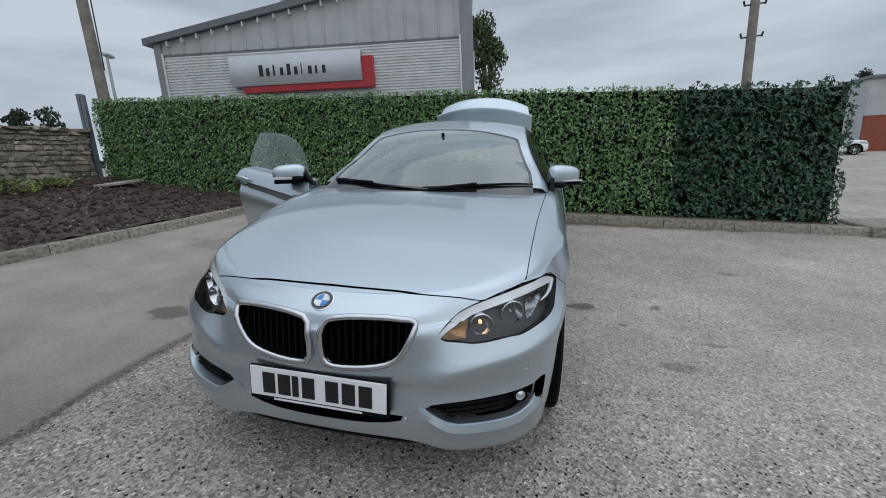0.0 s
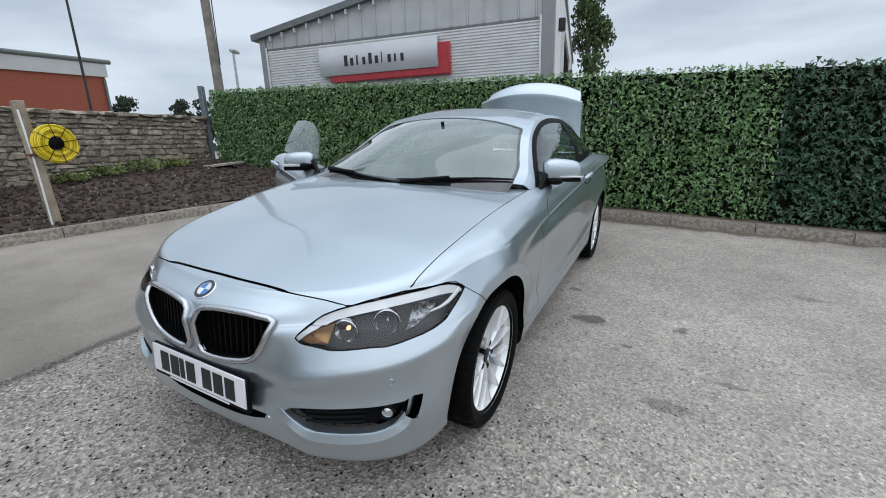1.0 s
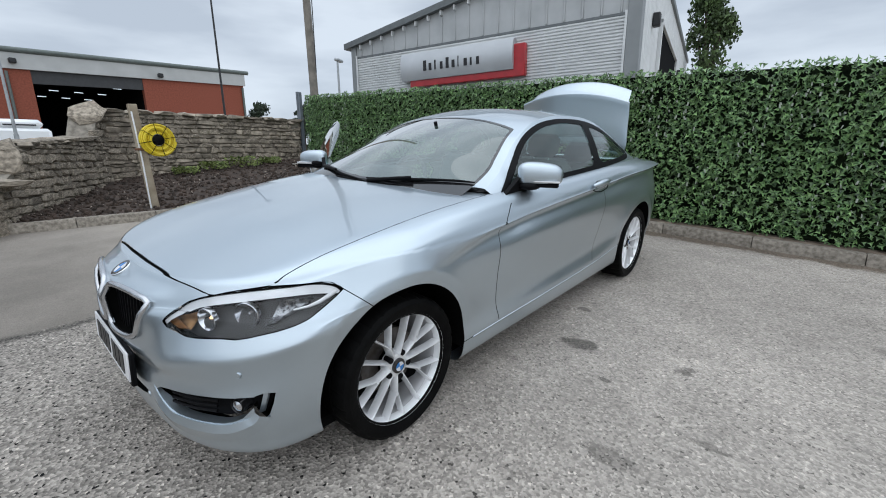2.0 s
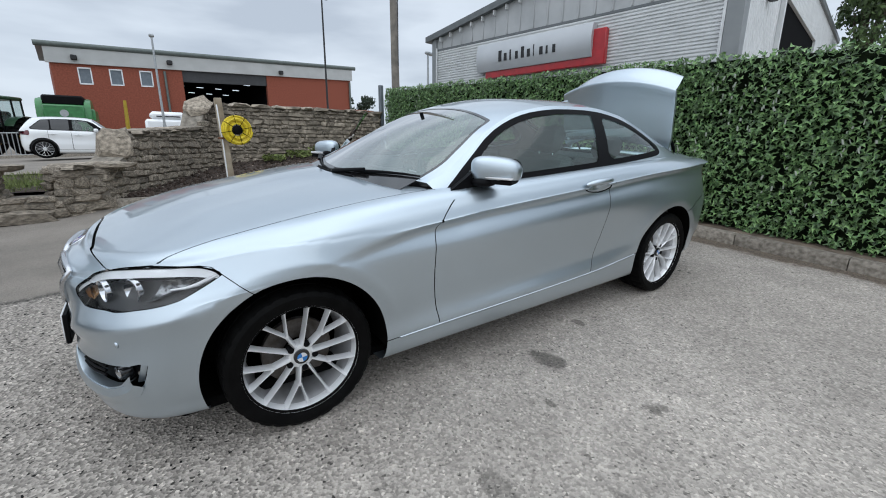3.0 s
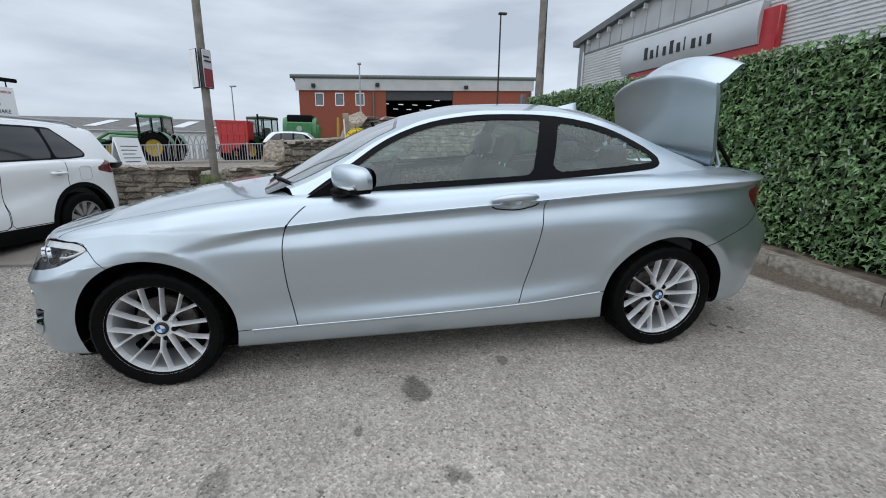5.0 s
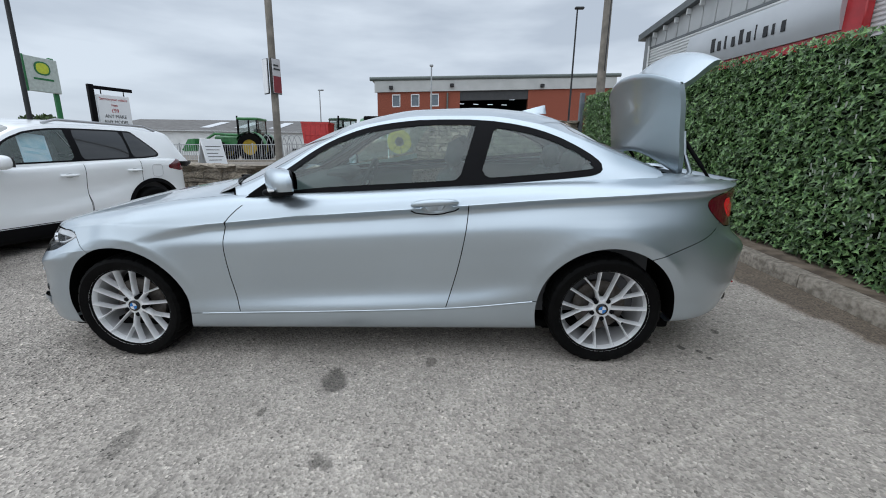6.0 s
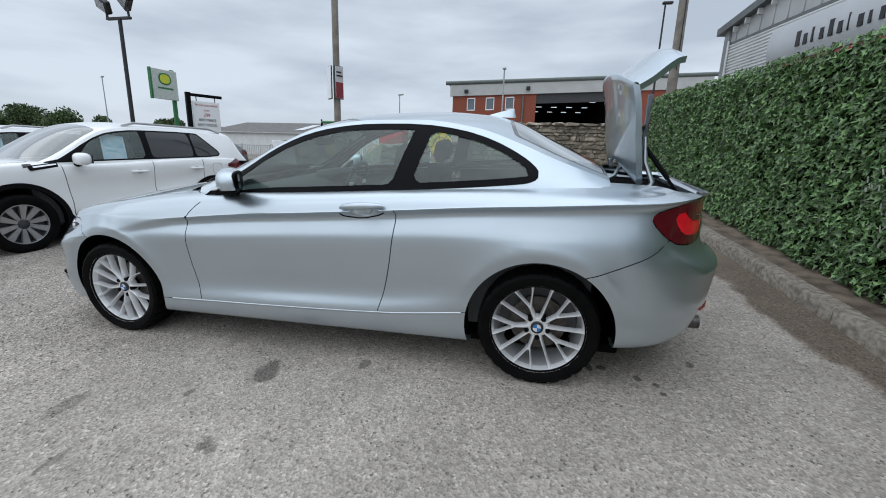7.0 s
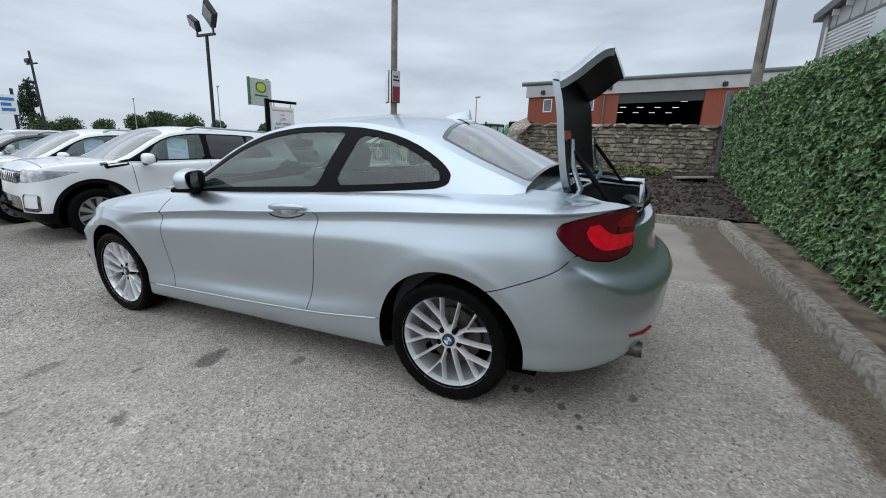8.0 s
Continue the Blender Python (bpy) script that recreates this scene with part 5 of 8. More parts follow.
ASPHALT = asphalt_material()
CONCRETE = material("concrete", (0.325, 0.29, 0.243), 0.9, second=(0.15, 0.130, 0.105), scale=26, detail=8, bump=0.12, bump_scale=160, per_piece=0.15)
STONE = material("wall_stone", (0.40, 0.345, 0.275), 0.92, second=(0.15, 0.128, 0.10), scale=7, detail=9, bump=0.9, bump_scale=22, spread=(0.36, 0.66), per_piece=0.32)
STONE_REST = material("wall_stone_small", (0.40, 0.345, 0.275), 0.92, second=(0.15, 0.128, 0.10), scale=7, detail=9, bump=0.9, bump_scale=22, spread=(0.36, 0.66), per_piece=0.32, island=True)
DIRT = material("dirty_concrete", (0.215, 0.168, 0.125), 0.95, second=(0.085, 0.064, 0.046), scale=7, detail=9, bump=0.3, bump_scale=60)
MORTAR = material("mortar", (0.30, 0.27, 0.225), 0.95, second=(0.16, 0.143, 0.118), scale=12, bump=0.6, bump_scale=40)
SOIL = material("soil", (0.075, 0.052, 0.04), 0.97, second=(0.032, 0.024, 0.019), scale=9, detail=8, bump=1.0, bump_scale=30)
GRASS = material("grass", (0.21, 0.25, 0.08), 0.9, second=(0.09, 0.13, 0.035), scale=6, per_piece=0.3, island=True)

xs = sorted(set([round(v, 3) for v in np.concatenate([np.linspace(-7, 7, 29), np.linspace(-30, -7, 24), np.linspace(7, 30, 12), np.array([-3000, -900, -300, -120, -60, 60, 120, 300, 900, 3000])])]))
ys = sorted(set([round(v, 3) for v in np.concatenate([np.linspace(-8, 8, 33), np.linspace(-40, -8, 17), np.linspace(8, 40, 17), np.array([-3000, -900, -300, -120, 120, 300, 900, 3000])])]))
ground = tagged(part("ground", Shape().grid([[(x, y, ground_z(x, y)) for y in ys] for x in xs]), ASPHALT, smooth=60), "worn grey asphalt car park with loose grit", "ground", kind="structure")


def lay(x, y, dz=0.0):
    return Vector((x, y, ground_z(x, y) + dz))


def kerb_stone(name, a, b, parent, w=0.13, h=0.115):
    """One kerb stone between two plan points, its face on the line a-b and its body to the left of it."""
    a, b = Vector((*a, 0)), Vector((*b, 0))
    d = (b - a).normalized()
    a, b = a + d * 0.004, b - d * 0.004
    side = Vector((-d.y, d.x, 0))
    s = Shape()
    prof = [(0, -0.1), (0.004, h - 0.02), (0.02, h), (w, h), (w, -0.1)]
    vs = [tuple(p + side * o + Vector((0, 0, ground_z(p.x, p.y) + z))) for p in (a, b) for o, z in prof]
    n = len(prof)
    s.add(vs, [tuple(range(n))[::-1], tuple(range(n, 2 * n))] + [(k, (k + 1) % n, n + (k + 1) % n, n + k) for k in range(n)])
    return part(name, s, CONCRETE, parent)


kerb = tagged(new("kerb"), "weathered concrete kerb in front of the hedge", "kerb", kind="structure")
kerb_line = curve((-3.93, 4.44), (-2.0, 4.525), (0.0, 4.60), (1.5, 4.60), (5.1, 4.61))
for k in range(10):
    x0, x1 = -3.93 + 0.915 * k, min(-3.015 + 0.915 * k, 5.0)
    kerb_stone("kerb_stone", (x0, kerb_line(x0)), (x1, kerb_line(x1)), kerb)
bed_kerb = tagged(new("bed_kerb"), "concrete kerb edging the soil bed", "kerb", kind="structure")
BED = [(-3.93, 4.45), (-4.05, 3.7), (-4.13, 2.9), (-4.27, 2.1), (-4.40, 1.3), (-4.52, 0.5), (-4.66, -0.3), (-4.80, -1.0)]
for a, b in zip(BED, BED[1:]):
    kerb_stone("kerb_stone", b, a, bed_kerb)
strip = tagged(part("verge_strip", Shape().grid([[tuple(lay(x, kerb_line(x) + 0.11 if k == 0 else y, 0.092 + (0.012 * noise.noise((x * 3, y * 3, 0)) if k == 1 else 0))) for x in np.linspace(-3.93, 4.9, 60)] for k, y in enumerate((4.7, 4.86, 5.35))]), DIRT), "dirty concrete strip at the foot of the hedge", "pavement", kind="structure")


def bed_height(x, y):
    t = min(1, max(0, (-4.2 - x) / 3.8))
    return ground_z(x, y) + 0.10 + 0.27 * t * min(1, max(0, y / 4)) + 0.045 * noise.noise((x * 2.2, y * 2.2, 0)) + 0.03 * noise.noise((x * 7, y * 7, 3))


bed_edge = curve(*sorted([(y, x) for x, y in BED]))
soil = Shape().grid([[(x, y, bed_height(x, y)) for x in [bed_edge(y) - 0.13 - k * 0.07 for k in range(0, 64)]] for y in np.linspace(-1.0, 5.2, 90)])
soil = tagged(part("soil_bed", soil, SOIL, smooth=60), "bare dark brown soil bed strewn with stones", "soil", kind="structure")

stone_forms = []
for k in range(10):
    b = bmesh.new()
    bmesh.ops.create_cube(b, size=1)
    bmesh.ops.bevel(b, geom=b.edges[:], offset=0.20, segments=1, affect="EDGES")
    for q in b.verts:
        q.co += Vector((noise.noise(q.co * 2 + Vector((k * 7, 0, 0))), noise.noise(q.co * 2 + Vector((0, k * 7, 0))), noise.noise(q.co * 2 + Vector((0, 0, k * 7))))) * 0.24
    me = bpy.data.meshes.new("stone")
    b.to_mesh(me)
    b.free()
    me.materials.append(STONE)
    me.shade_smooth()
    me.set_sharp_from_angle(angle=radians(35))
    stone_forms.append(me)


def stone_wall(name, a, b, top, label, thick=0.40, cope=True, singles=150, base_dz=0.0):
    """A rubble wall from a to b; top(t) is its height above datum. The face towards the yard is built of single stones."""
    rnd = random.Random(name)
    a, b = Vector((*a, 0)), Vector((*b, 0))
    length = (b - a).length
    d = (b - a).normalized()
    out = Vector((d.y, -d.x, 0))
    core = Shape()
    n = max(2, int(length / 0.25))
    rows = []
    for k in range(n + 1):
        t = k / n
        p = a + d * length * t
        zb, zt = ground_z(p.x, p.y) - 0.3, top(t) - 0.05
        rows.append([tuple(p + Vector((0, 0, zb))), tuple(p + Vector((0, 0, zt))), tuple(p - out * thick + Vector((0, 0, zt))), tuple(p - out * thick + Vector((0, 0, zb)))])
    core.grid(rows)
    core.add(rows[0], [(0, 1, 2, 3)]).add(rows[-1], [(3, 2, 1, 0)])
    wall = tagged(part(name, core, MORTAR), label, "wall", kind="structure")
    ang = math.atan2(d.y, d.x)
    placed = []
    z0 = min(ground_z(a.x, a.y), ground_z(b.x, b.y)) - 0.05
    zmax = max(top(k / 20) for k in range(21))
    z = z0
    while z < zmax:
        h = rnd.uniform(0.06, 0.135)
        u = -rnd.uniform(0, 0.1)
        while u < length:
            w = rnd.choice((0.09, 0.12, 0.15, 0.18, 0.22, 0.27, 0.33)) * rnd.uniform(0.85, 1.15)
            t = min(1, max(0, (u + w / 2) / length))
            p = a + d * (u + w / 2)
            if ground_z(p.x, p.y) - 0.08 < z + h and z + h * 0.75 < top(t) - (0.06 if cope else 0) and u + w < length + 0.08:
                placed.append((p + out * rnd.uniform(-0.035, -0.012) + Vector((0, 0, z + h / 2 + rnd.uniform(-0.010, 0.010))), (w * rnd.uniform(0.94, 1.06), 0.13, h * rnd.uniform(0.88, 1.12)), rnd.randrange(10), rnd.uniform(-0.07, 0.07)))
            u += w
        z += h
    for end, sgn, t in ((a, -1, 0.02), (b, 1, 0.98)):
        z = ground_z(end.x, end.y) - 0.03
        while z + 0.06 < top(t) - (0.06 if cope else 0):
            h = rnd.uniform(0.06, 0.12)
            f = rnd.uniform(0.35, 0.65)
            for f0, f1 in ((0.0, f), (f, 1.0)):
                p = end + d * sgn * rnd.uniform(-0.03, 0.0) - out * thick * (f0 + f1) / 2
                placed.append((p + Vector((0, 0, z + h / 2)), (0.13, thick * (f1 - f0), h), rnd.randrange(10), rnd.uniform(-0.06, 0.06)))
            z += h
    if cope:
        u = 0
        while u < length:
            w = rnd.uniform(0.25, 0.5)
            t = min(1, (u + w / 2) / length)
            p = a + d * (u + w / 2) - out * (thick / 2 - 0.04)
            slope = math.atan((top(min(1, t + 0.02)) - top(max(0, t - 0.02))) / (0.04 * length))
            placed.append((p + Vector((0, 0, top(t) - 0.035)), (w * 0.98, thick + 0.10, rnd.uniform(0.07, 0.10)), rnd.randrange(10), rnd.uniform(-0.02, 0.02) - slope))
            u += w
    rnd.shuffle(placed)
    rest = Shape()
    for k, (p, s, form, tip) in enumerate(placed):
        m = Matrix.Translation(p) @ pose(0, 0, 0, 0, 0, math.degrees(ang)) @ pose(0, 0, 0, 0, math.degrees(tip), 0) @ Matrix.Diagonal((*s, 1))
        if k < singles:
            ob = new("stone", stone_forms[form])
            ob.parent = wall
            ob.matrix_basis = m
        else:
            me = stone_forms[form]
            rest.add([m @ v.co for v in me.vertices], [tuple(q.vertices) for q in me.polygons])
    if rest.v:
        tagged(part("small_stones", rest, STONE_REST, wall, smooth=35), kind="stuff")
    return wall


stone_wall("wall_high", (-8.15, 0.75), (-8.15, 4.78), lambda t: 1.98 - 0.02 * t, "tall rubble stone wall with a flat coping", singles=200)
STEPS = ((0, 0.86), (0.12, 0.86), (0.17, 1.29), (0.86, 1.46), (0.96, 1.97), (1, 1.99))


def step_top(t):
    """Straight lines between the heights of the broken wall."""
    for (t0, z0), (t1, z1) in zip(STEPS, STEPS[1:]):
        if t <= t1:
            return z0 + (z1 - z0) * (t - t0) / (t1 - t0)
    return STEPS[-1][1]


stone_wall("wall_slope", (-4.75, -0.95), (-8.15, 0.75), step_top, "stepped rubble stone wall beside the soil bed", singles=250)
stone_wall("wall_low", (-4.45, -5.6), (-4.45, -1.96), lambda t: 0.86, "low rubble stone wall along the yard", singles=200)
stone_wall("wall_stub", (-4.47, -1.33), (-4.75, -0.92), lambda t: 0.86, "broken end of the rubble stone wall", singles=80)

stone_wall("wall_gap", (-4.42, -1.95), (-4.42, -1.34), lambda t: 0.52, "low course of stones closing the gap in the wall", cope=False, singles=40)
block = thing("stone_block", pose(-4.30, -1.72, ground_z(-4.30, -1.72) + 0.06, 0, 0, 88), "large squared stone lying at the wall's foot", "stone")
part("stone", stone_forms[3].copy(), None, block, m=Matrix.Diagonal((0.50, 0.24, 0.17, 1)))

# ---- hedge screen ----
LEAF = material("ivy_leaf", (0.22, 0.36, 0.13), 0.42, second=(0.042, 0.10, 0.036), scale=30, per_piece=0.6, island=True, spec=0.6)
LEAF_DARK = material("laurel_leaf", (0.05, 0.11, 0.05), 0.4, second=(0.02, 0.055, 0.03), scale=30, per_piece=0.55, island=True, spec=0.6)
# Near-black for the sheet behind the leaves: painted shade in the hedge's gaps.
GAP_SHADE = material("hedge_backing", (0.014, 0.022, 0.010), 0.95, second=(0.004, 0.007, 0.004), scale=12, bump=0.5, spec=0.08)
HEDGE_Y = 5.02
HX0, HX1, HSPLIT = -8.05, 4.72, 2.62


def hedge_top(x):
    return 2.105 - 0.0535 * x + 0.0


def z_seed(x):
    return math.floor(x * 3) * 0.7


def hedge_leaves(name, x0, x1, per_m2, size, mat, parent, seed, rough_top):
    rng = np.random.default_rng(seed)
    count = int((x1 - x0) * 2.05 * per_m2)
    s = Shape()
    for _ in range(count):
        x = rng.uniform(x0, x1)
        if 0.1 < x < HSPLIT and rng.uniform() < 0.33 + 0.3 * noise.noise((x * 5, z_seed(x), 2)):
            continue
        zb = ground_z(x, HEDGE_Y) + (0.10 if x > -4 else bed_height(x, 4.9) - ground_z(x, HEDGE_Y) - 0.03)
        zt = hedge_top(x) + rough_top * noise.noise((x * 5.0, 0, seed))
        z = zb + (zt - zb) * rng.uniform(0, 1) ** 0.97
        swell = 0.05 * noise.noise((x * 2.5, z * 2.5, seed)) + 0.03 * noise.noise((x * 8, z * 8, seed))
        y = HEDGE_Y - 0.03 - rng.uniform(0, 0.07) - swell
        w, ln = size * rng.uniform(0.6, 1.1), size * rng.uniform(0.9, 1.5)
        m = Matrix.Translation((x, y, z)) @ Euler((rng.normal(-0.55, 0.45), rng.normal(0, 0.5), rng.normal(0, 0.6))).to_matrix().to_4x4()
        # leaf: midrib with two bent halves, tip hanging
        pts = [(0, 0, ln * 0.28), (-w * 0.68, -0.22 * w, ln * 0.30), (-w * 0.27, -0.06 * w, -ln * 0.06), (0, -0.24 * w, -ln * 0.68), (w * 0.27, -0.06 * w, -ln * 0.06), (w * 0.68, -0.22 * w, ln * 0.30), (0, 0.06 * w, 0)]
        s.add([m @ Vector(p) for p in pts], [(0, 1, 6), (1, 2, 6), (2, 3, 6), (3, 4, 6), (4, 5, 6), (5, 0, 6)])
    return tagged(part(name, s, mat, parent, smooth=0), kind="stuff")


hedge = thing("hedge_screen", pose(0, 0, 0), "artificial ivy hedge screen, mid green, on a fence", "hedge")
part("backing", Shape().grid([[(x, HEDGE_Y + 0.02, ground_z(x, HEDGE_Y) + 0.02) for x in np.linspace(HX0, HSPLIT, 30)], [(x, HEDGE_Y + 0.02, hedge_top(x) - 0.05) for x in np.linspace(HX0, HSPLIT, 30)], [(x, HEDGE_Y + 0.06, hedge_top(x) - 0.05) for x in np.linspace(HX0, HSPLIT, 30)], [(x, HEDGE_Y + 0.06, ground_z(x, HEDGE_Y) + 0.02) for x in np.linspace(HX0, HSPLIT, 30)]]), GAP_SHADE, hedge)
hedge_leaves("leaves", HX0, HSPLIT, 1650, 0.047, LEAF, hedge, 3, 0.05)
# Pale flecks added in columns where the screen's backing shows between leaves.
FLECK = material("pale_stem", (0.46, 0.50, 0.43), 0.7)
back_flecks = Shape()
rng = np.random.default_rng(21)
for k in range(420):
    col = int(rng.integers(0, 34))
    x = -0.75 + 0.102 * col + rng.normal(0, 0.012) if k > 45 else -6.75 + 0.09 * (col % 7) + rng.normal(0, 0.012)
    z0 = ground_z(x, HEDGE_Y) + rng.uniform(0.35, 1.75)
    if k > 45 and noise.noise((x * 1.6, z0 * 1.6, 9)) < -0.05:
        continue
    h, w = rng.uniform(0.018, 0.05), rng.uniform(0.004, 0.010)
    y = HEDGE_Y - rng.uniform(0.075, 0.115)
    lean = rng.normal(0, 0.008)
    back_flecks.add([(x - w, y, z0), (x + w, y, z0), (x + w + lean, y - 0.004, z0 + h), (x - w + lean, y - 0.004, z0 + h), (x, y - w, z0), (x + lean, y - w - 0.004, z0 + h)], [(0, 4, 5, 3), (4, 1, 2, 5)])
tagged(part("ivy_stem", back_flecks, FLECK, hedge, smooth=0), kind="stuff")
hedge_b = thing("hedge_screen", pose(0, 0, 0), "darker laurel hedge screen with larger leaves", "hedge")
part("backing", Shape().grid([[(x, HEDGE_Y + 0.02, ground_z(x, HEDGE_Y) + 0.02) for x in np.linspace(HSPLIT, HX1, 8)], [(x, HEDGE_Y + 0.02, hedge_top(x) - 0.05) for x in np.linspace(HSPLIT, HX1, 8)], [(x, HEDGE_Y + 0.06, hedge_top(x) - 0.05) for x in np.linspace(HSPLIT, HX1, 8)], [(x, HEDGE_Y + 0.06, ground_z(x, HEDGE_Y) + 0.02) for x in np.linspace(HSPLIT, HX1, 8)]]), GAP_SHADE, hedge_b)
hedge_leaves("leaves", HSPLIT, HX1 + 0.06, 850, 0.058, LEAF_DARK, hedge_b, 8, 0.07)

# ---- signed metal building behind the hedge ----
CLAD = material("grey_cladding", (0.70, 0.715, 0.715), 0.5, 0.1, (0.62, 0.635, 0.635), 2.5, bump=0.05)
CLAD_PLAIN = material("grey_sheet", (0.47, 0.485, 0.49), 0.55, 0.1, (0.39, 0.405, 0.41), 2.0)
FLASHING = material("grey_flashing", (0.16, 0.175, 0.18), 0.5, 0.2)
POST_SHEET = material("grey_corner_sheet", (0.27, 0.285, 0.29), 0.5, 0.2, (0.23, 0.245, 0.25), 3)
SIGN_SILVER = material("sign_silver", (0.55, 0.57, 0.59), 0.4, 0.35, (0.50, 0.52, 0.54), 2)
SIGN_RED = material("sign_red", (0.45, 0.012, 0.018), 0.35, coat=0.3)
SHOP_TURN = math.degrees(math.atan(0.175))
SHOP = pose(-0.7, 7.18, 0, 0, 0, SHOP_TURN)
W_SHOP, D_SHOP = 6.72, 14.0
eave = lambda u: 3.72 + (u + W_SHOP) * 0.163
shop = thing("metal_building", SHOP, "grey metal-clad commercial unit with a sloping roof edge", "building")
profile = []
for k in range(60):
    z0, zm = 3.44 * k / 60, 3.44 * (k + 0.6) / 60
    profile += [(-0.02, z0), (-0.045, z0 + 0.012), (-0.045, zm), (-0.02, zm + 0.012)]
wall = Shape().grid([[(u, y, z) for u in (-W_SHOP + 0.12, -0.21)] for y, z in profile])
part("ribbed_wall", wall, CLAD, shop, smooth=0)
upper = Shape().add([(-W_SHOP, -0.012, 3.44), (0, -0.01, 3.44), (0, -0.01, eave(0)), (-W_SHOP, -0.01, eave(-W_SHOP)), (-W_SHOP, 0.2, 3.44), (0, 0.2, 3.44), (0, 0.2, eave(0)), (-W_SHOP, 0.2, eave(-W_SHOP))], [(0, 1, 2, 3), (4, 7, 6, 5), (0, 4, 5, 1), (3, 2, 6, 7), (0, 3, 7, 4), (1, 5, 6, 2)])
part("upper_wall", upper, CLAD_PLAIN, shop, smooth=0)
part("corner_post", Shape().box(-0.21, 0.035, -0.06, 0.2, 0, eave(0), 0.01), POST_SHEET, shop)
for u in (-0.25, -W_SHOP + 0.12):
    part("wall_trim", Shape().box(u, u + 0.04, -0.075, -0.046, 0, 3.50, 0.004), CLAD, shop)
for k in range(19):
    u = -W_SHOP + 0.28 + 0.34 * k
    part("eave_bracket", Shape().box(u, u + 0.03, -0.10, -0.012, eave(u) - 0.13, eave(u) - 0.03, 0.0), CLAD, shop)
    part("sheet_seam", Shape().box(u - 0.02, u + 0.02, -0.028, -0.011, 3.49, eave(u) - 0.13, 0.006), CLAD_PLAIN, shop)
part("corner_post", Shape().box(-W_SHOP - 0.04, -W_SHOP + 0.12, -0.06, 0.14, 0, eave(-W_SHOP), 0.01), POST_SHEET, shop)
roof = Shape()
roof.add([(u, y, eave(u) + dz) for u in (-W_SHOP - 0.2, 0.08) for y, dz in ((-0.14, -0.02), (-0.14, 0.11), (D_SHOP, 0.11), (D_SHOP, -0.02))], [(0, 1, 2, 3), (7, 6, 5, 4), (0, 4, 5, 1), (1, 5, 6, 2), (2, 6, 7, 3), (3, 7, 4, 0)])
part("roof", roof, FLASHING, shop, smooth=0)
ribs = []
for k in range(70):
    y0 = 0.2 + (D_SHOP - 0.2) * k / 70
    ym = y0 + (D_SHOP - 0.2) / 70 * 0.6
    ribs += [(0.0, y0), (0.025, y0 + 0.02), (0.025, ym), (0.0, ym + 0.02)]
side = Shape().grid([[(u, y, z) for z in (0, eave(0))] for u, y in ribs])
part("side_wall", side, CLAD, shop, smooth=0)
part("side_wall", Shape().box(-W_SHOP, -W_SHOP + 0.05, 0.14, D_SHOP, 0, eave(-W_SHOP), 0), CLAD, shop)

sign = thing("fascia_sign", SHOP, "silver shop fascia sign with black lettering on a red back board", "sign")
board = Shape()
prof = [(-0.20 - 0.05 * math.sin(math.pi * k / 10), 2.73 + 0.58 * k / 10) for k in range(11)]
board.grid([[(u, y, z) for y, z in prof + [(-0.06, 3.31), (-0.06, 2.73), prof[0]]] for u in (-5.06, -2.27)])
board.add([(-5.06, y, z) for y, z in prof + [(-0.06, 3.31), (-0.06, 2.73)]], [tuple(range(13))]).add([(-2.27, y, z) for y, z in prof + [(-0.06, 3.31), (-0.06, 2.73)]], [tuple(range(13))[::-1]])
part("panel", board, SIGN_SILVER, sign)
part("back_board", Shape().box(-4.85, -2.03, -0.17, -0.05, 2.59, 3.20, 0.012), SIGN_RED, sign)


def lettering(name, text, size, mat, parent, m, squeeze=1.0, depth=0.004, align="CENTER"):
    cu = bpy.data.curves.new(name, "FONT")
    cu.body, cu.size, cu.extrude, cu.align_x, cu.align_y = text, size, depth, align, "CENTER"
    tmp = bpy.data.objects.new(name, cu)
    scene.collection.objects.link(tmp)
    dg = bpy.context.evaluated_depsgraph_get()
    dg.update()
    me = bpy.data.meshes.new_from_object(tmp.evaluated_get(dg))
    bpy.data.objects.remove(tmp)
    bpy.data.curves.remove(cu)
    me.materials.clear()
    me.materials.append(mat)
    me.transform(Matrix.Diagonal((squeeze, 1, 1, 1)))
    return part(name, me, mat, parent, m=m)


for k, (tall, low, wide) in enumerate(((0.215, 0, 0.085), (0.15, 0, 0.075), (0.20, 0, 0.04), (0.15, 0, 0.07), (0.215, 0, 0.075), (0.15, 0, 0.075), (0.215, 0, 0.022), (0.15, 0, 0.08), (0.15, 0, 0.045), (0.15, 0, 0.07))):
    u = -4.42 + 0.149 * k
    part("name_bar", Shape().box(u, u + wide, -0.256, -0.24, 2.90, 2.90 + tall, 0.004), INK, sign, "dark bar in place of a letter")

# ---- brick workshop across the road ----
BRICK = material("red_brick", (0.30, 0.085, 0.05), 0.85, second=(0.22, 0.06, 0.035), scale=14, detail=6, bump=0.2)
WORK = pose(-25.74, -3.87, 0, 0, 0, 90 + math.degrees(math.atan2(2.04, 16.18)))
workshop = thing("brick_workshop", WORK, "red brick workshop with grey fascia and an open vehicle door", "building")
WL = 16.3
zr = lambda u: 0.045 * u
FASCIA = material("pale_fascia", (0.50, 0.51, 0.50), 0.55, second=(0.44, 0.45, 0.44), scale=1.5)
GUTTER = material("green_grey_roof", (0.14, 0.165, 0.155), 0.5, 0.2)
# Near-black colour that paints the shade inside the bay and the doorway.
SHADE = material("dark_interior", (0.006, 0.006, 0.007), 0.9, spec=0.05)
STEEL = material("galvanised_steel", (0.42, 0.44, 0.45), 0.45, 0.6, (0.34, 0.36, 0.37), 10)
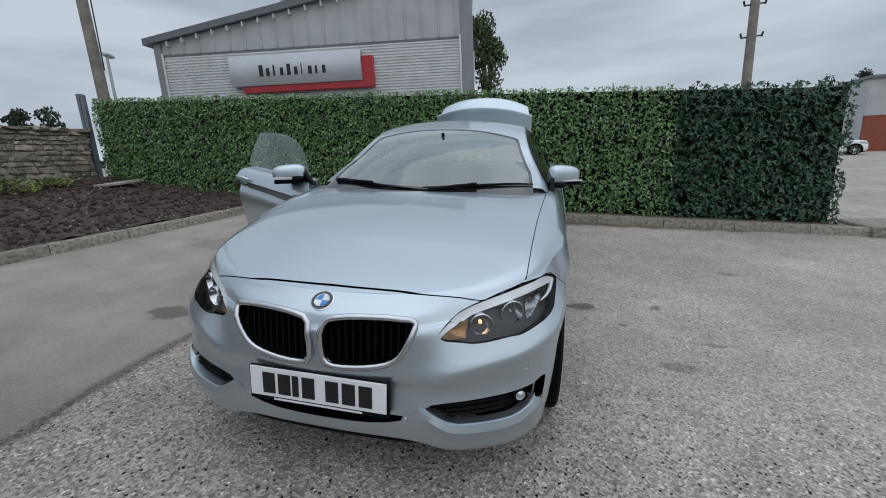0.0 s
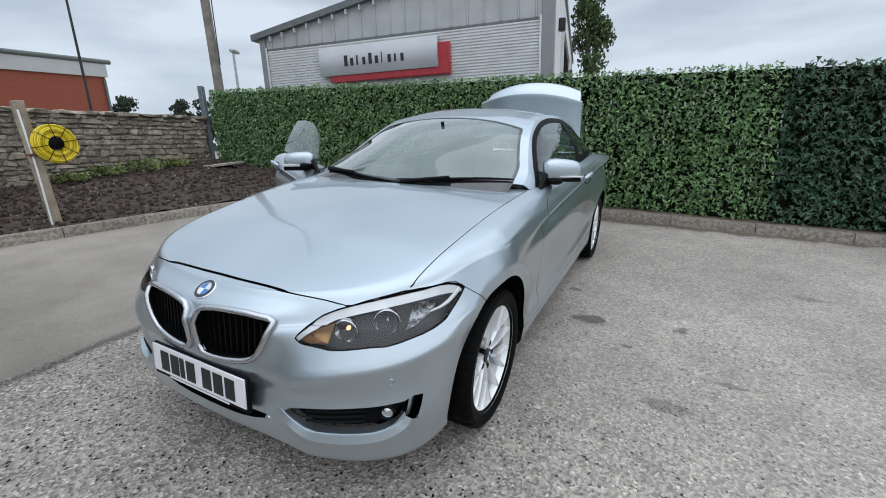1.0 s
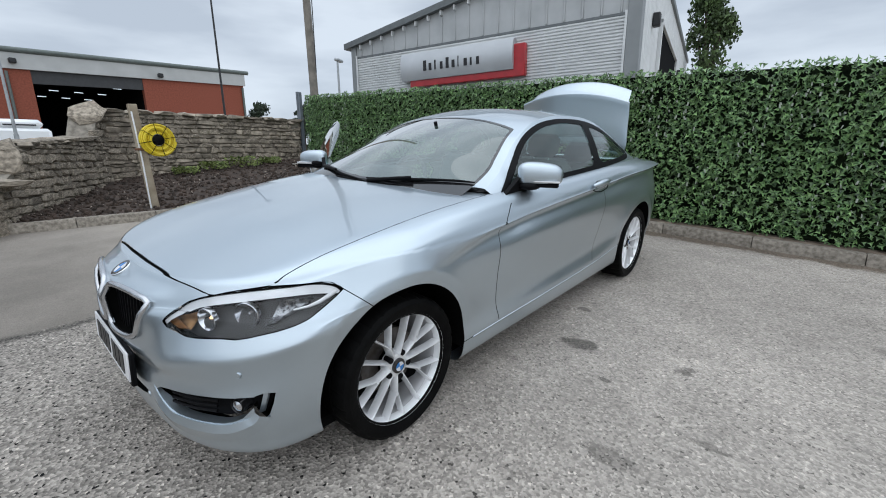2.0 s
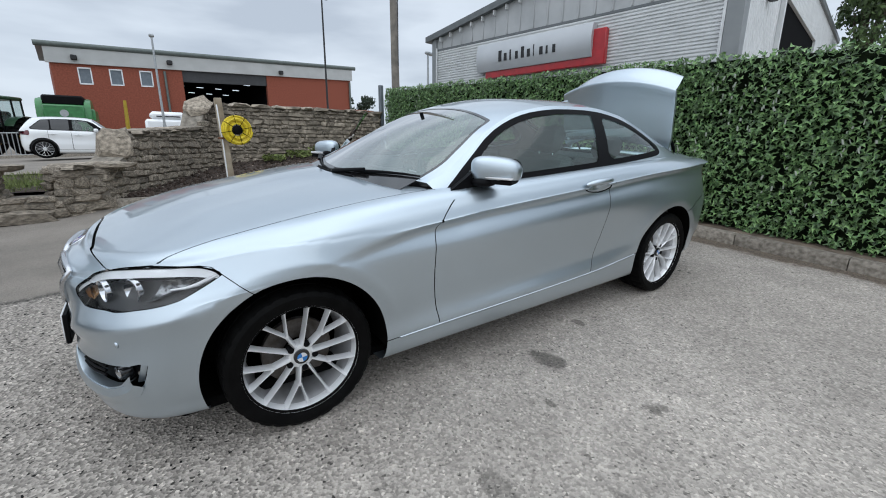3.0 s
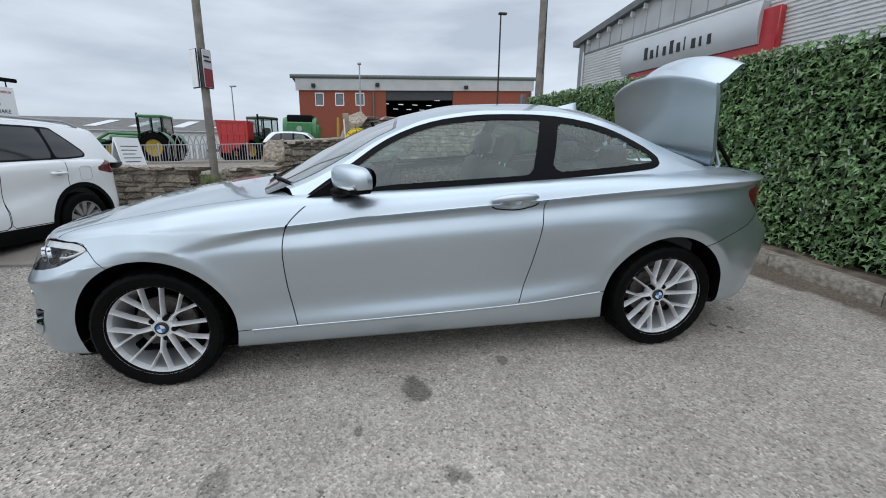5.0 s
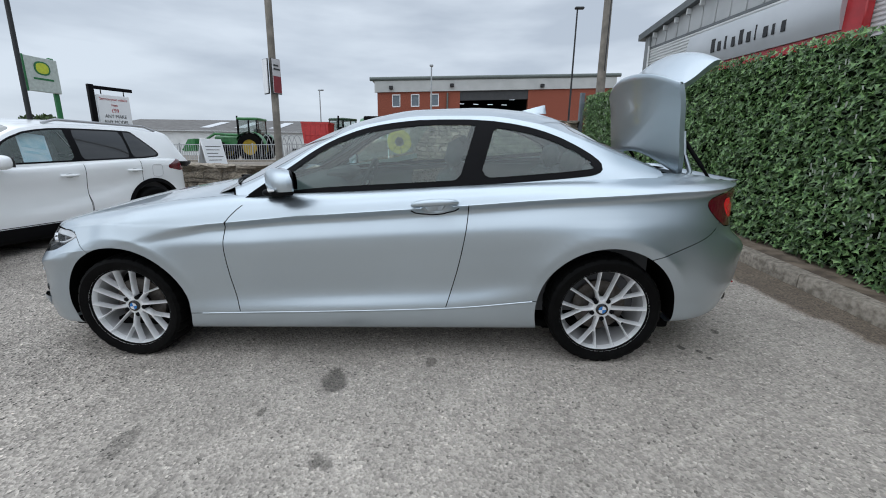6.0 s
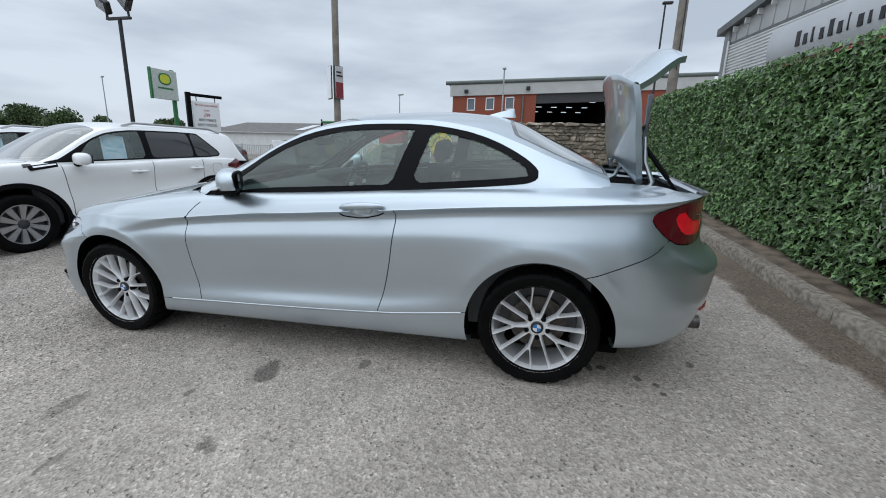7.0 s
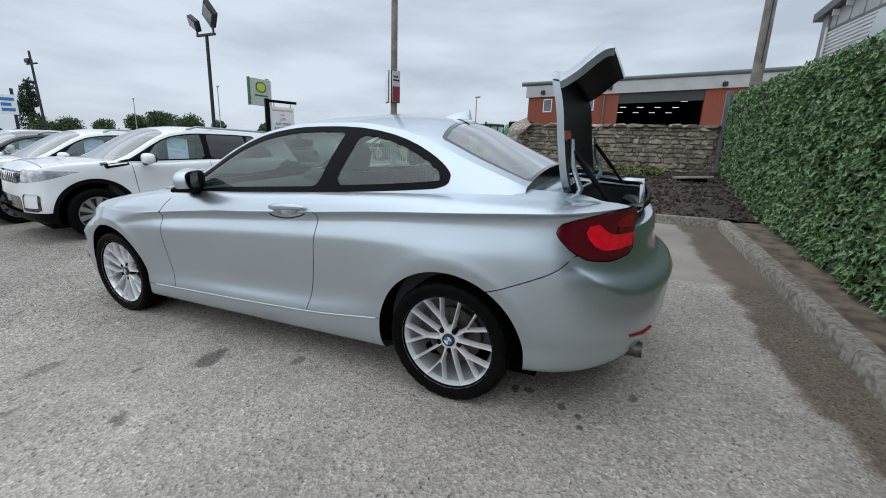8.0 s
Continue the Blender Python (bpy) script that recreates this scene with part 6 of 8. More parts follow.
DARK_STEEL = material("dark_steel", (0.03, 0.031, 0.033), 0.5, 0.3)


def slab(u0, u1, y0, y1, z0, z1):
    """A block whose foot and head follow the workshop's slight rise."""
    s = Shape()
    return s.add([(u, y, (z0 + zr(u) if z0 > 0.5 else 0.3) if k == 0 else z1 + zr(u)) for u in (u0, u1) for y in (y0, y1) for k in (0, 1)], [(0, 1, 3, 2), (4, 6, 7, 5), (0, 4, 5, 1), (2, 3, 7, 6), (0, 2, 6, 4), (1, 5, 7, 3)])


WINS = ((1.08, 1.62), (2.32, 2.88), (3.60, 4.18))
u = 0.12
for a, b in WINS + ((5.6, None),):
    part("wall", slab(u, a, 0, 0.25, 0, 4.80), BRICK, workshop, smooth=0)
    if b:
        part("wall", slab(a, b, 0, 0.25, 0, 3.86), BRICK, workshop, smooth=0)
        part("wall", slab(a, b, 0, 0.25, 4.66, 4.80), BRICK, workshop, smooth=0)
        win = part("window", slab(a, b, 0.06, 0.10, 3.86, 4.66), material("window_dim", (0.16, 0.19, 0.22), 0.12, coat=0.5), workshop, "white-framed upper window", smooth=0)
        for q in (slab(a, a + 0.05, -0.02, 0.08, 3.86, 4.66), slab(b - 0.05, b, -0.02, 0.08, 3.86, 4.66), slab(a, b, -0.02, 0.08, 3.86, 3.92), slab(a, b, -0.02, 0.08, 4.6, 4.66)):
            part("frame", q, WHITE, win, smooth=0)
        u = b
part("wall", slab(10.25, WL - 0.1, 0, 0.25, 0, 4.80), BRICK, workshop, smooth=0)
part("roller_shutter", slab(5.6, 10.25, 0.05, 0.2, 4.2, 4.80), material("shutter", (0.05, 0.052, 0.055), 0.6), workshop, smooth=0)
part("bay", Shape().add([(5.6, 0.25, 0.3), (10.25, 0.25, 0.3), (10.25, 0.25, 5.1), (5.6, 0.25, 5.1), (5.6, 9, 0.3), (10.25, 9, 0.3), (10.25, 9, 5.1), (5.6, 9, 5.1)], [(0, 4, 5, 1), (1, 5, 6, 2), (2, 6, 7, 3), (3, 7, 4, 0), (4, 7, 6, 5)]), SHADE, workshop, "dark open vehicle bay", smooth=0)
TUBE_LIGHT = glow_material("strip_light", (0.8, 0.9, 1.0), 0.8)
for k in range(12):
    uu, yy, zz = 6.0 + (k % 4) * 1.1, 1.5 + (k // 4) * 2.4, 4.75 - (k // 4) * 0.12
    part("strip_light", Shape().box(uu, uu + 0.40, yy, yy + 0.05, zz, zz + 0.035, 0.0), TUBE_LIGHT, workshop)
part("fascia", slab(-0.05, WL, -0.12, 0.05, 4.80, 5.52), FASCIA, workshop, smooth=0)
part("roof_edge", Shape().tube([(k, -0.1, 5.62 + zr(k)) for k in (-0.35, 4, 8, 12, WL + 0.25)], 0.13, 10), GUTTER, workshop)
part("roof", Shape().add([(-0.3, -0.1, 5.6), (WL + 0.2, -0.1, 5.6 + zr(WL)), (WL + 0.2, 12, 6.4 + zr(WL)), (-0.3, 12, 6.4)], [(0, 1, 2, 3)]), GUTTER, workshop, smooth=0)
part("side_wall", Shape().box(0.12, 0.4, 0.25, 12, 0.3, 5.6, 0), BRICK, workshop)
part("side_wall", Shape().box(WL - 0.35, WL - 0.1, 0.25, 12, 0.3, 6.2, 0), BRICK, workshop)
for uu, zz in ((0.9, 5.0), (4.9, 5.25), (11.0, 5.4)):
    part("wall_lamp", Shape().box(uu, uu + 0.25, -0.32, -0.1, zz, zz + 0.22, 0.03), DARK_STEEL, workshop)
part("downpipe", Shape().cyl((WL - 0.2, -0.08, 0.5), (WL - 0.2, -0.08, 5.4), 0.07), GUTTER, workshop)
part("downpipe", Shape().cyl((4.75, -0.08, 0.5), (4.75, -0.08, 4.9), 0.06), GUTTER, workshop)
part("low_annexe", Shape().box(WL, WL + 2, 0.3, 8, 0.3, 3.6, 0), BRICK, workshop)

# ---- parked vehicles ----
PAPER = material("price_sheet", (0.62, 0.72, 0.80), 0.6, second=(0.45, 0.62, 0.75), scale=6)
CAR_WHITE = material("white_car_paint", (0.86, 0.88, 0.89), 0.3, second=(0.83, 0.85, 0.86), scale=2, coat=1.0)
CAR_GREY = material("grey_car_paint", (0.10, 0.105, 0.11), 0.3, coat=1.0)
CAR_GLASS = glass_material("car_glass", (0.84, 0.89, 0.88), 1.2, 0.13)
CAR_SCREEN = glass_material("car_screen", (0.30, 0.33, 0.33), 2.6, 0.14)
PRIVACY = material("privacy_glass", (0.02, 0.022, 0.024), 0.06, coat=0.6)


def blob(c, r, p=2.6, nu=20, nv=12):
    """A rounded box shape about c with half sizes r."""
    sg = lambda v: math.copysign(abs(v) ** (2 / p), v)
    rows = []
    for i in range(nv + 1):
        a = -math.pi / 2 + math.pi * i / nv
        rows.append([(c[0] + r[0] * sg(math.cos(a)) * sg(math.cos(b)), c[1] + r[1] * sg(math.cos(a)) * sg(math.sin(b)), c[2] + r[2] * sg(math.sin(a))) for b in [math.tau * j / nu for j in range(nu + 1)]])
    return Shape().grid(rows)


def two_tone_wheel():
    """Dark alloy with bright broad spokes; the tyre is 0.334 in radius."""
    tyre = Shape().lathe([(0.215, -0.09), (0.25, -0.105), (0.30, -0.108), (0.322, -0.095), (0.332, -0.07), (0.334, 0.0), (0.332, 0.07), (0.322, 0.095), (0.30, 0.108), (0.25, 0.105), (0.215, 0.09)], 48, True)
    rim = Shape().lathe([(0.222, 0.098), (0.215, 0.090), (0.205, 0.075), (0.20, 0.03), (0.0, 0.02)], 48)
    lip = Shape().lathe([(0.224, 0.097), (0.222, 0.102), (0.214, 0.10), (0.212, 0.088)], 48, True)
    bright, dark = Shape(), Shape()
    for k in range(5):
        m = pose(0, 0, 0, k * 72, 0, 0)
        for off in (-0.30, 0.30):
            c, sn = math.cos(off), math.sin(off)
            pts = [(0.05, -0.016), (0.05, 0.016), (0.214, 0.034), (0.214, -0.034)]
            v = [tuple(m @ Vector((0.088 if q[0] > 0.1 else 0.07, q[0] * sn + q[1] * c, q[0] * c - q[1] * sn))) for q in pts]
            lowv = [tuple(m @ Vector((0.05, q[0] * sn + q[1] * c * 1.2, q[0] * c - q[1] * sn * 1.2))) for q in pts]
            bright.add(v + lowv, [(0, 1, 2, 3), (0, 4, 5, 1), (1, 5, 6, 2), (2, 6, 7, 3), (3, 7, 4, 0)])
    dark.lathe([(0.0, 0.085), (0.03, 0.083), (0.055, 0.07), (0.06, 0.03)], 20)
    for k in range(5):
        a = k * math.tau / 5
        dark.cyl((0.07, 0.042 * math.cos(a), 0.042 * math.sin(a)), (0.09, 0.042 * math.cos(a), 0.042 * math.sin(a)), 0.008, seg=8)
    return [mesh_of("tyre", tyre, RUBBER), mesh_of("rim", rim, ALLOY_DARK), mesh_of("spokes", bright, ALLOY_CUT, 20), mesh_of("rim_lip", lip, ALLOY_CUT), mesh_of("hub", dark, ALLOY_DARK)]


ALLOY_DARK = material("dark_alloy", (0.07, 0.072, 0.078), 0.4, 0.6)
FOG_TRIM = material("fog_trim", (0.16, 0.16, 0.17), 0.25, 0.8, (0.05, 0.05, 0.055), 20)
ALLOY_CUT = material("machined_alloy", (0.42, 0.42, 0.43), 0.32, 0.7)
LAMP_CLEAR = material("clear_lamp", (0.62, 0.65, 0.68), 0.12, 0.35, second=(0.25, 0.27, 0.29), scale=14, coat=1.0)
SHEET_BLUE = material("sheet_blue", (0.30, 0.52, 0.66), 0.5, second=(0.55, 0.68, 0.75), scale=9)
SUV_WHEEL = two_tone_wheel()


def parked_car(name, m, label, nose, tail, base, width, height, belt, hood, screen, rear, paint, clad=0.0, tyre=0.335, group="", sheet=False, dark_rear=True, roof_mat=None, tall_face=False, win_end=0.30):
    """A parked car facing -y of its own frame, front axle at y = 0. screen, rear: where the screen and tailgate start and end."""
    hw = width / 2
    ob = thing(name, m, label, "car", group)
    cols = (12, 70, 12)
    sw = curve((nose, hw * 0.93), (0, hw * 0.985), (base * 0.5, hw * 0.985), (base, hw), (tail, hw * 0.93))
    ez = curve((nose, hood[0]), (nose + 0.25, hood[0] + (hood[1] - hood[0]) * (0.58 if tall_face else 0.42)), (screen[0], hood[1]), (screen[0] + 0.4, belt[0]), (base, belt[1]), (tail, belt[1] - 0.02))
    low = lambda z0: curve((nose, z0 + 0.06), (0, z0), (base, z0), (tail, z0 + 0.08))
    mixz = lambda k: (lambda y: 0.42 * (1 - k) + ez(y) * k)
    lf = 0.29 if tall_face else 0.42
    rows = [
        outline_row(cols, scaled(sw, 0.86), low(0.18), nose + 0.15, tail - 0.15, lf, 0.35, 2.8, 3.0),
        outline_row(cols, scaled(sw, 0.95), low(0.22), nose + 0.06, tail - 0.05, lf, 0.38, 2.8, 3.0),
        outline_row(cols, scaled(sw, 0.985), low(0.32), nose + 0.01, tail - 0.01, lf, 0.38, 3.0, 3.0),
        outline_row(cols, sw, mixz(0.12), nose, tail, lf, 0.38, 3.0, 3.0),
        outline_row(cols, scaled(sw, 0.985), mixz(0.45), nose + 0.005, tail, lf, 0.38, 3.0, 3.0),
        outline_row(cols, scaled(sw, 0.992), mixz(0.76), nose + 0.02, tail - 0.02, lf, 0.38, 3.0, 3.0),
        outline_row(cols, scaled(sw, 0.978), mixz(0.93), nose + 0.04, tail - 0.04, lf, 0.38, 3.0, 3.0),
        outline_row(cols, scaled(sw, 0.94), ez, nose + 0.08, tail - 0.06, lf, 0.36, 3.0, 3.0),
        outline_row(cols, scaled(sw, 0.82), lambda y: ez(y) + 0.022, nose + 0.13, tail - 0.08, lf, 0.34, 2.6, 3.0),
        outline_row(cols, scaled(sw, 0.4), lambda y: ez(y) + 0.04, nose + 0.15, tail - 0.08, lf, 0.34, 2.6, 3.0),
        outline_row(cols, flat(0.0), lambda y: ez(y) + 0.045, nose + 0.15, tail - 0.08, lf, 0.34, 2.6, 3.0),
    ]
    fine_rows = [np.array(r) for r in smooth_rows(rows, 4)]
    if tall_face:
        # pressed line that falls along the doors from the rear haunch
        for r in fine_rows:
            y, z = r[:, 1], r[:, 2]
            line = 0.50 + 0.36 * np.clip((y - 0.9) / 1.5, 0, 1) ** 1.6
            step = 1 / (1 + np.exp(-(z - line) / 0.012)) * np.clip((0.95 - z) / 0.2, 0, 1)
            r[:, 0] -= 0.020 * step * np.clip((y - 0.5) / 0.4, 0, 1) * np.clip((2.6 - y) / 0.3, 0, 1) * (r[:, 0] > 0.5)
    sk = Skin([r * (-1, 1, 1) for r in fine_rows[:-1]] + fine_rows[::-1])
    tree_b = BVHTree.FromPolygons([tuple(p) for p in sk.v], [f for f, _ in sk.f])
    rad = tyre + (0.07 if tall_face else 0.05)
    arch = lambda y, z: np.minimum(np.hypot(y, z - tyre), np.hypot(y - base, z - tyre))
    sk.cut(lambda x, y, z, n: arch(y, z) - rad, "gone")
    lampz = hood[0] - 0.075
    if tall_face:
        sk.cut(lambda x, y, z, n: big(big(np.abs(z - lampz - (y - nose) * 0.12) - 0.082 * np.clip(1.10 - (y - nose) / 0.50, 0.0, 1), 0.50 - np.abs(x)), y - nose - 0.56), "lamp")
        sk.cut(lambda x, y, z, n: big(big(np.abs(z - lampz + 0.015) - 0.075, np.abs(x) - 0.51), y - nose - 0.3), "grille")
        sk.cut(lambda x, y, z, n: big(big(np.abs(z - 0.47) - 0.10, np.abs(x) - 0.50), y - nose - 0.3), "grille")
        sk.cut(lambda x, y, z, n: big(big(np.abs(z - 0.50) - 0.105, np.abs(np.abs(x) - 0.655) - 0.135), y - nose - 0.42), "fog_frame")
        sk.cut(lambda x, y, z, n: big(big(np.abs(z - 0.525) - 0.095, np.abs(np.abs(x) - 0.60) - 0.165), y - nose - 0.5), "fog_panel", ("fog_frame",))
    else:
        sk.cut(lambda x, y, z, n: big(big(np.abs(z - lampz - (y - nose) * 0.12) - 0.065, 0.24 * width - np.abs(x)), y - nose - 0.52), "lamp")
        sk.cut(lambda x, y, z, n: big(big(np.abs(z - lampz) - 0.05, np.abs(x) - 0.22 * width), y - nose - 0.3), "grille")
        sk.cut(lambda x, y, z, n: big(big(np.abs(z - 0.40) - 0.08, np.abs(x) - 0.45), y - nose - 0.3), "grille")
    if clad:
        sk.cut(lambda x, y, z, n: np.minimum(arch(y, z) - rad - 0.055, z - clad - 0.02 * (y < -0.3)), "cladding", ("skin", "fog_frame"))
    sk.cut(lambda x, y, z, n: big(np.abs(z - belt[1] + 0.09 + 0.12 * (tail - y - 0.3)) - 0.085 * np.clip((y - tail + 0.56) / 0.25, 0.3, 1), big(tail - (0.52 if tall_face else 0.34) - y, 0.5 - np.abs(x))), "tail")
    d_y0, d_y1, d_y2 = screen[0] + (0.30 if tall_face else 0.08), screen[0] + 0.08 + (base + 0.25 - screen[0]) * 0.5, base - 0.16
    for y0, y1, tag in ((d_y0, d_y1, "door_a"), (d_y1, d_y2, "door_b")):
        sk.seam(lambda x, y, z, n: big(big(y0 + 0.006 - y - 0.12 * np.maximum(0, z - 0.55), y - y1 + 0.006), big((clad or 0.30) + 0.01 - z, hw * 0.80 - np.abs(x))), tag, gap=0.008)
    sk.seam(lambda x, y, z, n: big(big(np.abs(x) - hw * (0.88 if tall_face else 0.80), nose + 0.20 - y), big(y - screen[0] + 0.02, hood[0] - 0.01 - z)), "bonnet", gap=0.008)
    sk.cut(lambda x, y, z, n: big(big(np.abs(x) - hw * 0.84, screen[0] + 0.10 - y), big(y - tail + 0.2, ez(screen[0]) - 0.1 - z)), "gone")
    sk.cut(lambda x, y, z, n: y - base * 0.5, "skin_front", ("skin",))
    pieces = [("body_shell", "skin_front", paint, 0.0, ""), ("rear_quarter", "skin", paint, 0.0, ""), ("bonnet", "bonnet", paint, 0.0, ""), ("grille", "grille", BLACK_GLOSS, -0.02, "")]
    for side in (1, -1):
        for tag, part_name, mat, push, note in (("door_a", "front_door", paint, 0.0, ""), ("door_b", "rear_door", paint, 0.0, ""), ("lamp", "head_lamp", LAMP_CLEAR, -0.002, "clear swept-back head lamp"), ("tail", "tail_lamp", RED_DARK, 0.004, "dark red tail lamp"), ("fog_frame", "fog_frame", FOG_TRIM, 0.006, "dark bright-edged frame of the fog lamp"), ("fog_panel", "fog_panel", paint, -0.012, ""), ("cladding", "cladding", BLACK, 0.008, "black plastic lower cladding")):
            if any(t == tag for _, t in sk.f):
                sk.cut(lambda x, y, z, n: -side * x, tag + str(side), (tag,))
                pieces.append((part_name, tag + str(side), mat, push, note))
    for part_name, tag, mat, push, note in pieces:
        part(part_name, sk.mesh(part_name, (tag,), mat, push=push), mat, ob, note)
    part("panel_joints", sk.mesh("panel_joints", ("joint",), DARK, push=-0.006), DARK, ob)
    if tall_face:
        for x in np.linspace(-0.40, 0.40, 9):
            part("grille_bar", Shape().box(x - 0.012, x + 0.012, nose - 0.0, nose + 0.03, lampz - 0.075, lampz + 0.045, 0.004), CHROME, ob)
        part("emblem", blob((0, nose + 0.0, lampz - 0.01), (0.05, 0.012, 0.05)), CHROME, ob)
        for side in (1, -1):
            part("fog_lamp", Shape().lathe([(0.0, 0.02), (0.03, 0.018), (0.042, 0.008), (0.045, -0.02)], 20), LAMP_CLEAR, ob, m=pose(side * 0.62, nose + 0.085, 0.50, 0, 0, -90 + side * 22))
            hit, nn, _, _ = tree_b.ray_cast(Vector((side * 3, 0.27, ez(0.27) - 0.028)), Vector((-side, 0, 0)))
            vent = part("wing_vent", Shape().box(-0.012, 0.008, -0.15, 0.14, -0.030, 0.030, 0.008), BLACK, ob, "black slot vent with a bright strip", m=Matrix.Translation(hit) @ pose(0, 0, 0, 9, -side * 28, side * 2))
            part("vent_strip", Shape().box(side * 0.008, side * 0.013, -0.11, 0.12, -0.008, 0.012, 0.002), CHROME, vent)
            part("roof_rail", Shape().tube([(side * hw * 0.66, screen[1] + 0.30, height - 0.06), (side * hw * 0.665, screen[1] + 0.45, height - 0.015), (side * hw * 0.665, rear[0] - 0.35, height - 0.03), (side * hw * 0.66, rear[0] - 0.15, height - 0.085)], 0.016, 8), ALLOY_CUT, ob)
    # cabin
    r0, r1 = screen[1], rear[0]
    mz = curve((screen[0] - 0.1, hood[1] - 0.03), (screen[0] + 0.05, hood[1] + 0.06), (screen[1], height - 0.055), (screen[1] + 0.35, height - 0.01), ((r0 + r1) / 2, height), (r1, height - 0.035), (rear[1] - 0.03, belt[1] + 0.04), (rear[1], belt[1] - 0.1))
    rz = curve((screen[0] - 0.1, hood[1] - 0.06), (screen[0] + 0.15, hood[1] + 0.03), (screen[1] + 0.08, height - 0.12), (screen[1] + 0.45, height - 0.075), ((r0 + r1) / 2, height - 0.07), (r1 - 0.05, height - 0.12), (rear[1] - 0.05, belt[1] + 0.02), (rear[1], belt[1] - 0.12))
    rx = curve((screen[0] - 0.1, hw * 0.90), (screen[0] + 0.2, hw * 0.88), (screen[1] + 0.1, hw * 0.74), ((r0 + r1) / 2, hw * 0.72), (r1, hw * 0.73), (rear[1], hw * 0.84))
    st = [screen[0] - 0.1 + (rear[1] - screen[0] + 0.1) * k / 80 for k in range(81)]
    cab = []
    for k in range(9):
        t = k / 8
        cab.append([((sw(y) * 0.935) * (1 - t) + rx(y) * t + 0.02 * math.sin(math.pi * t), y, (ez(y) - 0.03) * (1 - t) + rz(y) * t) for y in st])
    for k in range(1, 10):
        c = math.cos(math.pi / 2 * k / 9)
        cab.append([(rx(y) * c, y, rz(y) + (mz(y) - rz(y)) * (1 - c ** 2.6)) for y in st])
    cs = Skin([np.array(r) * (-1, 1, 1) for r in cab[:-1]] + [np.array(r) for r in cab[::-1]])
    rxs = lambda y: np.array([rx(q) for q in y])
    we = rear[1] - win_end
    up = [(y, rz(y) - 0.035) for y in np.linspace(screen[0] + 0.26, we - 0.30, 14)]
    win_line = [(screen[0] + 0.06, ez(screen[0] + 0.2) + 0.01)] + up + [(we, ez(we) + 0.09), (we - 0.02, ez(we) + 0.035), (we - 0.25, ez(we - 0.25) + 0.012)]
    dwin = outline_distance(win_line)
    cs.cut(lambda x, y, z, n: big(dwin(y, z), rxs(y) - 0.003 - np.abs(x)), "trim")
    pill = d_y1 - 0.02
    tri_y = lambda z: screen[0] + 0.38 + (z - belt[0]) * 0.9
    cs.cut(lambda x, y, z, n: big(big(dwin(y, z) + 0.02, y - pill + 0.04), tri_y(z) - y), "glass", ("trim",))
    cs.cut(lambda x, y, z, n: big(dwin(y, z) + 0.02, big(pill + 0.05 - y, y - d_y2 + 0.10)), "rear_side", ("trim",))
    cs.cut(lambda x, y, z, n: big(dwin(y, z) + 0.02, d_y2 - 0.06 - y), "quarter", ("trim",))
    cs.cut(lambda x, y, z, n: big(np.abs(x) - rxs(y) + 0.05, y - screen[1] + 0.03), "screen")
    cs.cut(lambda x, y, z, n: big(np.abs(x) - rxs(y) + 0.10, big(rear[0] + 0.03 - y, belt[1] + 0.05 - z)), "back_glass")
    part("roof", cs.mesh("roof", ("skin",), roof_mat or paint), roof_mat or paint, ob)
    part("headliner", cs.mesh("headliner", ("skin",), TRIM, push=-0.03), TRIM, ob)
    rear_mat = PRIVACY if dark_rear else CAR_GLASS
    panes = [("windscreen", "screen", CAR_SCREEN), ("rear_window", "back_glass", rear_mat)]
    for side in (1, -1):
        for tag, part_name, mat in (("trim", "window_trim", BLACK), ("glass", "door_window", CAR_GLASS), ("rear_side", "rear_door_window", rear_mat), ("quarter", "quarter_window", rear_mat)):
            cs.cut(lambda x, y, z, n: -side * x, tag + str(side), (tag,))
            if any(t == tag + str(side) for _, t in cs.f):
                panes.append((part_name, tag + str(side), mat))
    for part_name, tag, mat in panes:
        g = part(part_name, cs.mesh(part_name, (tag,), mat), mat, ob)
        g.visible_shadow = mat not in (CAR_GLASS, CAR_SCREEN)
    part("cabin_tub", Shape().box(-hw * 0.86, hw * 0.86, screen[0] + 0.0, rear[1] - 0.2, 0.25, belt[0] - 0.05, 0.05), TRIM, ob)
    part("dashboard", blob((0, screen[0] + 0.42, belt[0] - 0.04), (hw * 0.82, 0.26, 0.07)), TRIM, ob)
    part("steering_wheel", Shape().tube([(-0.36 + 0.18 * math.cos(a), screen[0] + 0.78 - 0.06 * math.sin(a), belt[0] + 0.02 + 0.17 * math.sin(a)) for a in [k * math.tau / 20 for k in range(21)]], 0.016, 6), TRIM, ob)
    for x in (-0.36, 0.36):
        yy = d_y1 - 0.13
        st_ob = part("seat", blob((x, yy, belt[0] - 0.02), (0.24, 0.09, 0.36), 3), CLOTH, ob)
        part("headrest", blob((x, yy + 0.05, belt[0] + 0.38), (0.12, 0.05, 0.09), 3), CLOTH, st_ob)
    for s in (1, -1):
        y0 = screen[0] + (0.42 if tall_face else 0.47)
        mi = part("mirror", blob((s * (hw * 0.955 + 0.11), y0, belt[0] + 0.07), (0.115, 0.075, 0.075), 2.7), paint, ob)
        part("mirror_arm", Shape().tube([(s * hw * 0.88, y0 + 0.0, belt[0] - 0.01), (s * (hw * 0.955 + 0.05), y0, belt[0] + 0.01)], 0.03, 8), BLACK, mi)
        part("mirror_pane", Shape().box(s * (hw * 0.955 + 0.02), s * (hw * 0.955 + 0.20), y0 + 0.068, y0 + 0.078, belt[0] + 0.02, belt[0] + 0.125, 0.004), BLACK_GLOSS, mi)
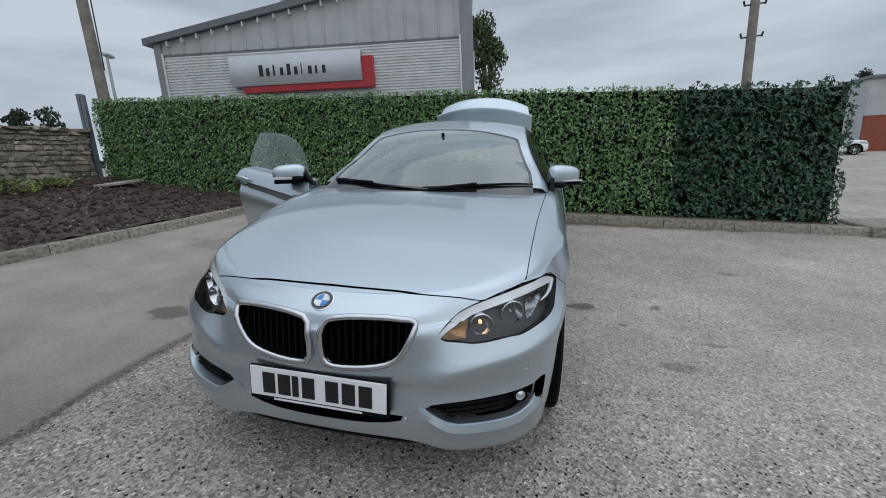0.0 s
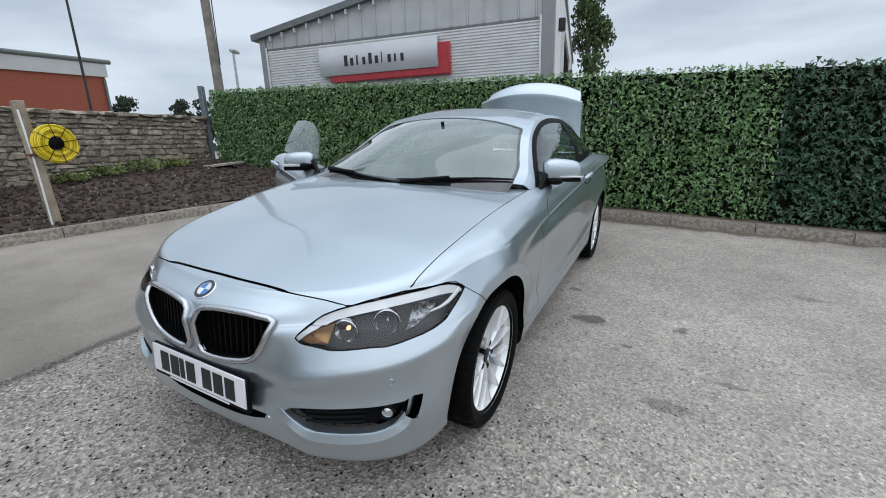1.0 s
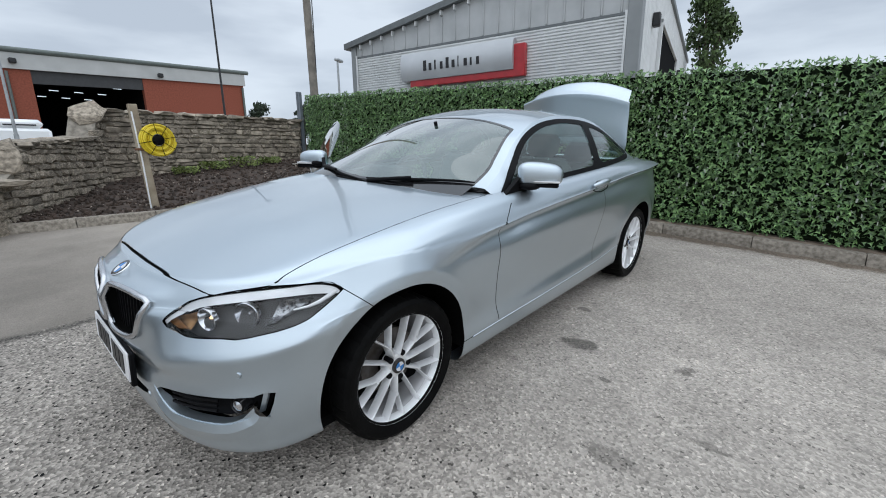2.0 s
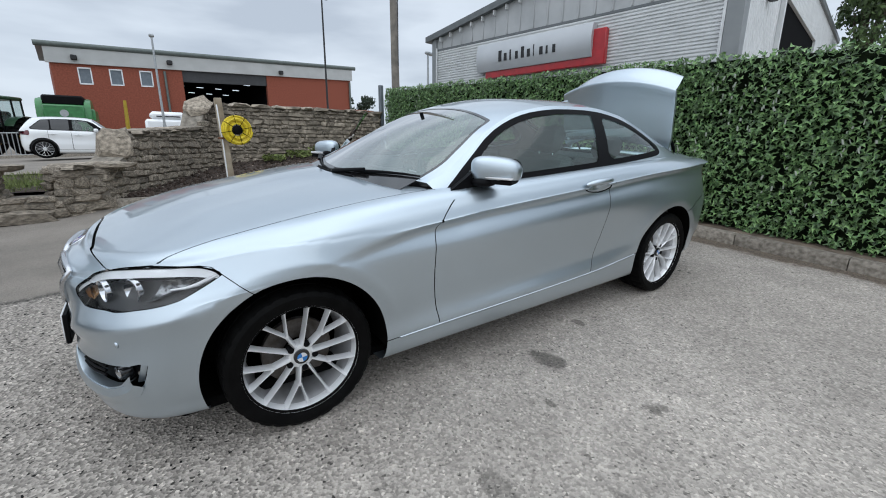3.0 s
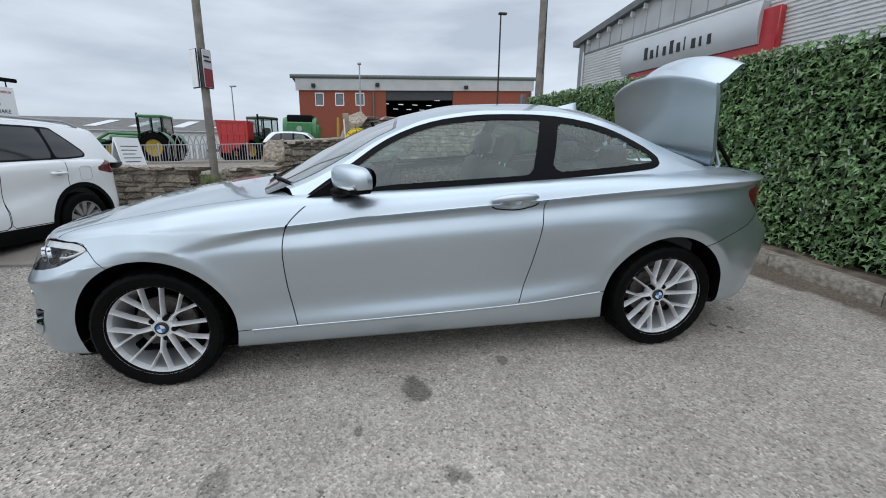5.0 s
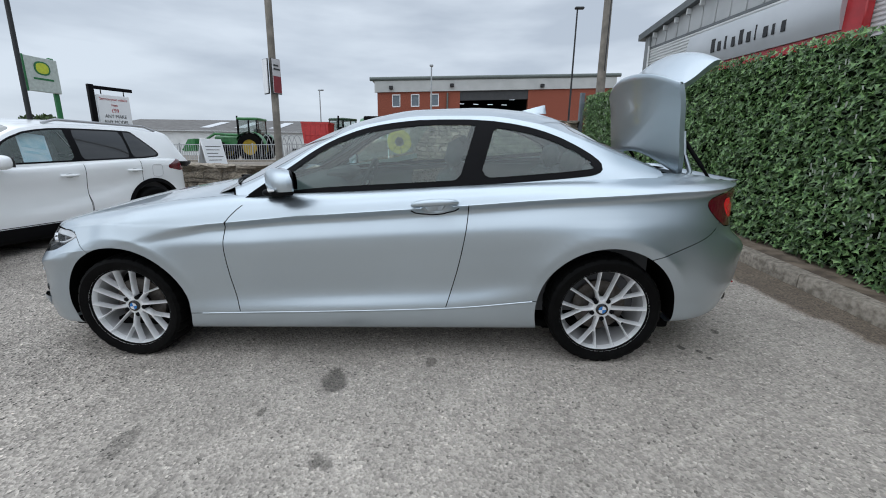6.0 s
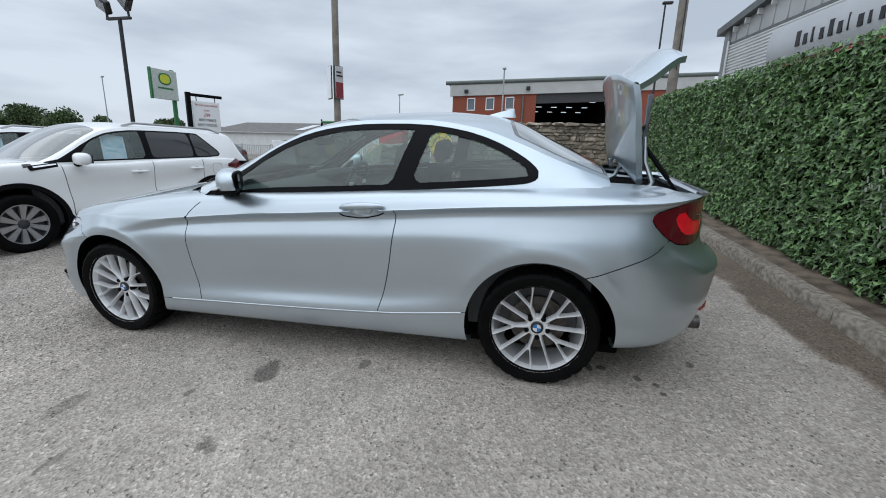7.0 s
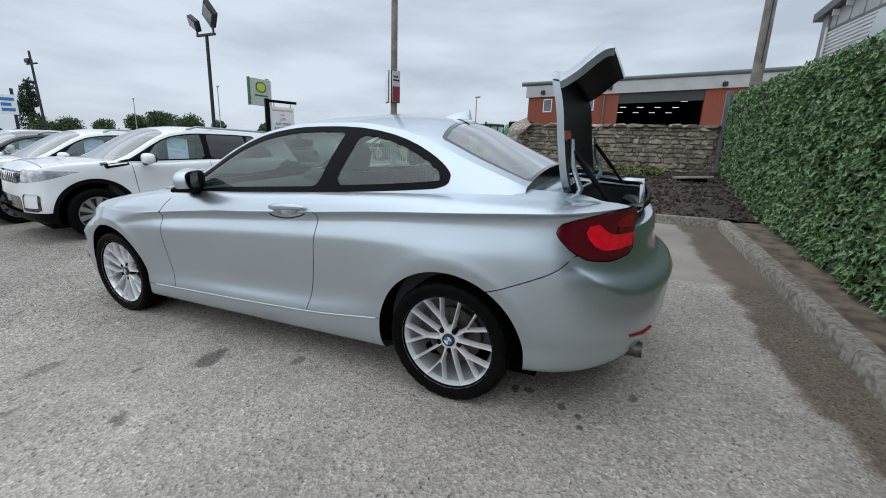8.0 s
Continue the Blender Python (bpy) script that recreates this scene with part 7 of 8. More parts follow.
        for yy in (d_y1 - 0.20, d_y2 - 0.12):
            zz = belt[0] - 0.10 + 0.03 * (yy > d_y1)
            hit, nn, _, _ = tree_b.ray_cast(Vector((s * 3, yy, zz)), Vector((-s, 0, 0)))
            part("door_handle", Shape().tube([hit + Vector((s * 0.004, -0.10, 0)), hit + Vector((s * 0.03, -0.07, 0)), hit + Vector((s * 0.03, 0.07, 0)), hit + Vector((s * 0.004, 0.10, 0))], 0.014, 8), paint, ob)
            # Flat grey disc paints the shade of a hollow behind the handle.
            part("handle_cup", Shape().add([tuple(hit + Vector((s * 0.002, 0.05 * math.cos(k * math.tau / 16), 0.028 * math.sin(k * math.tau / 16) - 0.004))) for k in range(16)], [tuple(range(16)) if s < 0 else tuple(reversed(range(16)))]), SHADE_JOINT_GREY, ob)
        if tall_face and s > 0:
            hit, nn, _, _ = tree_b.ray_cast(Vector((3, base + 0.08, belt[1] - 0.16)), Vector((-1, 0, 0)))
            part("fuel_flap", Shape().tube([hit + Vector((0.0, 0.085 * math.copysign(abs(math.cos(a)) ** 0.5, math.cos(a)), 0.085 * math.copysign(abs(math.sin(a)) ** 0.5, math.sin(a)))) for a in [k * math.tau / 28 for k in range(28)]], 0.003, 5, True), SHADE_JOINT_GREY, ob)
        for yy in (0.0, base):
            spin = 17 if yy else 50
            wh = part("wheel", SUV_WHEEL[0] if tall_face else WHEEL["tyre"][0], RUBBER, ob, m=pose(s * (hw - 0.115), yy, tyre, spin if tall_face else 0, 0, 0 if s > 0 else 180) @ (Matrix.Identity(4) if tall_face else Matrix.Diagonal((1, tyre / 0.3155, tyre / 0.3155, 1))))
            if tall_face:
                for me in SUV_WHEEL[1:]:
                    part(me.name.split(".")[0], me, None, wh)
            else:
                for k in ("rim", "spokes"):
                    part(k, WHEEL[k][0], None, wh)
            lin = Shape().grid([[(s * xx, yy + (rad + 0.01) * math.cos(a), tyre + (rad + 0.01) * math.sin(a)) for a in [-0.35 + (math.pi + 0.7) * k / 16 for k in range(17)]] for xx in (hw * 0.975, hw * 0.45)])
            part("arch_liner", lin, DARK, ob)
            part("arch_back", Shape().box(s * hw * 0.44, s * hw * 0.46, yy - rad, yy + rad, 0.12, tyre + rad, 0), DARK, ob)
    part("under_tray", Shape().box(-hw * 0.85, hw * 0.85, nose + 0.2, tail - 0.2, 0.17, 0.24, 0.02), DARK, ob)
    if sheet:
        yy, zz = d_y1 - 0.40, belt[0] + 0.19
        sh = part("price_sheet", Shape().box(-0.002, 0.002, -0.14, 0.14, -0.20, 0.20, 0), PAPER, ob, "printed price sheet hung inside the window", m=pose(hw * 0.79, yy, zz, -9, -24, 0))
        part("sheet_picture", Shape().box(0.002, 0.004, -0.12, 0.12, 0.02, 0.17, 0), SHEET_BLUE, sh)
        part("text_bar", Shape().box(0.002, 0.004, -0.11, 0.10, -0.05, -0.02, 0), SHEET_BLUE, sh)
    part("number_plate", Shape().box(-0.26, 0.26, tail - 0.03, tail + 0.006, belt[1] - 0.30, belt[1] - 0.19, 0.004), PLATE_YELLOW, ob)
    return ob


PLATE_YELLOW = material("plate_yellow", (0.6, 0.45, 0.03), 0.4)
# Grey for the painted shade behind handles and the fuel flap's joint.
SHADE_JOINT_GREY = material("handle_shade_paint", (0.55, 0.56, 0.57), 0.5)


def suv(x, y, turn, label, roof_mat=None):
    return parked_car("white_suv", stand(x, y, turn), label, -0.68, 3.22, 2.42, 1.775, 1.545, (0.985, 1.06), (0.89, 1.00), (0.18, 1.00), (2.95, 3.19), CAR_WHITE, clad=0.355, tyre=0.334, group="white cars on the forecourt", sheet=True, roof_mat=roof_mat, tall_face=True, win_end=0.56)


suv(-0.64, -3.83, 80, "white compact sport utility car with black cladding, parked on the forecourt")
suv(-0.70, -6.21, 81, "white sport utility car with a price sheet, parked in the row")
suv(-0.72, -8.6, 82, "white sport utility car further along the parked row", BLACK_GLOSS)
parked_car("white_saloon", stand(-1.6, -11.9, 90, 0.12), "white car at the far end of the parked row", -0.8, 3.6, 2.65, 1.8, 1.5, (0.95, 1.0), (0.80, 0.98), (0.5, 1.25), (2.9, 3.5), CAR_WHITE, sheet=False)
parked_car("grey_saloon", stand(-6.6, -9.3, 60), "dark grey saloon with red tail lamps behind the parked row", -0.8, 3.6, 2.65, 1.8, 1.4, (0.92, 0.97), (0.78, 0.95), (0.5, 1.25), (2.7, 3.4), CAR_GREY)
parked_car("white_hatchback", stand(-16.3, -0.88, 180) @ Matrix.Diagonal((0.88, 0.90, 0.88, 1)), "white hatchback on the road beyond the wall", -0.75, 3.1, 2.45, 1.7, 1.48, (0.92, 0.98), (0.80, 0.95), (0.50, 1.1), (2.65, 3.05), CAR_WHITE, group="", dark_rear=True)

# ---- road side: railing, verge, machines ----
fence = thing("metal_railing", pose(0, 0, 0), "galvanised vertical-bar railing along the road", "fence")
FX, FY0, FY1 = -20.2, -18.0, 0.6
bar = Shape().cyl((0, 0, 0.08), (0, 0, 0.92), 0.016, seg=6)
bar_mesh = mesh_of("bar", bar, STEEL)
post_mesh = mesh_of("post", Shape().box(-0.03, 0.03, -0.03, 0.03, -0.05, 1.0, 0.004), STEEL)
n_bars = int((FY1 - FY0) / 0.13)
for k in range(n_bars):
    y = FY0 + k * 0.13
    part("post" if k % 16 == 0 else "bar", post_mesh if k % 16 == 0 else bar_mesh, None, fence, m=stand(FX, y))
for dz in (0.10, 0.92):
    part("rail", Shape().tube([lay(FX, y, dz) for y in np.linspace(FY0, FY1, 12)], 0.022, 6), STEEL, fence)

verge = tagged(part("grass_verge", Shape().grid([[tuple(lay(x, y, 0.03 + 0.24 * max(0, min(1, (x + 7.5) / 2.2)) + 0.03 * noise.noise((x * 2, y * 2, 1)))) for y in np.linspace(-6, -1.05 + 0.5 * (-4.75 - x), 30)] for x in np.linspace(-9.3, -4.84, 14)]), SOIL), "thin grass verge behind the wall", "grass", kind="structure")
tuft = Shape()
rng = np.random.default_rng(5)
for _ in range(9000):
    y = rng.uniform(-5.8, 0.2)
    x = rng.uniform(-9.2, -4.88)
    if y > -1.08 + 0.5 * (-4.75 - x):
        continue
    b = lay(x, y, 0.03 + 0.24 * max(0, min(1, (x + 7.5) / 2.2)))
    h, a = rng.uniform(0.05, 0.14), rng.uniform(0, math.tau)
    d = Vector((math.cos(a), math.sin(a), 0))
    tuft.add([b - d * 0.006, b + d * 0.006, b + Vector((rng.normal(0, 0.04), rng.normal(0, 0.04), h))], [(0, 1, 2)])
tagged(part("grass_blades", tuft, GRASS, verge, smooth=0), kind="stuff")
road_kerb = tagged(part("road_kerb", Shape().grid([[tuple(lay(-9.3 - o, y, z)) for y in np.linspace(-20, 10, 30)] for o, z in ((-0.15, 0.05), (0, 0.08), (0.02, 0.0))]), CONCRETE), "concrete kerb at the road's edge", "kerb", kind="structure")
far_kerb = tagged(part("road_kerb", Shape().grid([[tuple(lay(-19.6 - o, y, z)) for y in np.linspace(-20, 10, 30)] for o, z in ((0, 0.0), (0.02, 0.10), (0.9, 0.11))]), CONCRETE), "pavement edge below the railing", "kerb", kind="structure")

GREEN = material("machine_green", (0.03, 0.20, 0.05), 0.4, second=(0.02, 0.14, 0.035), coat=0.4)
RED_PAINT = material("machine_red", (0.50, 0.02, 0.02), 0.45, second=(0.4, 0.015, 0.015), coat=0.3)
YELLOW = material("machine_yellow", (0.42, 0.29, 0.02), 0.45)


def round_wheel(name, parent, m, r, w, rim=0.55):
    t = part(name, Shape().lathe([(r * 0.55, -w / 2), (r * 0.92, -w / 2), (r, -w * 0.3), (r, w * 0.3), (r * 0.92, w / 2), (r * 0.55, w / 2)], 28, True), RUBBER, parent, m=m)
    part("rim", Shape().lathe([(0, w * 0.2), (r * rim * 0.5, w * 0.3), (r * rim, w * 0.42), (r * rim, -w * 0.42)], 24), YELLOW, t)
    for k in range(18):
        a = k * math.tau / 18
        part("lug", Shape().box(-w * 0.45, w * 0.45, -0.03, 0.03, r * 0.97, r * 1.04, 0.0), RUBBER, t, m=pose(0, 0, 0, math.degrees(a), 0, 12))


def tractor(m, label, loader=True, paint=GREEN):
    """A tractor facing -y with a front loader."""
    t = thing("tractor", m, label, "tractor", "farm machines in the yard")
    part("engine_hood", Shape().box(-0.32, 0.32, -1.4, 0.3, 0.85, 1.45, 0.10), paint, t)
    cab = part("cab_frame", Shape().box(-0.65, 0.65, 0.25, 1.5, 2.35, 2.5, 0.05), paint, t)
    for x in (-0.62, 0.62):
        for y in (0.32, 0.95, 1.42):
            part("pillar", Shape().cyl((x, y, 1.0), (x * 0.95, y, 2.38), 0.035), BLACK, cab)
    g = part("cab_glass", Shape().box(-0.6, 0.6, 0.3, 1.44, 1.25, 2.36, 0.0), CAR_GLASS, cab)
    part("cab_seat", Shape().box(-0.25, 0.25, 1.0, 1.3, 1.1, 1.9, 0.08), BLACK, cab)
    part("chassis", Shape().box(-0.3, 0.3, -1.4, 1.5, 0.55, 0.95, 0.05), DARK_STEEL, t)
    for s in (-1, 1):
        part("mudguard", Shape().grid([[(s * xx, 1.1 + 0.9 * math.cos(a), 0.8 + 0.9 * math.sin(a)) for a in [0.2 + 2.4 * k / 10 for k in range(11)]] for xx in (0.55, 1.0)]), paint, t)
        round_wheel("rear_wheel", t, pose(s * 0.80, 1.1, 0.80, 0, 0, 0 if s > 0 else 180), 0.80, 0.46)
        round_wheel("front_wheel", t, pose(s * 0.75, -1.0, 0.58, 0, 0, 0 if s > 0 else 180), 0.58, 0.36)
        if loader:
            part("loader_arm", Shape().tube([(s * 0.5, 0.2, 1.5), (s * 0.5, -1.2, 1.55), (s * 0.5, -2.3, 0.9)], 0.08, 6), paint, t)
    if loader:
        part("loader_bucket", Shape().prism([(-2.2, 0.55), (-2.2, 1.25), (-2.6, 1.2), (-3.0, 0.6), (-2.9, 0.5)], -0.95, 0.95), paint, t)
    part("exhaust_stack", Shape().cyl((0.36, 0.15, 1.4), (0.36, 0.15, 2.6), 0.05), BLACK, t)
    return t


tractor(stand(-22.5, -11.6, 0), "green tractor with a front loader standing in the yard")
tractor(stand(-23.0, -6.0, 60), "dark green tractor beyond the railing", loader=False, paint=material("machine_dark_green", (0.012, 0.055, 0.02), 0.4, coat=0.4))
trailer = thing("red_trailer", stand(-21.9, -6.5, 0) @ Matrix.Diagonal((0.62, 0.74, 1.06, 1)), "red forage wagon with sloping sides beyond the railing", "trailer", "farm machines in the yard")
part("body", Shape().prism([(-0.88, 0.45), (0.92, 0.45), (1.0, 1.3), (1.02, 1.95), (-1.06, 1.95), (-1.10, 1.82), (-1.0, 1.3)], -0.9, 0.9), RED_PAINT, trailer, smooth=0)
part("front_panel", Shape().box(0.90, 0.93, -0.86, 0.86, 1.32, 1.78, 0.01), RED_PAINT, trailer)
part("hood", Shape().prism([(-1.12, 1.93), (1.05, 1.93), (1.05, 2.02), (-1.12, 2.04)], -0.95, 0.95), RED_PAINT, trailer, smooth=0)
for k in range(5):
    part("side_rib", Shape().box(0.9, 0.95, -0.85 + k * 0.40, -0.79 + k * 0.40, 0.6, 1.9, 0.0), RED_PAINT, trailer)
part("drawbar", Shape().box(-0.06, 0.06, -2.2, -0.9, 0.5, 0.62, 0.01), DARK_STEEL, trailer)
for s in (-1, 1):
    round_wheel("wheel", trailer, pose(s * 0.80, 0.1, 0.36, 0, 0, 0 if s > 0 else 180), 0.36, 0.26, 0.2)
baler = thing("green_baler", stand(-22.3, -3.1, 90) @ Matrix.Diagonal((1.1, 1.1, 1.1, 1)), "green round baler with a dark top", "farm machine", "farm machines in the yard")
part("chamber", Shape().prism([(0.8 * math.cos(a), 1.35 + 0.8 * math.sin(a)) for a in [k * math.tau / 20 for k in range(20)]], -0.75, 0.75), GREEN, baler)
part("top_cover", Shape().box(-0.62, 0.62, -0.60, 0.45, 1.85, 2.22, 0.06), BLACK, baler, "black top cover")
part("front_panel", Shape().box(-0.60, 0.60, -0.86, -0.70, 1.25, 1.85, 0.04), GREEN, baler)
part("emblem", Shape().cyl((0, -0.88, 1.55), (0, -0.86, 1.55), 0.13, seg=20), STEEL, baler)
for x in (-0.70, 0.70):
    part("side_shield", Shape().prism(round_outline([(-0.85, 0.9), (-0.75, 1.9), (-0.3, 2.15), (0.5, 2.0), (0.8, 1.2), (0.4, 0.7)], 2), x - 0.10, x + 0.10), GREEN, baler)
part("net_box", Shape().box(0.6, 0.9, -0.7, 0.7, 1.1, 1.75, 0.05), GREEN, baler)
for s in (-1, 1):
    round_wheel("wheel", baler, pose(s * 0.9, 0.0, 0.5, 0, 0, 0 if s > 0 else 180), 0.5, 0.32)
post_y = thing("yellow_marker", stand(-21.0, -1.05), "tall yellow implement arm standing upright", "farm machine")
part("arm", Shape().tube([(0, 0, 0), (0, 0.02, 1.2), (0.03, 0.05, 2.25)], [0.10, 0.08, 0.06], 8), YELLOW, post_y)
part("foot", Shape().box(-0.3, 0.3, -0.3, 0.3, 0, 0.3, 0.03), GREEN, post_y)
van = thing("white_van", stand(-21.2, 0.45, 0), "white van roof seen over the wall", "van")
part("body", Shape().box(-0.8, 0.8, -0.85, 0.9, 0.25, 1.45, 0.10), CAR_WHITE, van)
part("roof", Shape().box(-0.7, 0.7, -0.65, 0.7, 1.45, 1.78, 0.12), CAR_WHITE, van)
part("text_bar", Shape().box(0.70, 0.71, -0.4, 0.5, 1.55, 1.60, 0.0), INK, van)
for s in (-1, 1):
    for y in (-0.45, 0.5):
        round_wheel("wheel", van, pose(s * 0.72, y, 0.3, 0, 0, 0 if s > 0 else 180), 0.3, 0.2)
rack = thing("hoop_rack", stand(-21.2, -8.4), "row of galvanised cattle feed hoops", "farm rack")
for k in range(7):
    part("hoop", Shape().tube([(0, -0.95 + k * 0.3 + 0.35 * math.cos(a), 0.2 + 1.25 * math.sin(a)) for a in [math.pi * j / 12 for j in range(13)]], 0.022, 6), STEEL, rack)

# long shed
SHED_ROOF = material("shed_roof", (0.17, 0.165, 0.16), 0.85, second=(0.12, 0.115, 0.11), scale=2)
shed = thing("long_shed", pose(-36, -13, 0), "long low farm shed with a grey roof and pale roof lights", "building")
part("wall", Shape().box(-0.2, 0.2, -20, 2, 0, 2.6, 0), CLAD, shed)
part("roof", Shape().add([(0.5, -20.3, 2.5), (0.5, 2.3, 2.5), (-7, 2.3, 3.97), (-7, -20.3, 3.97)], [(0, 1, 2, 3)]), SHED_ROOF, shed)
part("gable", Shape().add([(0.2, 2, 0), (0.2, 2, 2.6), (-7, 2, 3.9), (-14, 2, 2.6), (-14, 2, 0)], [(0, 1, 2, 3, 4)]), CLAD, shed)
for k in range(4):
    y = -10.4 + k * 3.4
    part("roof_light", Shape().add([(-1.6, y, 2.95), (-1.6, y + 1.0, 2.95), (-5.4, y + 1.0, 3.69), (-5.4, y, 3.69)], [(0, 1, 2, 3)]), WHITE, shed)
far_shed = thing("far_shed", pose(-60, 6, 0), "distant low grey building", "building")
part("wall", Shape().box(-2, 0, -60, -26, 0, 3.0, 0), CLAD_PLAIN, far_shed)
part("roof", Shape().box(-3, 0.5, -60.5, -25.5, 3.0, 4.2, 0.3), SHED_ROOF, far_shed)

# ---- poles, lamps and signs ----
WOOD = material("weathered_wood", (0.27, 0.245, 0.21), 0.85, second=(0.17, 0.155, 0.135), scale=5, bump=0.3, bump_scale=40)


def pole(x, y, h, r0, r1, mat, label, name="utility_pole", lean=(0, 0)):
    p = thing(name, stand(x, y), label, "pole")
    part("shaft", Shape().cyl((0, 0, -0.2), (lean[0], lean[1], h), r0, r1, 14), mat, p)
    return p


PALE_BOARD = material("pale_board", (0.55, 0.54, 0.55), 0.4, second=(0.48, 0.46, 0.47), scale=6)
sign_pole = pole(-7.05, -2.50, 8.5, 0.085, 0.07, WOOD, "wooden pole with two small advertising boards")
for y0, turn, mat in ((-0.13, -42, WHITE), (0.12, 66, PALE_BOARD)):
    b = part("board", Shape().box(0.0, 0.02, -0.115, 0.115, 2.05, 2.78, 0.004), mat, sign_pole, "small advertising board", m=pose(0.11, y0, 0, 0, 0, turn))
    part("board_frame", Shape().box(-0.02, 0.0, -0.13, 0.13, 2.035, 2.795, 0.004), DARK_STEEL, b)
    if mat is PALE_BOARD:
        part("board_foot", Shape().box(0.02, 0.024, -0.11, 0.11, 2.06, 2.42, 0.0), material("board_maroon", (0.24, 0.02, 0.03), 0.5), b)
        for k in range(2):
            part("text_bar", Shape().box(0.024, 0.027, -0.09, 0.09 - 0.04 * k, 2.55 + 0.08 * k, 2.585 + 0.08 * k, 0.0), INK, b)
wood = pole(-8.10, 5.30, 9.0, 0.115, 0.075, WOOD, "tall wooden utility pole behind the hedge", lean=(-0.15, 0.0))
part("stay_wire", Shape().cyl((0.13, 0, 2.5), (0.25, 0, 9.0), 0.012), DARK_STEEL, wood)
far_wood = pole(6.2, 12.0, 7.5, 0.13, 0.10, WOOD, "wooden electricity pole with insulator arms")
for z in (3.9, 4.7, 5.4):
    part("insulator_arm", Shape().cyl((-0.25, 0, z), (0.25, 0, z + 0.03), 0.02).cyl((-0.24, 0, z), (-0.27, 0, z + 0.12), 0.025).cyl((0.24, 0, z), (0.27, 0, z + 0.12), 0.025), DARK_STEEL, far_wood)


def street_lamp(x, y, h, mat, label, head=0.35, turn=0):
    p = thing("street_lamp", stand(x, y, turn), label, "street lamp")
    part("column", Shape().cyl((0, 0, 0), (0, 0, 1.2), 0.075, 0.07, 10).cyl((0, 0, 1.2), (0, 0, h), 0.05, 0.035, 10), mat, p)
    part("lamp_head", Shape().box(-0.12, head, -0.09, 0.09, h - 0.02, h + 0.08, 0.03), mat, p)
    return p


street_lamp(-19.3, 0.27, 4.6, STEEL, "short galvanised street lamp outside the workshop", 0.12)
street_lamp(-18.2, 7.0, 6.7, DARK_STEEL, "tall slim dark street lamp by the workshop", 0.30, 90)
street_lamp(-12.0, 8.8, 3.6, STEEL, "grey street lamp beyond the hedge", 0.35, 120)
street_lamp(-26, -33.5, 6.0, STEEL, "distant grey street lamp", 0.5, 60)
street_lamp(-25, -45, 5.0, STEEL, "distant grey street lamp", 0.6, 60)
street_lamp(-30, -9.0, 5.0, STEEL, "grey street lamp in the farm yard", 0.4, 60)
flood = pole(-4.5, -5.94, 3.52, 0.045, 0.036, DARK_STEEL, "dark steel pole carrying two flood lights", "floodlight_pole", lean=(0.0, 0.02))
part("cross_arm", Shape().box(-0.03, 0.03, -0.30, 0.30, 3.50, 3.55, 0.006), DARK_STEEL, flood)
for y0, z0, s, tip in ((-0.28, 3.66, 0.17, -35), (0.26, 3.80, 0.25, 25)):
    part("bracket", Shape().cyl((0, y0, 3.53), (0.02, y0, z0 + 0.08), 0.022), DARK_STEEL, flood)
    hd = part("flood_light", Shape().box(-0.05, 0.07, -s, s, -s * 0.75, s * 0.75, 0.02), DARK_STEEL, flood, m=pose(0.05, y0, z0 + 0.12, tip, 25, -20))
    part("lens", Shape().box(0.07, 0.078, -s * 0.8, s * 0.8, -s * 0.55, s * 0.55, 0.0), STEEL, hd)
far_pole = pole(-9.0, -24.5, 5.2, 0.07, 0.05, DARK_STEEL, "distant dark pole with small floodlights", "floodlight_pole", lean=(0, -0.5))
part("cross_arm", Shape().cyl((0, -0.9, 4.6), (0, 0.1, 4.6), 0.04).box(-0.1, 0.1, -0.9, -0.5, 4.65, 4.85, 0.02), DARK_STEEL, far_pole)

price = thing("hanging_sign", pose(-7.2, -7.0, 0, 0, 0, 66), "white hanging price board on a black post with a bracket", "sign")
gz = ground_z(-7.2, -7.0)
part("post", Shape().box(-0.05, 0.05, -0.12, 0.0, gz, 2.58, 0.01), BLACK, price)
part("bracket", Shape().box(-0.03, 0.03, -0.12, 0.85, 2.48, 2.56, 0.01), BLACK, price)
board = part("board", Shape().box(-0.02, 0.02, 0.03, 0.76, 1.55, 2.37, 0.01), WHITE, price, "white board with red and black lettering")
for y in (0.15, 0.65):
    part("hook", Shape().cyl((0, y, 2.36), (0, y, 2.5), 0.012), BLACK, price)
INK_RED = material("red_ink", (0.45, 0.02, 0.03), 0.5)
for k, (text, size, mat) in enumerate((("Service your vehicle", 0.088, INK_RED), ("from", 0.085, INK_RED), ("\u00a399", 0.13, INK_RED), ("ANY MAKE", 0.115, INK), ("ANY MODEL", 0.115, INK))):
    lettering("lettering", text, size, mat, board, pose(0.024, 0.395, 2.27 - 0.135 * k, 90, 0, 90), 0.85, 0.001)
DG = material("sign_green", (0.02, 0.16, 0.05), 0.5)
PALE = material("sign_pale", (0.50, 0.56, 0.52), 0.5)
maker = thing("maker_sign", pose(-15.0, -15.95, 0, 0, 0, 84), "pale green roadside sign with a yellow emblem on a green post", "sign")
part("post", Shape().box(-0.1, 0.02, 0.42, 0.62, 0.3, 4.75, 0.02), DG, maker)
mb = part("panel", Shape().box(0.0, 0.12, -0.66, 0.66, 3.30, 4.68, 0.02), PALE, maker)
part("panel_edge", Shape().box(-0.02, 0.13, -0.74, -0.66, 3.28, 4.70, 0.01), DG, mb)
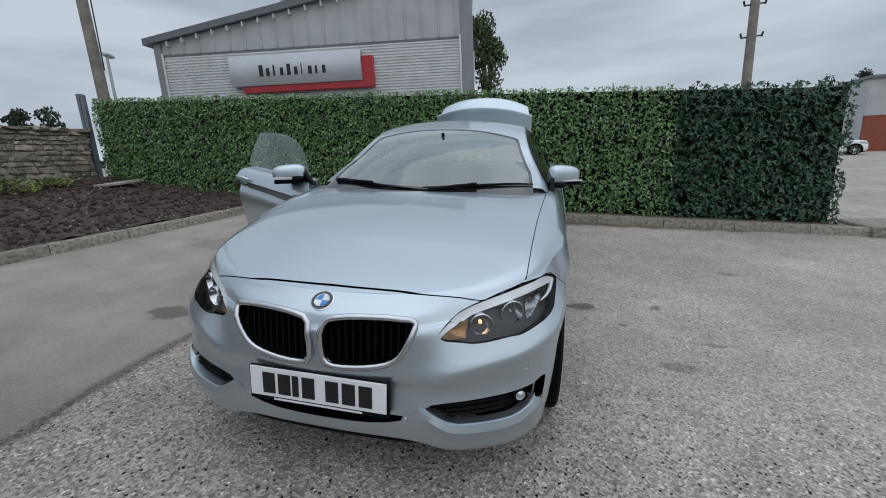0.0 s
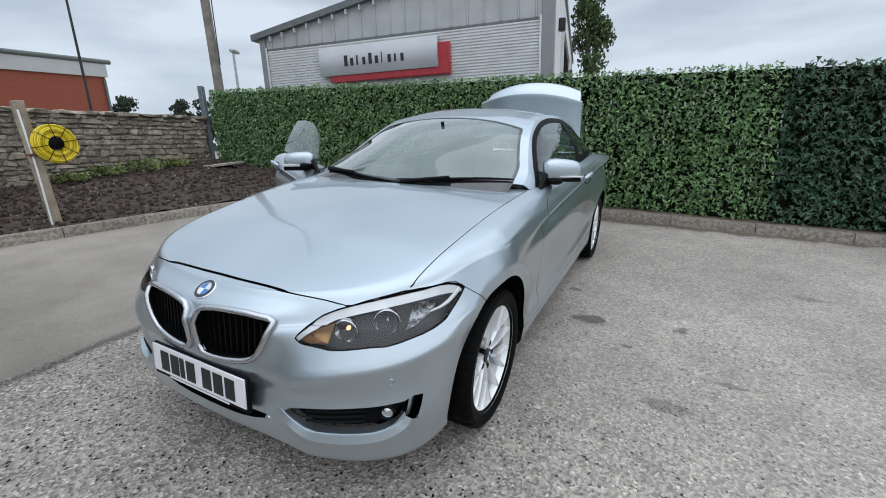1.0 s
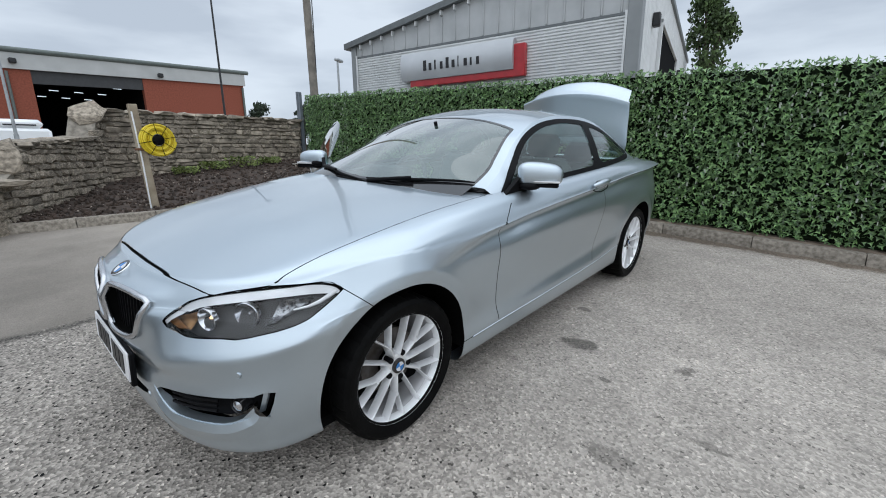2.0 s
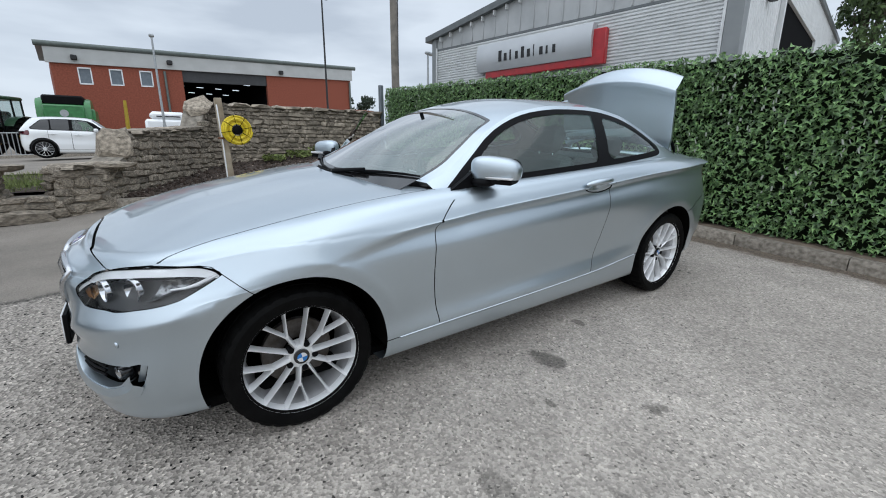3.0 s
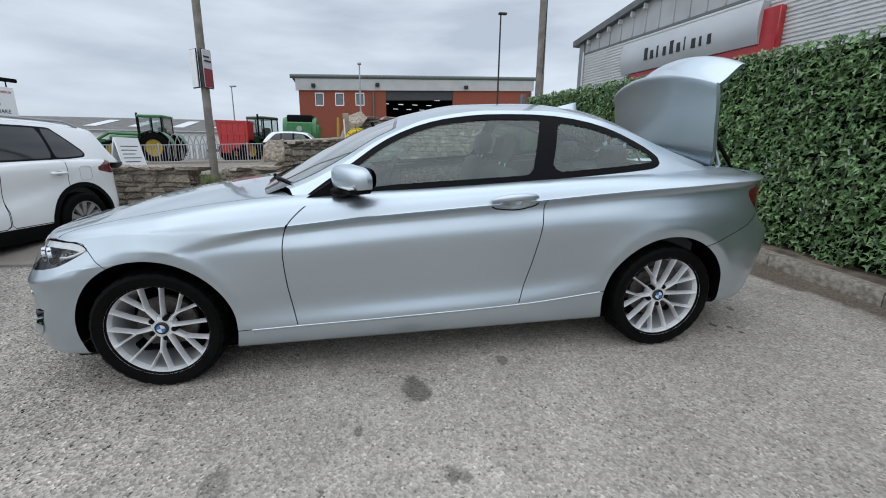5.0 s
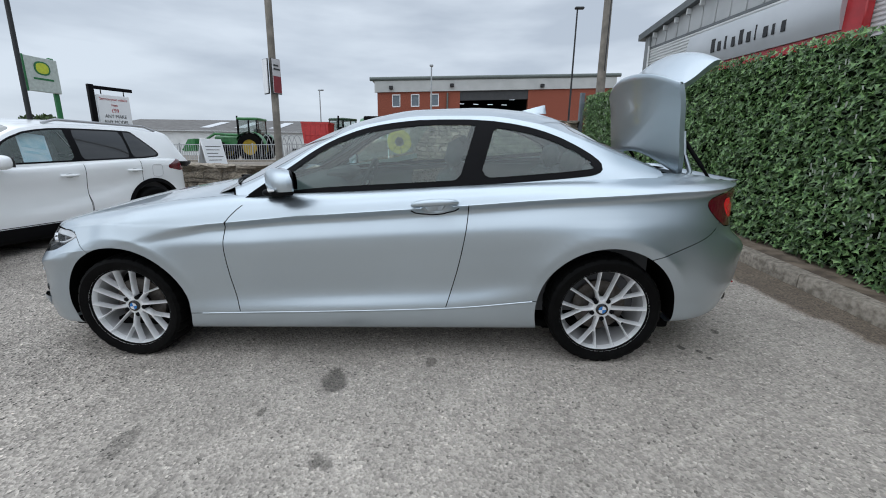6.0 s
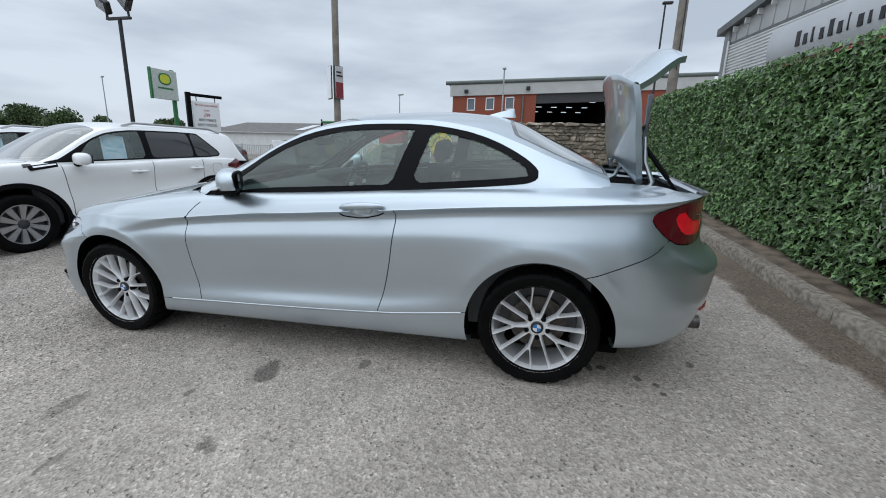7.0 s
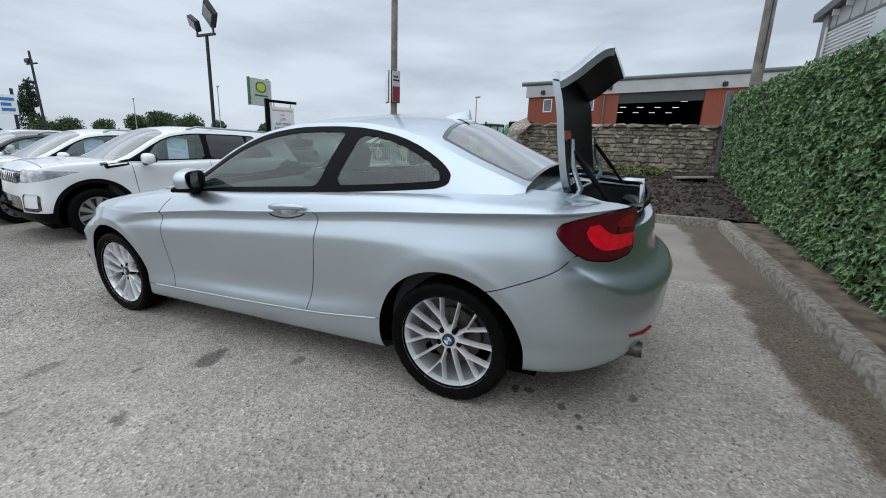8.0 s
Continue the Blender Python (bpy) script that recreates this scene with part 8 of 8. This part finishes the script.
part("emblem", Shape().prism(round_outline([(-0.32, 3.98), (0.32, 3.98), (0.32, 4.52), (-0.32, 4.52)], 2), 0.12, 0.13), DG, mb)
part("emblem_inner", Shape().prism(round_outline([(-0.25, 4.04), (0.25, 4.04), (0.25, 4.46), (-0.25, 4.46)], 2), 0.13, 0.136), material("emblem_yellow", (0.55, 0.62, 0.04), 0.5), mb)
part("text_bar", Shape().box(0.12, 0.128, -0.40, 0.40, 3.78, 3.86, 0.0), DG, mb)
aboard = thing("folding_board", stand(-7.5, -4.42, 76), "white folding pavement board with small dark lettering", "sign")
for s in (-1, 1):
    leaf = part("panel", Shape().box(-0.015, 0.015, -0.33, 0.33, 0.0, 1.08, 0.008), WHITE, aboard, m=pose(s * 0.24, 0, 0.0, 0, -s * 13, 0))
    if s > 0:
        for k in range(8):
            part("text_bar", Shape().box(0.016, 0.018, -0.24, 0.24 - 0.07 * (k % 3), 0.88 - k * 0.085, 0.897 - k * 0.085, 0.0), DARK_STEEL, leaf)
blue_sign = thing("blue_sign", pose(-8.2, -25.4, 0.1, 0, 0, 60), "distant white sign with blue lettering", "sign")
part("post", Shape().box(-0.06, 0.06, -0.06, 0.06, -0.5, 3.4, 0.01), DARK_STEEL, blue_sign)
bs = part("panel", Shape().box(0.06, 0.1, -0.55, 0.15, 2.15, 3.1, 0.01), WHITE, blue_sign)
for k in range(3):
    part("text_bar", Shape().box(0.10, 0.11, -0.45, 0.05 - 0.12 * (k % 2), 2.8 - k * 0.25, 2.95 - k * 0.25, 0.0), BLUE, bs)

# ---- hose reel post, fence post, slab, stones, weeds ----
reel_post = thing("hose_post", stand(-4.92, 0.6, 0, 0.08), "leaning timber post beside the soil bed", "post")
part("timber", Shape().box(-0.045, 0.045, -0.05, 0.05, -0.1, 1.40, 0.006, m=pose(0, 0, 0, 3, 0, 0)), material("pale_timber", (0.42, 0.36, 0.27), 0.8, second=(0.25, 0.2, 0.14), scale=6, bump=0.2), reel_post)
part("pipe", Shape().tube([(0.055, -0.06, 0.0), (0.055, -0.07, 0.7), (0.055, -0.10, 1.3)], 0.011, 6), WHITE, reel_post)
part("bracket", Shape().box(0.03, 0.08, -0.13, 0.06, 0.80, 0.83, 0.004), material("rust", (0.18, 0.08, 0.04), 0.8), reel_post)
reel = thing("hose_reel", pose(-4.80, 0.74, 1.32, 0, 0, 8), "coil of bright yellow hose on a wire reel", "hose reel")
HOSE = material("yellow_hose", (0.78, 0.62, 0.03), 0.45, second=(0.68, 0.52, 0.02), scale=20)
coil = []
for k in range(60 * 9):
    a = k * math.tau / 60
    lap = k / 60
    coil.append((0.02 * math.sin(lap * 5), (0.085 + 0.0145 * lap) * math.cos(a), (0.085 + 0.0145 * lap) * math.sin(a)))
part("hose", Shape().tube(coil, 0.0105, 6), HOSE, reel)
part("hose", Shape().tube([(-0.03 + p[0], p[1], p[2]) for p in coil], 0.0105, 6), HOSE, reel)
part("hub", Shape().lathe([(0.0, 0.03), (0.05, 0.03), (0.07, 0.015), (0.07, -0.06)], 24), BLACK, reel)
for k in range(8):
    a = k * math.tau / 8 + 0.2
    part("spoke_wire", Shape().tube([(0.028, 0.05 * math.cos(a), 0.05 * math.sin(a)), (0.028, 0.222 * math.cos(a), 0.222 * math.sin(a)), (-0.05, 0.225 * math.cos(a), 0.225 * math.sin(a))], 0.004, 6), BLACK, reel)
part("mount", Shape().cyl((-0.13, 0, 0), (0.0, 0, 0), 0.02), BLACK, reel)

POST_GREY = material("fence_post_paint", (0.16, 0.185, 0.21), 0.55, second=(0.11, 0.13, 0.15), scale=6)
fp = thing("fence_post", stand(-8.22, 4.87), "blue-grey steel fence post at the hedge's end", "post")
part("post", Shape().box(-0.07, 0.0, -0.02, 0.10, 0, 2.03, 0.006), POST_GREY, fp)
part("post_flange", Shape().box(0.035, 0.10, -0.03, 0.05, 0.0, 2.0, 0.005), POST_GREY, fp)
sl = thing("paving_slab", pose(-7.2, 4.35, bed_height(-7.2, 4.35) + 0.01, 3, -4, 12), "loose pale paving slab lying on the soil", "slab")
part("slab", Shape().box(-0.42, 0.42, -0.28, 0.28, 0.0, 0.05, 0.008), material("pale_slab", (0.42, 0.40, 0.36), 0.85, second=(0.3, 0.28, 0.25), scale=8), sl)
pebbles, clods = Shape(), Shape()
rng = np.random.default_rng(11)
ico = bmesh.new()
bmesh.ops.create_icosphere(ico, subdivisions=1, radius=1)
ico_v, ico_f = [v.co.copy() for v in ico.verts], [tuple(v.index for v in f.verts) for f in ico.faces]
ico.free()
for _ in range(2600):
    y = rng.uniform(-0.9, 4.9)
    x = bed_edge(y) - 0.16 - rng.uniform(0, 1) * (3.8 if y > 1 else 0.4 + 1.7 * (y + 0.9))
    pale = rng.uniform() < 0.10
    r = rng.uniform(0.008, 0.024) if pale else rng.uniform(0.012, 0.042)
    m = Matrix.Translation((x, y, bed_height(x, y) + r * 0.25)) @ Euler(rng.uniform(0, 6, 3)).to_matrix().to_4x4() @ Matrix.Diagonal((r * rng.uniform(0.7, 1.4), r, r * rng.uniform(0.5, 0.9), 1))
    (pebbles if pale else clods).add([m @ (v * float(rng.uniform(0.75, 1.2))) for v in ico_v], ico_f)
tagged(part("pebbles", pebbles, material("pebble", (0.34, 0.29, 0.24), 0.85, second=(0.2, 0.16, 0.13), scale=10, per_piece=0.4, island=True), soil, smooth=0), kind="stuff")
tagged(part("soil_clods", clods, SOIL, soil, smooth=0), kind="stuff")


def weed(x, y, r, n, seed):
    rng2 = np.random.default_rng(seed)
    w = thing("weed", pose(x, y, bed_height(x, y)), "low green weeds against the stone wall", "plant")
    s = Shape()
    for _ in range(n):
        a, rr, z = rng2.uniform(0, math.tau), r * rng2.uniform(0, 1) ** 0.5, rng2.uniform(0.02, r * 0.55)
        m = Matrix.Translation((rr * math.cos(a), rr * math.sin(a), z)) @ Euler((rng2.normal(0.5, 0.5), rng2.normal(0, 0.5), a)).to_matrix().to_4x4()
        k = rng2.uniform(0.03, 0.06)
        s.add([m @ Vector(p) for p in ((0, 0, 0), (k * 0.5, k * 0.5, 0.01), (0, k * 1.4, 0), (-k * 0.5, k * 0.5, 0.01))], [(0, 1, 2), (0, 2, 3)])
    tagged(part("leaves", s, GRASS, w, smooth=0), kind="stuff")


for k, (x, y, r) in enumerate(((-7.75, 3.1, 0.40), (-7.8, 2.5, 0.30), (-7.7, 3.7, 0.25), (-7.7, 1.9, 0.25))):
    weed(x, y, r, 260, k + 20)

# ---- trees and distance ----
BARK = material("bark", (0.10, 0.08, 0.06), 0.95)
FOLIAGE = material("tree_leaf", (0.075, 0.12, 0.035), 0.7, second=(0.035, 0.06, 0.02), scale=3, per_piece=0.5, island=True)
FOLIAGE_FAR = material("far_leaf", (0.045, 0.07, 0.04), 0.8, second=(0.025, 0.04, 0.025), scale=1, per_piece=0.4, island=True)


def tree(x, y, h, crown, label, leaf, n=900, seed=1, mat=None, tall=1.0, base=0.35):
    rng2 = np.random.default_rng(seed)
    t = thing("tree", stand(x, y), label, "tree")
    s = Shape().cyl((0, 0, -0.3), (0, 0, h * 0.55), h * 0.03, h * 0.015, 8)
    blobs = []
    for k in range(9):
        a, e = rng2.uniform(0, math.tau), rng2.uniform(0.0, 1.0)
        c = Vector((crown * 0.55 * math.cos(a) * (1 - e * 0.6), crown * 0.55 * math.sin(a) * (1 - e * 0.6), h * (base + 0.12 + (0.80 - base) * e)))
        blobs.append((c, crown * rng2.uniform(0.35, 0.6)))
        s.tube([(0, 0, h * 0.3), tuple(c * 0.6 + Vector((0, 0, h * 0.15))), tuple(c)], [h * 0.014, h * 0.009, h * 0.004], 5)
    part("trunk", s, BARK, t)
    f = Shape()
    for _ in range(n):
        c, r = blobs[rng2.integers(len(blobs))]
        d = Vector(rng2.normal(0, 1, 3)).normalized() * r * rng2.uniform(0.5, 1.05)
        p = c + Vector((d.x, d.y, d.z * tall))
        m = Matrix.Translation(p) @ Euler(rng2.uniform(0, 6, 3)).to_matrix().to_4x4()
        k = leaf * rng2.uniform(0.6, 1.3)
        f.add([m @ Vector(q) for q in ((-k, 0, 0), (0, -k * 0.6, k * 0.2), (k, 0, 0), (0, k * 0.6, k * 0.2))], [(0, 1, 2), (0, 2, 3)])
    tagged(part("crown", f, mat or FOLIAGE, t, smooth=0), kind="stuff")


tree(-2.0, 19.5, 7.2, 1.1, "broad-leaved tree behind the metal building", 0.09, 3600, 4)
tree(-0.2, 22.0, 3.6, 1.1, "smaller tree behind the metal building", 0.09, 2400, 5)
for k in range(9):
    tree(25.2 + k * 1.4, 45 + (k % 2) * 2, 6.2 + k * 0.35, 1.0, "tall narrow conifer in a row", 0.13, 1200, 30 + k, FOLIAGE_FAR, 1.8, 0.05)
tree(-40, -104, 11.0, 2.4, "dark conical conifer in the distance", 0.22, 3000, 50, FOLIAGE_FAR, 1.5, 0.05)
for k, (x, y, h, c) in enumerate(((-40, -70, 4.6, 3.5), (-40, -64.5, 5.4, 4.0), (-40, -59, 5.0, 3.6), (-42, -55, 4.2, 3.0), (-44, -46, 4.5, 3.4), (-60, -30, 4.5, 3.0), (-40, -80, 4.3, 3.0), (-38, -95, 4.2, 4.0), (-38, -88, 4.0, 4.0))):
    tree(x, y, h * 0.88, c * 0.85, "rounded tree on the skyline", 0.17, 4500, 60 + k, FOLIAGE, 0.8, 0.1)
for k, (x, y, h) in enumerate(((-40, 16.5, 5.2), (-40, 19, 4.9), (-38, 22.5, 5.1), (-38, 25, 5.0))):
    tree(x, y, h, 1.5, "dark bush on the skyline", 0.16, 1500, 80 + k, FOLIAGE_FAR, 0.8, 0.2)
# far treeline round the horizon
line = Shape()
rng = np.random.default_rng(90)
for k in range(2600):
    a = rng.uniform(0, math.tau)
    r = rng.uniform(180, 260)
    x, y = r * math.cos(a), r * math.sin(a)
    z = ground_z(x, y) + rng.uniform(0, 3.5 + 2.0 * noise.noise((math.cos(a) * 6, math.sin(a) * 6, 0)))
    q = rng.uniform(0.8, 2.2)
    m = Matrix.Translation((x, y, z)) @ Euler(rng.uniform(0, 6, 3)).to_matrix().to_4x4()
    line.add([m @ Vector(p) for p in ((-q, 0, 0), (0, -q, q * 0.3), (q, 0, 0), (0, q, q * 0.3))], [(0, 1, 2), (0, 2, 3)])
tagged(part("backdrop", line, FOLIAGE_FAR, smooth=0), "low distant treeline", "backdrop", kind="structure")

# ---- beyond the hedge's end ----
unit = thing("grey_unit", pose(23.6, 36.4, 0, 0, 0, -10), "grey clad unit with a red brick base beyond the hedge", "building")
part("upper_wall", Shape().box(0, 13, 0, 0.3, 2.45, 5.0, 0.0), CLAD_PLAIN, unit)
part("base_wall", Shape().box(0.05, 13, 0.03, 0.3, -1.0, 2.45, 0.0), BRICK, unit)
part("side_wall", Shape().box(0, 0.3, 0.3, 14, -1.0, 5.0, 0), CLAD_PLAIN, unit)
part("roof", Shape().box(-0.15, 13, -0.2, 14, 5.0, 5.25, 0.04), FLASHING, unit)
part("wall_lamp", Shape().box(1.5, 1.9, -0.25, 0.0, 4.2, 4.5, 0.03), WHITE, unit)
parked_car("far_car", stand(20.0, 31.0, 70), "small black and white car beyond the hedge", -0.7, 2.9, 2.3, 1.6, 1.45, (0.9, 0.95), (0.8, 0.93), (0.45, 1.0), (2.4, 2.85), CAR_WHITE, roof_mat=BLACK_GLOSS)
tagged(part("dropped_kerb", Shape().box(4.98, 9.0, 4.55, 5.3, -0.25, -0.02, 0.02), CONCRETE), "pale concrete crossing beyond the kerb's end", "kerb", kind="structure")
DOOR_TOP = 3.85
mast = thing("thin_mast", stand(4.4, 24), "thin pale mast in the distance", "mast")
part("mast", Shape().cyl((0, 0, 0), (0, 0, 4.4), 0.05, 0.04), STEEL, mast)
vent = thing("roof_vent", SHOP @ pose(-4.3, 2.0, 4.1), "pale cylindrical vent on the building's roof", "roof vent")
part("vent", Shape().cyl((0, 0, 0), (0, 0, 0.85), 0.35, 0.35, 24).cyl((0, 0, 0.85), (0, 0, 0.92), 0.40, 0.40, 24), CLAD, vent)
# Flat near-black sheet on the wall, painted shade instead of an opening.
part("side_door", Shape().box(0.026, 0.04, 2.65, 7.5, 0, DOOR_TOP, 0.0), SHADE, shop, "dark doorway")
for y in (2.57, 7.5):
    part("door_frame", Shape().box(0.02, 0.10, y, y + 0.08, 0, DOOR_TOP + 0.08, 0.006), CLAD, shop)
part("door_frame", Shape().box(0.02, 0.10, 2.57, 7.58, DOOR_TOP, DOOR_TOP + 0.08, 0.006), CLAD, shop)
for y in (1.3, 8.6):
    part("wall_lamp", Shape().box(0.03, 0.17, y, y + 0.18, 3.5, 3.75, 0.02), DARK_STEEL, shop)
part("purlin_cap", Shape().box(-W_SHOP, 0, -0.03, -0.012, 3.43, 3.48, 0.004), FLASHING, shop)
